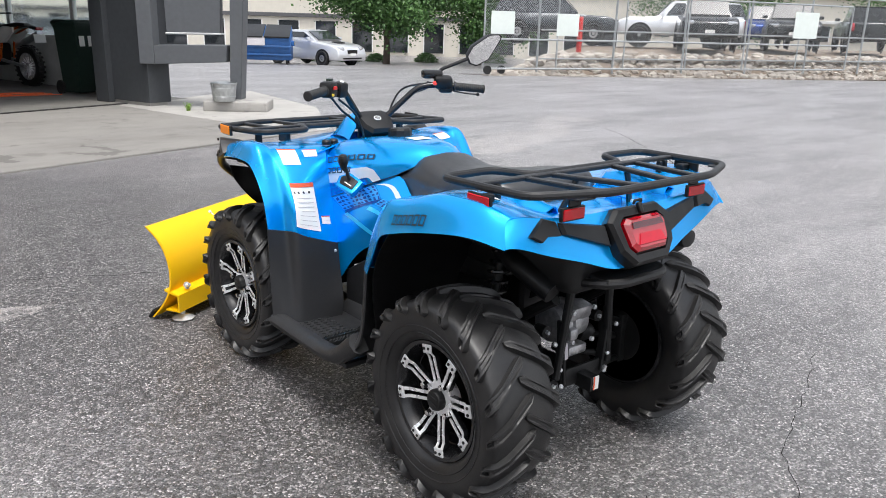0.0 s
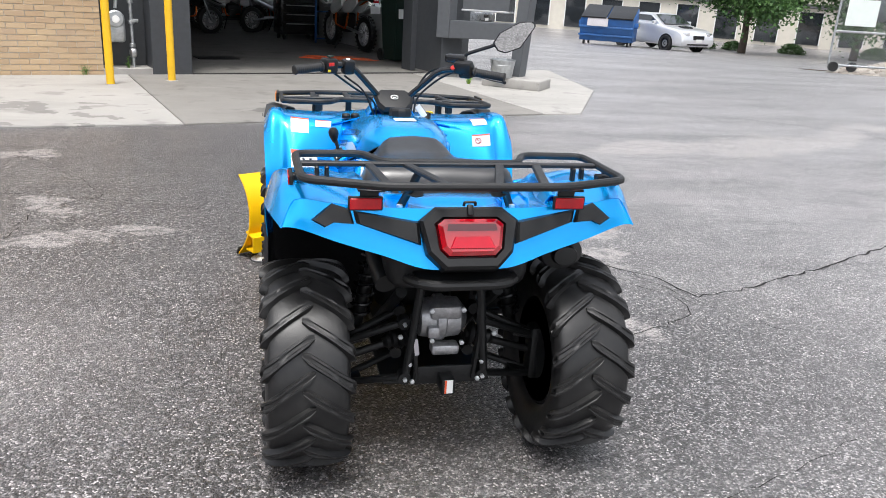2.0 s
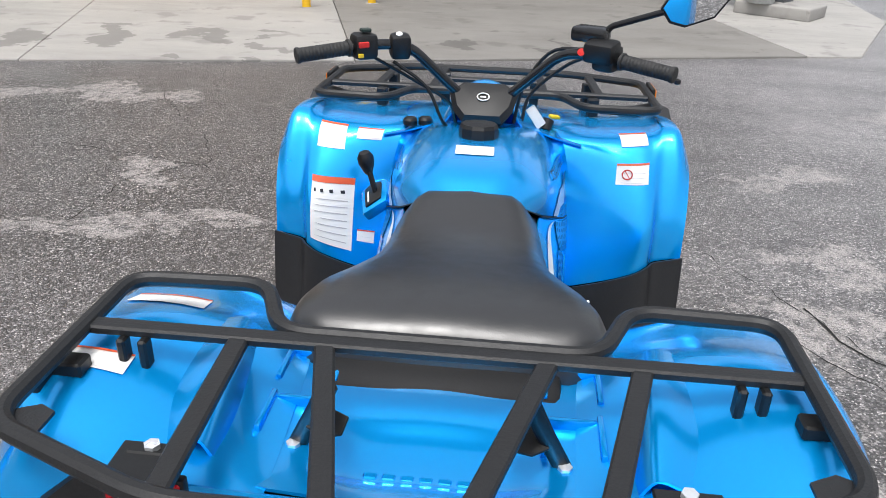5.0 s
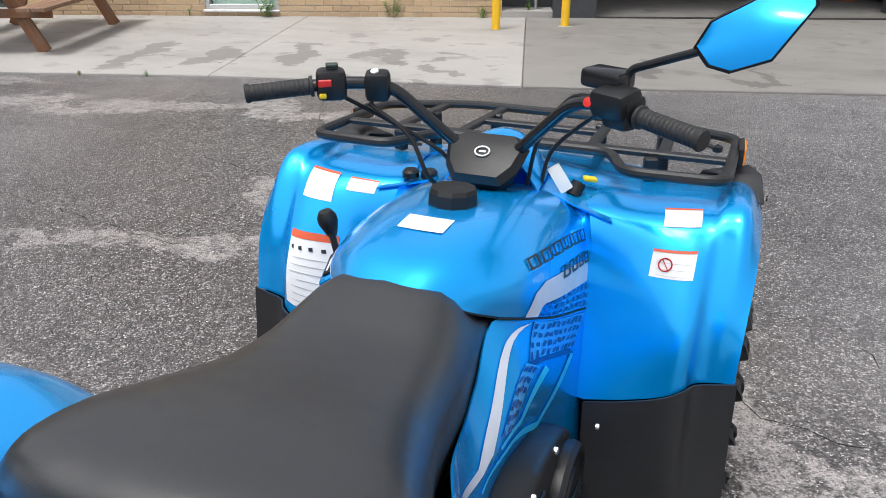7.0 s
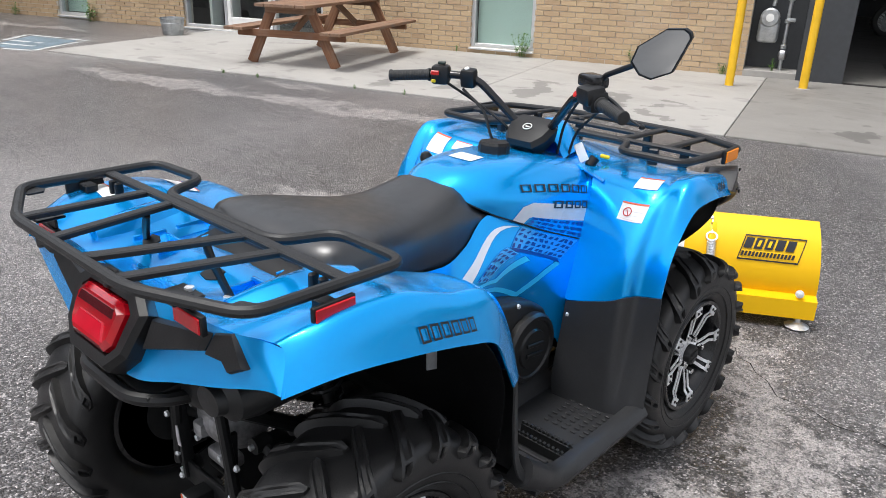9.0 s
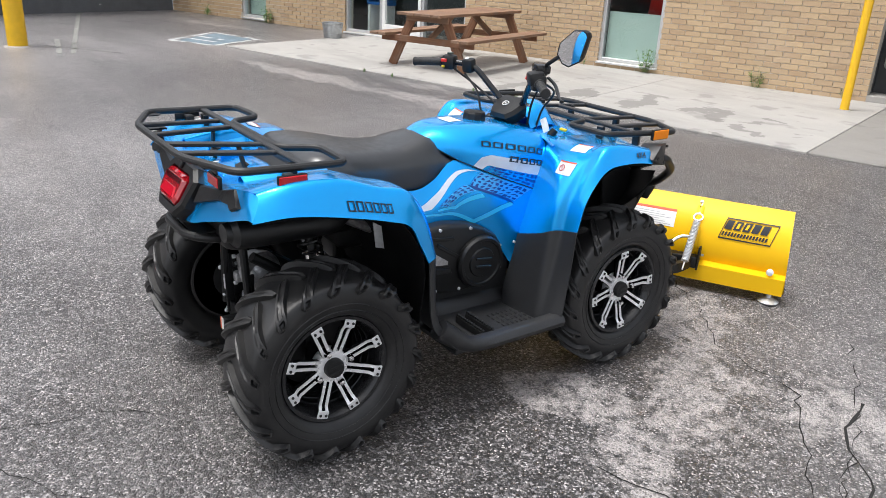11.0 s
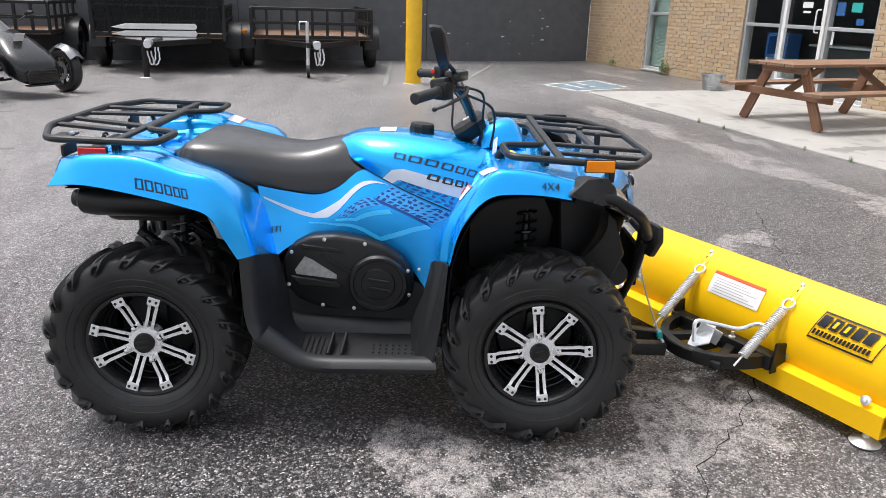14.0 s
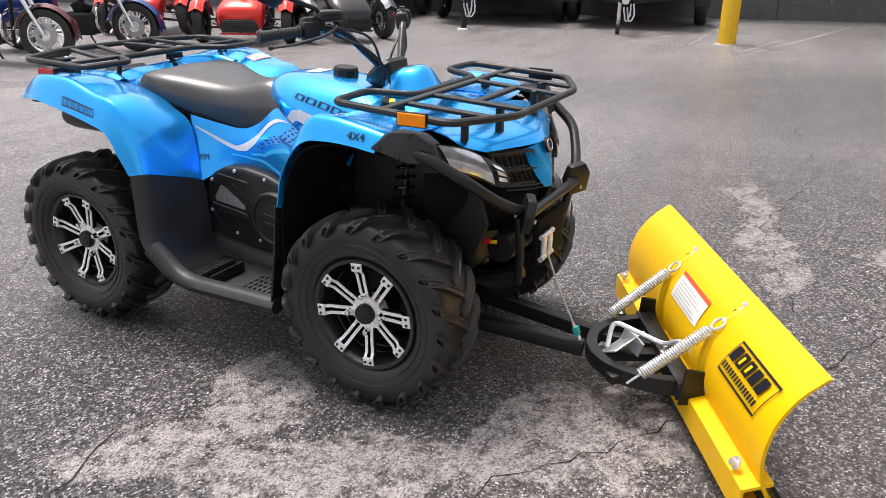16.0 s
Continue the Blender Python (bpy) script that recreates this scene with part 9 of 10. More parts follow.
part("lid", loft(B(), [[Vector((x * f, y * f, z)) for x, y in ((-0.27, -0.32), (0.27, -0.32), (0.27, 0.3), (-0.27, 0.3))] for f, z in ((1.0, 1.0), (1.0, 1.035), (0.85, 1.07))]), "bin_green", binn)
part("handle_bar", rod(B(), (-0.2, 0.34, 0.98), (0.2, 0.34, 0.98), 0.016), "bin_green", binn)
for s in (-1, 1):
    part("bin_wheel", lathe(B(), [(0.03, -0.02), (0.1, -0.025), (0.1, 0.025), (0.03, 0.02)], 20, pose(0.22 * s, 0.24, 0.1, 0, 90)), "tyre", binn)
    part("bin_label", box(B(), 0.12, 0.003, 0.16, pose(0.1 * s, -0.278, 0.78, -5)), "label", binn)
rnd = random.Random(8)
cord = thing("extension_cord", "orange extension cord lying in loose loops", "cord", pose(1.0, 12.9, 0.03))
for k in range(3):
    pts = [Vector((rnd.uniform(-0.9, 0.6), rnd.uniform(-0.35, 0.35), 0.008 + 0.004 * k)) for i in range(12)]
    part("cord_loop", tube(B(), [spline(pts, i / 80) for i in range(81)], 0.0045, 6), "cord", cord)
cart = thing("tool_cart", "black tool cabinet on castors in the workshop", "tool cabinet", pose(0.25, 17.4, 0.024, 0, 0, 18))
part("cabinet_body", box(B(), 0.95, 0.55, 1.5, pose(0, 0, 0.88), 0.015), "black_car", cart)
for i in range(6):
    d = part("drawer", box(B(), 0.86, 0.02, 0.18, pose(0, -0.282, 0.3 + i * 0.21), 0.006, 1), "black_gloss", cart)
    part("drawer_pull", box(B(), 0.7, 0.02, 0.02, pose(0, -0.298, 0.37 + i * 0.21), 0.004, 1), "cast", d)
for x in (-0.38, 0.38):
    for y in (-0.2, 0.2):
        part("castor", lathe(B(), [(0.02, -0.02), (0.065, -0.02), (0.065, 0.02), (0.02, 0.02)], 16, pose(x, y, 0.065, 0, 90)), "tyre", cart)
lad = thing("hose_stand", "blue upright stand with a coiled white hose", "stand", pose(0.85, 16.6, 0.024, 0, 0, 18))
for s in (-1, 1):
    part("stand_post", box(B(), 0.04, 0.04, 1.9, pose(0.2 * s, 0, 0.95), 0.004, 1), "dumpster_blue", lad)
for z in (0.1, 0.7, 1.3):
    part("stand_rung", box(B(), 0.4, 0.03, 0.03, pose(0, 0, z), 0.004, 1), "dumpster_blue", lad)
for k in range(3):
    part("hose_loop", tube(B(), [(0.16 * math.cos(a) + 0.02 * k, -0.06 - 0.02 * k, 1.15 + 0.26 * math.sin(a)) for a in [2 * math.pi * i / 24 for i in range(24)]], 0.014, 6, True), "white_paint", lad)
mat_ = thing("floor_mat", "dark rubber mat on the workshop floor", "mat", pose(-1.35, 12.2, 0.026, 0, 0, 18))
part("mat_sheet", box(B(), 0.7, 0.5, 0.012, pose(0, 0, 0.006), 0.004, 1), "black_plastic", mat_)
# counter and blue shelf inside the entrance
desk = thing("shop_counter", "dark shop counter with a pale top behind the glass", "counter", S @ pose(7.3, 1.6, 0.03))
part("counter_body", box(B(), 2.6, 0.6, 0.72, pose(0, 0, 0.36), 0.01), "room_dark", desk)
part("counter_top", box(B(), 2.7, 0.7, 0.04, pose(0, 0, 0.75), 0.008), "white_paint", desk)
shelf = thing("shelf_unit", "blue and white small shelf unit behind the side light", "shelf", S @ pose(6.08, 0.55, 0.03))
for s in (-1, 1):
    part("shelf_leg", box(B(), 0.06, 0.3, 0.55, pose(0.2 * s, 0, 0.275), 0.004, 1), "white_paint", shelf)
    part("shelf_side", box(B(), 0.05, 0.32, 0.42, pose(0.22 * s, 0, 0.74), 0.004, 1), "dumpster_blue", shelf)
for z in (0.56, 0.93):
    part("shelf_board", box(B(), 0.5, 0.32, 0.05, pose(0, 0, z), 0.004, 1), "dumpster_blue", shelf)
chair = thing("office_chair", "red office chair behind the window", "chair", S @ pose(11.75, 1.2, 0.03, 0, 0, 150))
part("seat_pad", box(B(), 0.48, 0.48, 0.1, pose(0, 0, 0.48), 0.04, 3), "red_plastic", chair)
part("back_pad", box(B(), 0.46, 0.08, 0.5, pose(0, 0.24, 0.98, 8), 0.035, 3), "red_plastic", chair)
part("pillar", rod(B(), (0, 0, 0.06), (0, 0, 0.44), 0.03), "black_metal", chair)
for i in range(5):
    a = 2 * math.pi * i / 5
    part("foot", rod(B(), (0, 0, 0.1), (0.28 * math.cos(a), 0.28 * math.sin(a), 0.04), 0.02), "black_plastic", chair)

# ---- street side: dumpster, cars, fence, gravel bank, trees, far building ----
def gz(x, y):
    return ground_height(x, y)


DX, DY = 13.4, 28.5
dump = thing("dumpster", "blue steel dumpster with black plastic lids on castors", "dumpster", pose(DX, DY, gz(DX, DY), 0, 0, -32) @ Matrix.Scale(1.18, 4))
side = [(-0.75, 0.16), (0.62, 0.16), (0.75, 0.9), (-0.55, 1.28), (-0.75, 1.22)]
part("hopper", prism(B(), side, 1.8, Matrix(((0, 0, 1, -0.9), (-1, 0, 0, 0), (0, 1, 0, 0), (0, 0, 0, 1))), 0.015), "dumpster_blue", dump)
for i in range(2):
    x0 = -0.88 + 0.9 * i
    part("lid", prism(B(), [(-0.78, 1.28), (-0.56, 1.335), (0.8, 0.95), (0.8, 0.91), (-0.56, 1.295)], 0.86, Matrix(((0, 0, 1, x0), (-1, 0, 0, 0), (0, 1, 0, 0), (0, 0, 0, 1)))), "black_plastic", dump)
for z in (0.35, 0.62):
    part("stiffener", box(B(), 1.86, 0.05, 0.06, pose(0, -0.68 - 0.18 * (z - 0.16), z), 0.008, 1), "dumpster_blue", dump)
for s in (-1, 1):
    part("fork_pocket", box(B(), 0.12, 0.75, 0.16, pose(0.95 * s, 0, 0.72), 0.01), "dumpster_blue", dump)
    part("hazard_label", box(B(), 0.004, 0.2, 0.13, pose(1.013 * s, 0.1, 0.72)), "yellow_plastic", dump)
    for y in (-0.5, 0.55):
        part("castor", lathe(B(), [(0.03, -0.03), (0.08, -0.03), (0.08, 0.03), (0.03, 0.03)], 16, pose(0.75 * s, y, 0.08, 0, 90)), "tyre", dump)
part("front_label", box(B(), 0.7, 0.004, 0.3, pose(-0.3, -0.80, 0.80, -10)), "label_ink", dump)


def car(m, paint_mat, kind, label):
    """A parked car; y ahead, origin on the ground under its middle."""
    c = thing("car", label, "car", m)
    if kind == "sedan":
        Lh, Wd, r = 2.25, 0.9, 0.33
        prof = [(-2.25, 0.5), (-2.22, 0.95), (-1.7, 1.05), (-1.25, 1.1), (0.95, 1.02), (1.9, 0.9), (2.2, 0.75), (2.28, 0.45), (2.2, 0.25), (-2.15, 0.25)]
        cab = [(-1.75, 1.03), (-1.0, 1.42), (-0.3, 1.47), (0.2, 1.43), (1.05, 1.0)]
        ax = (1.35, -1.3)
    else:
        Lh, Wd, r = 2.6, 0.98, 0.45
        prof = [(-2.6, 0.6), (-2.6, 1.2), (-0.9, 1.22), (1.0, 1.22), (2.3, 1.15), (2.6, 1.0), (2.62, 0.6), (2.5, 0.45), (-2.5, 0.45)]
        cab = [(-1.1, 1.2), (-0.95, 1.85), (0.3, 1.88), (0.95, 1.2)] if kind == "pickup" else [(-2.55, 1.2), (-2.4, 1.82), (0.3, 1.88), (1.0, 1.2)]
        ax = (1.65, -1.6)
    side = Matrix(((0, 0, 1, -Wd), (1, 0, 0, 0), (0, 1, 0, 0), (0, 0, 0, 1)))
    body = part("body", prism(B(), prof, 2 * Wd, side, 0.09, 3), paint_mat, c, sharp=50)
    inset = 0.12
    lo = [Vector((0, y, z)) for y, z in cab]
    bm = B()
    rings = []
    for y, z in cab + [(cab[-1][0], cab[-1][1] - 0.06), (cab[0][0], cab[0][1] - 0.06)]:
        k = (z - 1.0) * 0.28
        rings.append((y, z, Wd - 0.06 - max(k, 0)))
    va = [bm.verts.new((-w, y, z)) for y, z, w in rings]
    vb = [bm.verts.new((w, y, z)) for y, z, w in rings]
    bm.faces.new(va), bm.faces.new(vb[::-1])
    for i in range(len(va)):
        j = (i + 1) % len(va)
        bm.faces.new((va[i], va[j], vb[j], vb[i]))
    bmesh.ops.bevel(bm, geom=list(bm.edges), offset=0.05, segments=2, affect="EDGES")
    cabin = part("cabin", bm, paint_mat, c, sharp=50)
    zt = max(z for _, z in cab)
    ys = [y for y, z in cab if z > zt - 0.12]
    # glazing, a little proud of the cabin
    for s in (-1, 1):
        pts = [(ys[0] - 0.22, 1.16 if kind == "sedan" else 1.28), (ys[0] + 0.02, zt - 0.1), (ys[-1] - 0.05, zt - 0.1), (ys[-1] + (0.42 if kind == "sedan" else 0.3), 1.14 if kind == "sedan" else 1.28)]
        vs_lo = []
        bm = B()
        for (y, z) in pts:
            w = Wd - 0.055 - max((z - 1.0) * 0.28, 0)
            vs_lo.append(Vector((s * w, y, z)))
        loft(bm, [[v - Vector((s * 0.03, 0, 0)) for v in vs_lo], [v + Vector((s * 0.006, 0, 0)) for v in vs_lo]])
        part("side_glass", bm, "car_glass", c)
        for y in ax:
            wh = road_wheel("wheel", r, 0.22, pose((Wd - 0.055) * s, y, r), c, 8, "black_gloss", "cast")
        part("door_mirror", box(B(), 0.2, 0.1, 0.13, pose((Wd + 0.08) * s, ys[-1] + 0.45, 1.12 if kind == "sedan" else 1.32), 0.03), paint_mat, c)
        yf = prof[5][0] if kind == "sedan" else 2.55
        part("head_lamp", box(B(), 0.34, 0.16, 0.13, pose((Wd - 0.25) * s, 2.13 if kind == "sedan" else 2.52, 0.74 if kind == "sedan" else 0.98, 0, 0, -18 * s), 0.03), "clear_lens", c)
        part("rear_lamp", box(B(), 0.16, 0.08, 0.3, pose((Wd - 0.14) * s, -2.22 if kind == "sedan" else -2.58, 0.85 if kind == "sedan" else 1.0), 0.02), "red_lens", c)
        for y in ax:
            part("wheel_arch", lathe(B(), [(0.0, 0), (r * 1.16, 0.0), (r * 1.16, 0.02), (0.0, 0.02)], 28, pose((Wd - 0.005) * s - (0.02 if s < 0 else 0), y, r, 0, 90)), "black_plastic", c)
    w1 = Wd - 0.2
    a, b = cab[-2], cab[-1]
    bm = B()
    loft(bm, [[Vector((x, y + d, z + d)) for x, y, z in ((-w1 + 0.1, a[0] + 0.1, a[1] - 0.03), (w1 - 0.1, a[0] + 0.1, a[1] - 0.03), (w1, b[0] - 0.06, b[1] + 0.07), (-w1, b[0] - 0.06, b[1] + 0.07))] for d in (0.0, 0.02)])
    part("windscreen", bm, "car_glass", c)
    y2 = 2.24 if kind == "sedan" else 2.6
    part("grille", box(B(), 0.6, 0.06, 0.16, pose(0, y2 + 0.0, 0.62 if kind == "sedan" else 0.85), 0.02), "black_gloss", c)
    part("lower_intake", box(B(), 1.2, 0.06, 0.12, pose(0, y2 - 0.02, 0.38 if kind == "sedan" else 0.6), 0.02), "black_plastic", c)
    part("plate_bar", box(B(), 0.34, 0.02, 0.12, pose(0, y2 + 0.035, 0.5 if kind == "sedan" else 0.68), 0.004, 1), "label", c)
    if kind == "sedan":
        part("hood_scoop", box(B(), 0.5, 0.36, 0.06, pose(0, 1.45, 0.98, -6), 0.025), "black_gloss", c)
    return c


def park(x, y, hx, hy, z=None):
    return Matrix.Translation((x, y, gz(x, y) if z is None else z)) @ pose(0, 0, 0, 0, 0, math.degrees(math.atan2(-hx, hy)))


car(park(15.9, 28.9, 0.28, -0.96), "white_car", "sedan", "white sedan with a hood scoop parked in the lot")
car(park(9.0, 40.0, 0.6, -0.6), "grey_car", "suv", "silver-grey off-road car parked in the far lot")
BANK = 0.66
car(park(28.1, 18.8, -0.63, 0.77, BANK), "white_car", "suv", "white off-road car parked behind the fence")
car(park(24.4, 22.6, 0.68, -0.73, BANK), "slate_car", "suv", "dark grey off-road car parked behind the fence")
car(park(25.6, 15.9, -0.8, -0.6, BANK), "black_car", "pickup", "black pickup with big tyres behind the fence")
car(park(30.7, 15.1, -0.85, -0.5, BANK), "black_car", "pickup", "black pickup with big tyres behind the fence")
car(park(34.5, 18.4, -0.8, -0.55, BANK), "navy_paint", "pickup", "blue pickup parked behind the fence")
car(park(33.9, 13.4, 0.85, 0.5, BANK), "black_car", "pickup", "black pickup with its tail to the fence")

# the stony bank behind the fence
FA, FB = Vector((13.3, 15.0, 0)), Vector((31.0, 10.0, 0))
fd = (FB - FA).normalized()
fn = Vector((-fd.y, fd.x, 0))
rows = []
for k, (d, z) in enumerate(((0.05, -0.05), (0.4, 0.08), (1.1, 0.4), (1.9, 0.62), (11.0, 0.64), (13.0, 0.4))):
    row = []
    for s, f in ((-1.0, 0.0), (0.3, 0.08), (1.4, 0.6), (2.8, 1), (8, 1), (13, 1), (18, 1), (25, 1), (40, 1)):
        s += min(d, 12) * 0.7 * (1 if s < 7 else (0.5 if s < 12 else 0))
        q = FA + fd * s + fn * d
        g = ground_height(*q.xy)
        row.append(q + Vector((0, 0, g - 0.04 + f * (z + max(-0.08 - g, 0) + 0.05 * math.sin(s * 1.7 + k) * (1 if d < 1.5 else 0.2)))))
    rows.append(row)
bm = Skin([[tuple(p) for p in r] for r in rows]).mesh(60, 24, 0.05)
tagged(part("bank", bm, "dirt"), "low stony dirt bank behind the fence", "bank", kind="structure")
rnd = random.Random(4)
verts, faces = [], []
ico = B()
bmesh.ops.create_icosphere(ico, subdivisions=1, radius=1)
iv, jf = [v.co.copy() for v in ico.verts], [[v.index for v in f.verts] for f in ico.faces]
ico.free()
sk = Skin([[tuple(p) for p in r] for r in rows])
for i in range(2600):
    u, v = rnd.uniform(0.1, 0.87), rnd.uniform(0.02, 0.62)
    p = sk.at(u, v)
    r = rnd.uniform(0.05, 0.16) * (1.7 if rnd.random() < 0.12 else 1)
    k = len(verts)
    sx, sy, sz = rnd.uniform(0.8, 1.4), rnd.uniform(0.7, 1.1), rnd.uniform(0.45, 0.8)
    ang = rnd.uniform(0, 6.28)
    for c in iv:
        q = Vector((c.x * sx, c.y * sy, c.z * sz)) * r * rnd.uniform(0.85, 1.12)
        q.rotate(Euler((0, 0, ang)))
        verts.append(p + q)
    faces += [[k + a for a in f] for f in jf]
me = bpy.data.meshes.new("river_rocks")
me.from_pydata(verts, [], faces)
k = Nodes("river_rock")
rv = k.n("NewGeometry").outputs["Random Per Island"]
k.set(Base_Color=k.mix(k.noise(k.world(), 30, 4), k.ramp(rv, (0.0, (0.17, 0.14, 0.115)), (0.35, (0.36, 0.32, 0.28)), (1.0, (0.68, 0.64, 0.58))), (0.38, 0.34, 0.29)), Roughness=0.85)
me.materials.append(k.mat)
tagged(new("river_rocks", me), "tan and grey river rocks on the bank", "rocks", kind="stuff")

# sliding chain-link gate and fence
fence = thing("fence", "galvanised chain-link sliding gate and fence with rails", "fence")
GL = (FB - FA).length
H = 2.3
for z in (0.16, 0.98, H):
    part("rail", rod(B(), FA + Vector((0, 0, z)), FA + fd * (GL * 0.78) + Vector((0, 0, z)), 0.028), "galvanised", fence)
    part("rail", rod(B(), FA + fd * 2.0 + fn * 0.25 + Vector((0, 0, z + 0.28)), FA + fd * (GL + 12) + fn * 0.25 + Vector((0, 0, z + 0.28)), 0.024), "galvanised", fence)
for i in range(7):
    part("gate_post", rod(B(), FA + fd * (i * 2.4) + Vector((0, 0, 0.14)), FA + fd * (i * 2.4) + Vector((0, 0, H)), 0.026), "galvanised", fence)
for i in range(11):
    part("fence_post", rod(B(), FA + fd * (1.9 + i * 2.7) + fn * 0.25, FA + fd * (1.9 + i * 2.7) + fn * 0.25 + Vector((0, 0, H + 0.3)), 0.035), "galvanised", fence)
for i in range(2):
    p = FA + fd * (0.1 + i * 0.55) + Vector((0, 0, 0.125))
    part("gate_wheel", lathe(B(), [(0.05, -0.03), (0.12, -0.035), (0.12, 0.035), (0.05, 0.03)], 20, Matrix.Translation(p - fn * (0.08 if i == 0 else -0.12)) @ fn.to_track_quat("Z", "Y").to_matrix().to_4x4()), "tyre", fence)
verts, faces = [], []
for sgn in (-1, 1):
    for i in range(-36, 440):
        a = FA + fd * (i * 0.07) + Vector((0, 0, 0.16))
        b = a + fd * (sgn * (H - 0.16)) + Vector((0, 0, H - 0.16))
        # keep the wire within the gate's length
        sa, sb = (a - FA).dot(fd), (b - FA).dot(fd)
        lo, hi = 0.0, 30.0
        if max(sa, sb) < lo or min(sa, sb) > hi:
            continue
        t0 = max(0, min(1, (lo - sa) / (sb - sa))) if sa < lo else 0
        t1 = max(0, min(1, (lo - sa) / (sb - sa))) if sb < lo else 1
        p, q = a.lerp(b, t0), a.lerp(b, t1)
        k = len(verts)
        w = Vector((0, 0, 0.0035))
        n = fn * 0.003
        verts += [p + w, p - w, q - w, q + w, p + n, q + n]
        faces += [(k, k + 1, k + 2, k + 3), (k, k + 4, k + 5, k + 3), (k + 1, k + 4, k + 5, k + 2)]
me = bpy.data.meshes.new("chain_link")
me.from_pydata(verts, [], faces)
me.materials.append(M["galvanised"])
ob = new("chain_link", me)
ob.parent = fence
tagged(ob, "galvanised chain-link wire", kind="stuff")
for s, z, w, h in ((0.55, 1.12, 0.75, 0.62), (2.7, 1.1, 0.75, 0.62), (12.2, 1.2, 1.1, 0.85)):
    m = Matrix.Translation(FA + fd * s - fn * 0.05 + Vector((0, 0, z + h / 2))) @ pose(0, 0, 0, 0, 0, math.degrees(math.atan2(fd.y, fd.x)))
    sg = thing("sign_board", "blank pale sign board wired to the fence", "sign", m, "signs on the fence")
    part("board_sheet", box(B(), w, 0.006, h, Matrix(), 0.002, 1), "sign_white", sg)
    part("board_wire", rod(B(), (-w * 0.4, 0.006, h * 0.45), (-w * 0.4, 0.03, h * 0.45), 0.004, 6), "galvanised", sg)
red = thing("red_post", "red painted marker post behind the fence", "post", pose(19.3, 16.7, 0.5))
part("pole", box(B(), 0.13, 0.13, 1.25, pose(0, 0, 0.58), 0.01), "red_plastic", red)


def tree(m, h, spread, seed, n, label):
    rnd = random.Random(seed)
    t = thing("tree", label, "tree", m, "street trees")
    bm = B()
    trunk = [Vector((0, 0, 0)), Vector((0.05, 0.03, h * 0.18)), Vector((-0.05, 0.08, h * 0.4)), Vector((0.05, 0, h * 0.7))]
    tube(bm, [spline(trunk, i / 10) for i in range(11)], [0.2 - 0.014 * i for i in range(11)], 10)
    tips = []
    for i in range(11):
        a = i * 2.4 + rnd.uniform(-0.4, 0.4)
        z = h * rnd.uniform(0.22, 0.6)
        r = spread * rnd.uniform(0.6, 1.0)
        b0, b2 = Vector((0, 0, z)), Vector((r * math.cos(a), r * math.sin(a), z + h * rnd.uniform(0.05, 0.3)))
        b1 = b0.lerp(b2, 0.5) + Vector((0, 0, h * 0.06))
        tube(bm, [spline([b0, b1, b2], k / 6) for k in range(7)], [0.075 - 0.009 * k for k in range(7)], 6)
        tips += [spline([b0, b1, b2], q) for q in (0.45, 0.65, 0.85, 1.0)]
    part("trunk", bm, "bark", t)
    verts, faces = [], []
    for i in range(n):
        c = rnd.choice(tips)
        p = c + Vector((rnd.gauss(0, 1), rnd.gauss(0, 1), rnd.gauss(0, 0.75))) * spread * 0.2
        d = Vector((rnd.uniform(-1, 1), rnd.uniform(-1, 1), rnd.uniform(-0.7, 0.5))).normalized() * rnd.uniform(0.1, 0.2)
        s = d.cross(Vector((rnd.uniform(-1, 1), rnd.uniform(-1, 1), rnd.uniform(-1, 1)))).normalized() * d.length * 0.4
        k = len(verts)
        verts += [p, p + d * 0.5 + s, p + d, p + d * 0.5 - s]
        faces.append((k, k + 1, k + 2, k + 3))
    me = bpy.data.meshes.new("crown")
    me.from_pydata(verts, [], faces)
    me.materials.append(M["leaf"])
    ob = new("crown", me)
    ob.parent = t
    tagged(ob, "loose green leaf crown", kind="stuff")
    return t


for x, y, h, sp, seed, n in ((22.0, 32.0, 6.0, 3.2, 1, 24000), (27.5, 31.0, 6.0, 3.2, 2, 22000), (34.0, 44.0, 8.0, 4.5, 3, 12000), (48.0, 30.0, 8.0, 5.0, 4, 12000), (58.0, 20.0, 8.0, 5.0, 6, 10000)):
    tree(pose(x, y, gz(x, y)), h, sp, seed, n, "leafy green street tree")


def shrub(x, y, r, seed):
    rnd = random.Random(seed)
    s = thing("shrub", "low rounded green shrub by the far building", "shrub", pose(x, y, gz(x, y)), "shrubs by the building")
    verts, faces = [], []
    for i in range(1800):
        a, b = rnd.uniform(0, 6.28), rnd.uniform(0, 1.5)
        q = r * rnd.uniform(0.6, 1.05)
        p = Vector((q * math.cos(a) * math.cos(b), q * math.sin(a) * math.cos(b), q * 0.7 * math.sin(b)))
        d = Vector((rnd.uniform(-1, 1), rnd.uniform(-1, 1), rnd.uniform(-0.5, 1))).normalized() * 0.09
        t = d.cross(Vector((rnd.uniform(-1, 1), rnd.uniform(-1, 1), 1))).normalized() * 0.035
        k = len(verts)
        verts += [p, p + d * 0.5 + t, p + d, p + d * 0.5 - t]
        faces.append((k, k + 1, k + 2, k + 3))
    me = bpy.data.meshes.new("foliage")
    me.from_pydata(verts, [], faces)
    me.materials.append(M["leaf"])
    ob = new("foliage", me)
    ob.parent = s
    tagged(ob, kind="stuff")


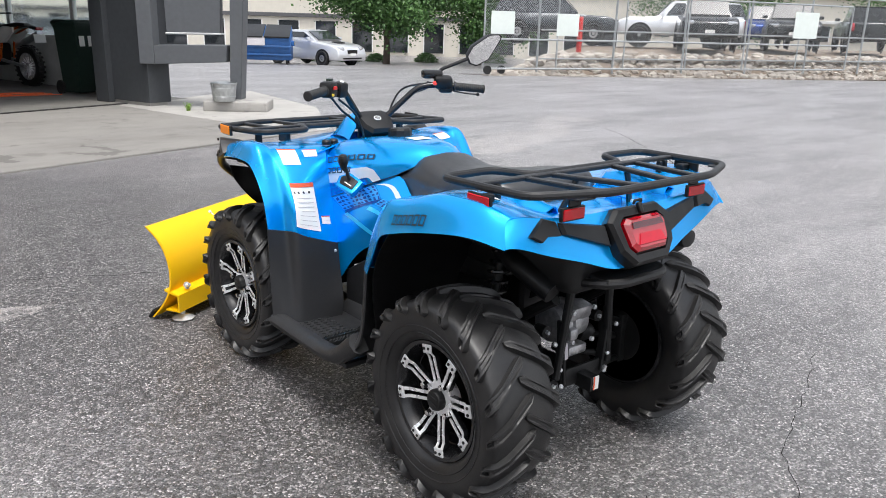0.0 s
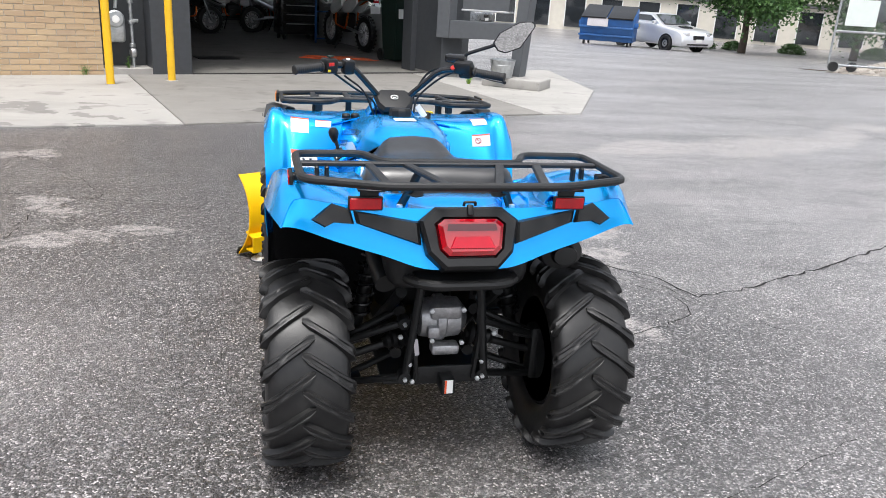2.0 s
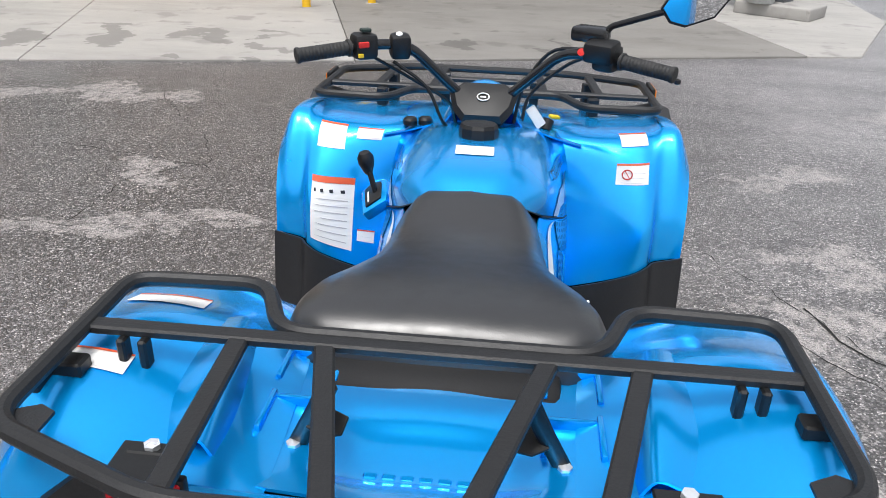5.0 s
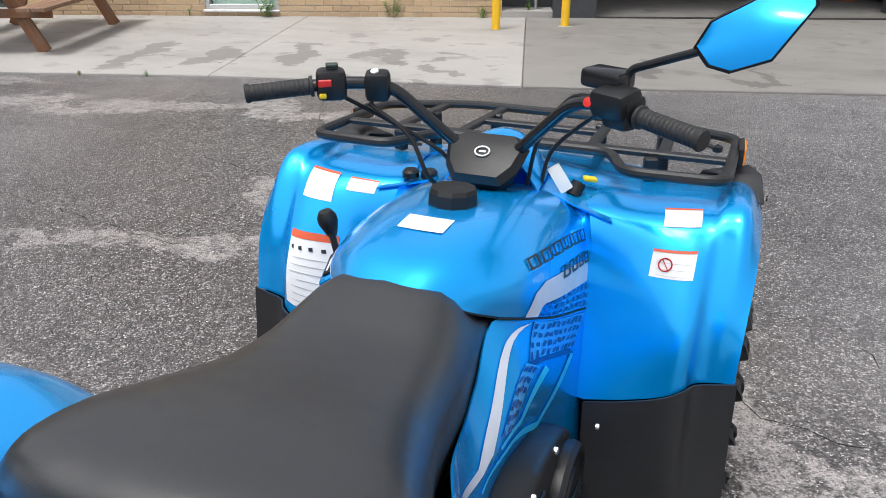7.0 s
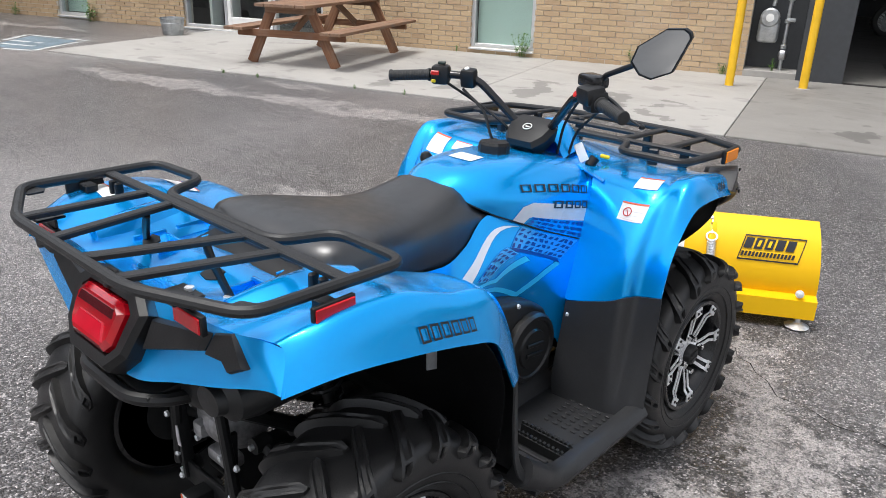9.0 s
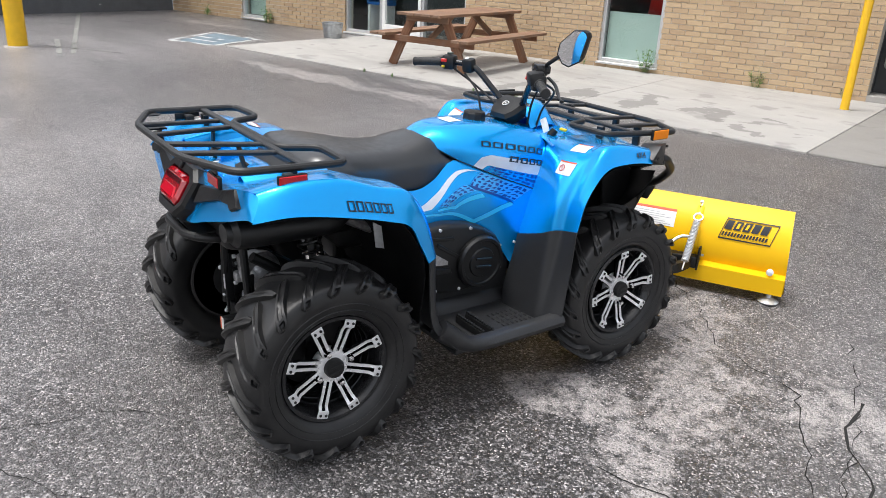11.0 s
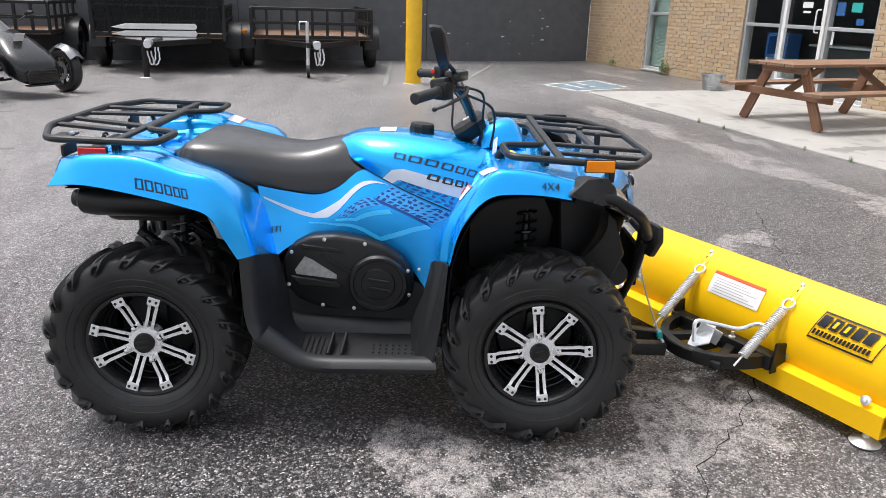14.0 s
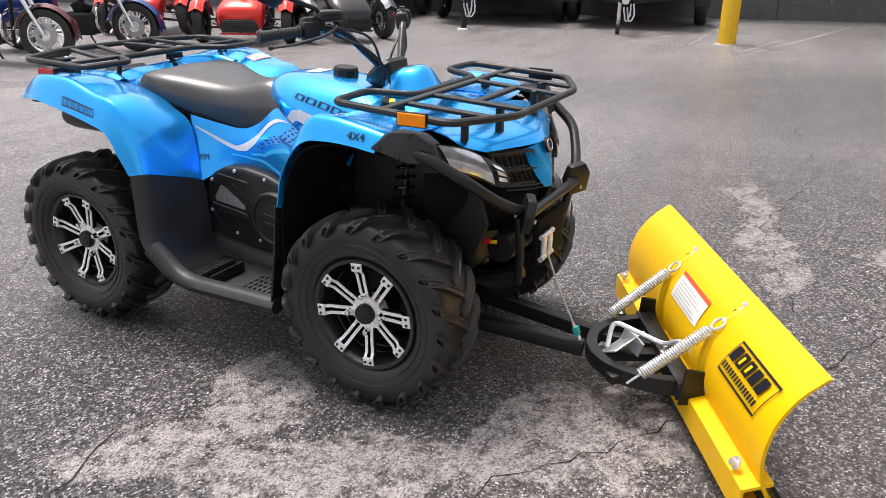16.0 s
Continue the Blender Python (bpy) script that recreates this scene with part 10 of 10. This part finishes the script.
for i, (x, y, r) in enumerate(((20.5, 36.5, 0.8), (22.3, 36.0, 0.7), (26.6, 34.5, 0.7), (30.5, 33.0, 0.8), (23.8, 35.5, 0.6))):
    shrub(x, y, r, 60 + i)


def far_building(m, w, d, h, label, dark_ground, roofed):
    b = thing("building", label, "building", m)
    part("wall", box(B(), w, d, h, pose(0, d / 2, h / 2)), "far_wall", b)
    n = int(w / 2.4)
    for i in range(n):
        x = -w / 2 + w * (i + 0.5) / n
        wn = part("window", box(B(), 1.35, 0.1, 1.9 if dark_ground else 1.2, pose(x, -0.02, 1.15 if dark_ground else 2.2), 0.01, 1), "car_glass", b)
        for s in (-1, 1):
            part("frame", box(B(), 0.06, 0.12, 1.9 if dark_ground else 1.2, pose(x + 0.68 * s, -0.03, 1.15 if dark_ground else 2.2)), "white_paint", wn)
    part("band", box(B(), w + 0.2, 0.2, 0.25, pose(0, -0.08, 2.45 if dark_ground else 3.1), 0.02, 1), "room_dark" if dark_ground else "white_paint", b)
    if roofed:
        rf = part("roof", prism(B(), [(-1.1, h), (d / 2, h + 1.6), (d / 2, h + 1.9), (-1.1, h + 0.3)], w + 1, Matrix(((0, 0, 1, -w / 2 - 0.5), (1, 0, 0, 0), (0, 1, 0, 0), (0, 0, 0, 1)))), "roof_red", b)
        for i in range(int(w / 0.5)):
            part("roof_rib", box(B(), 0.09, d / 2 + 1.15, 0.06, pose(-w / 2 + i * 0.5, d / 4 - 0.55, h + 1.1, math.degrees(math.atan2(1.6, d / 2 + 1.1)))), "roof_red", rf)
    else:
        part("parapet", box(B(), w + 0.3, 0.3, 0.4, pose(0, -0.05, h + 0.1), 0.02, 1), "far_wall", b)
    return b


far_building(park(24.0, 46.0, -0.55, -0.83) @ pose(0, 0, 0, 0, 0, 180), 46, 12, 4.4, "long cream office building with dark ground floor windows", True, False)
far_building(park(4.0, 62.0, -0.1, -1.0) @ pose(0, 0, 0, 0, 0, 180), 40, 12, 3.4, "cream building with a red ribbed roof", False, True)
far_building(park(62.0, 30.0, -0.9, -0.4) @ pose(0, 0, 0, 0, 0, 180), 50, 12, 5.0, "pale industrial building beyond the lot", False, False)
far_building(pose(-8, -62, 0, 0, 0, 180), 70, 12, 4.6, "pale industrial building across the street", True, False)

# ---- the bricks last: the stretch beside the picnic table and window singly, the rest joined ----
near, rest = [], []
for b in BRICKS:
    (near if 8.0 < b[0] < 14.3 and b[3] < 1.35 and len(near) < 295 else rest).append(b)
protos = {}
for x0, x1, z0, z1, y in near:
    key = round(x1 - x0, 3)
    if key not in protos:
        bm = B()
        brick_mesh(bm, -key / 2, key / 2, -(CH - 0.01) / 2, (CH - 0.01) / 2, 0, Matrix())
        me = bpy.data.meshes.new("brick")
        bm.to_mesh(me)
        bm.free()
        me.materials.append(M["brick"])
        protos[key] = me
    shared("brick", protos[key], wall_south, S @ pose((x0 + x1) / 2, y, (z0 + z1) / 2))
verts, faces = [], []
for x0, x1, z0, z1, y in rest:
    k = len(verts)
    for px, py, pz in ((x0, y, z0), (x1, y, z0), (x1, y, z1), (x0, y, z1), (x0, y + 0.05, z0), (x1, y + 0.05, z0), (x1, y + 0.05, z1), (x0, y + 0.05, z1)):
        verts.append(S @ Vector((px, py, pz)))
    faces += [(k, k + 1, k + 2, k + 3), (k, k + 4, k + 5, k + 1), (k + 1, k + 5, k + 6, k + 2), (k + 2, k + 6, k + 7, k + 3), (k + 3, k + 7, k + 4, k)]
me = bpy.data.meshes.new("brickwork")
me.from_pydata(verts, [], faces)
me.materials.append(M["brick_rest"])
ob = new("brickwork", me)
ob.parent = wall_south
tagged(ob, "buff bricks laid in running bond", kind="stuff")
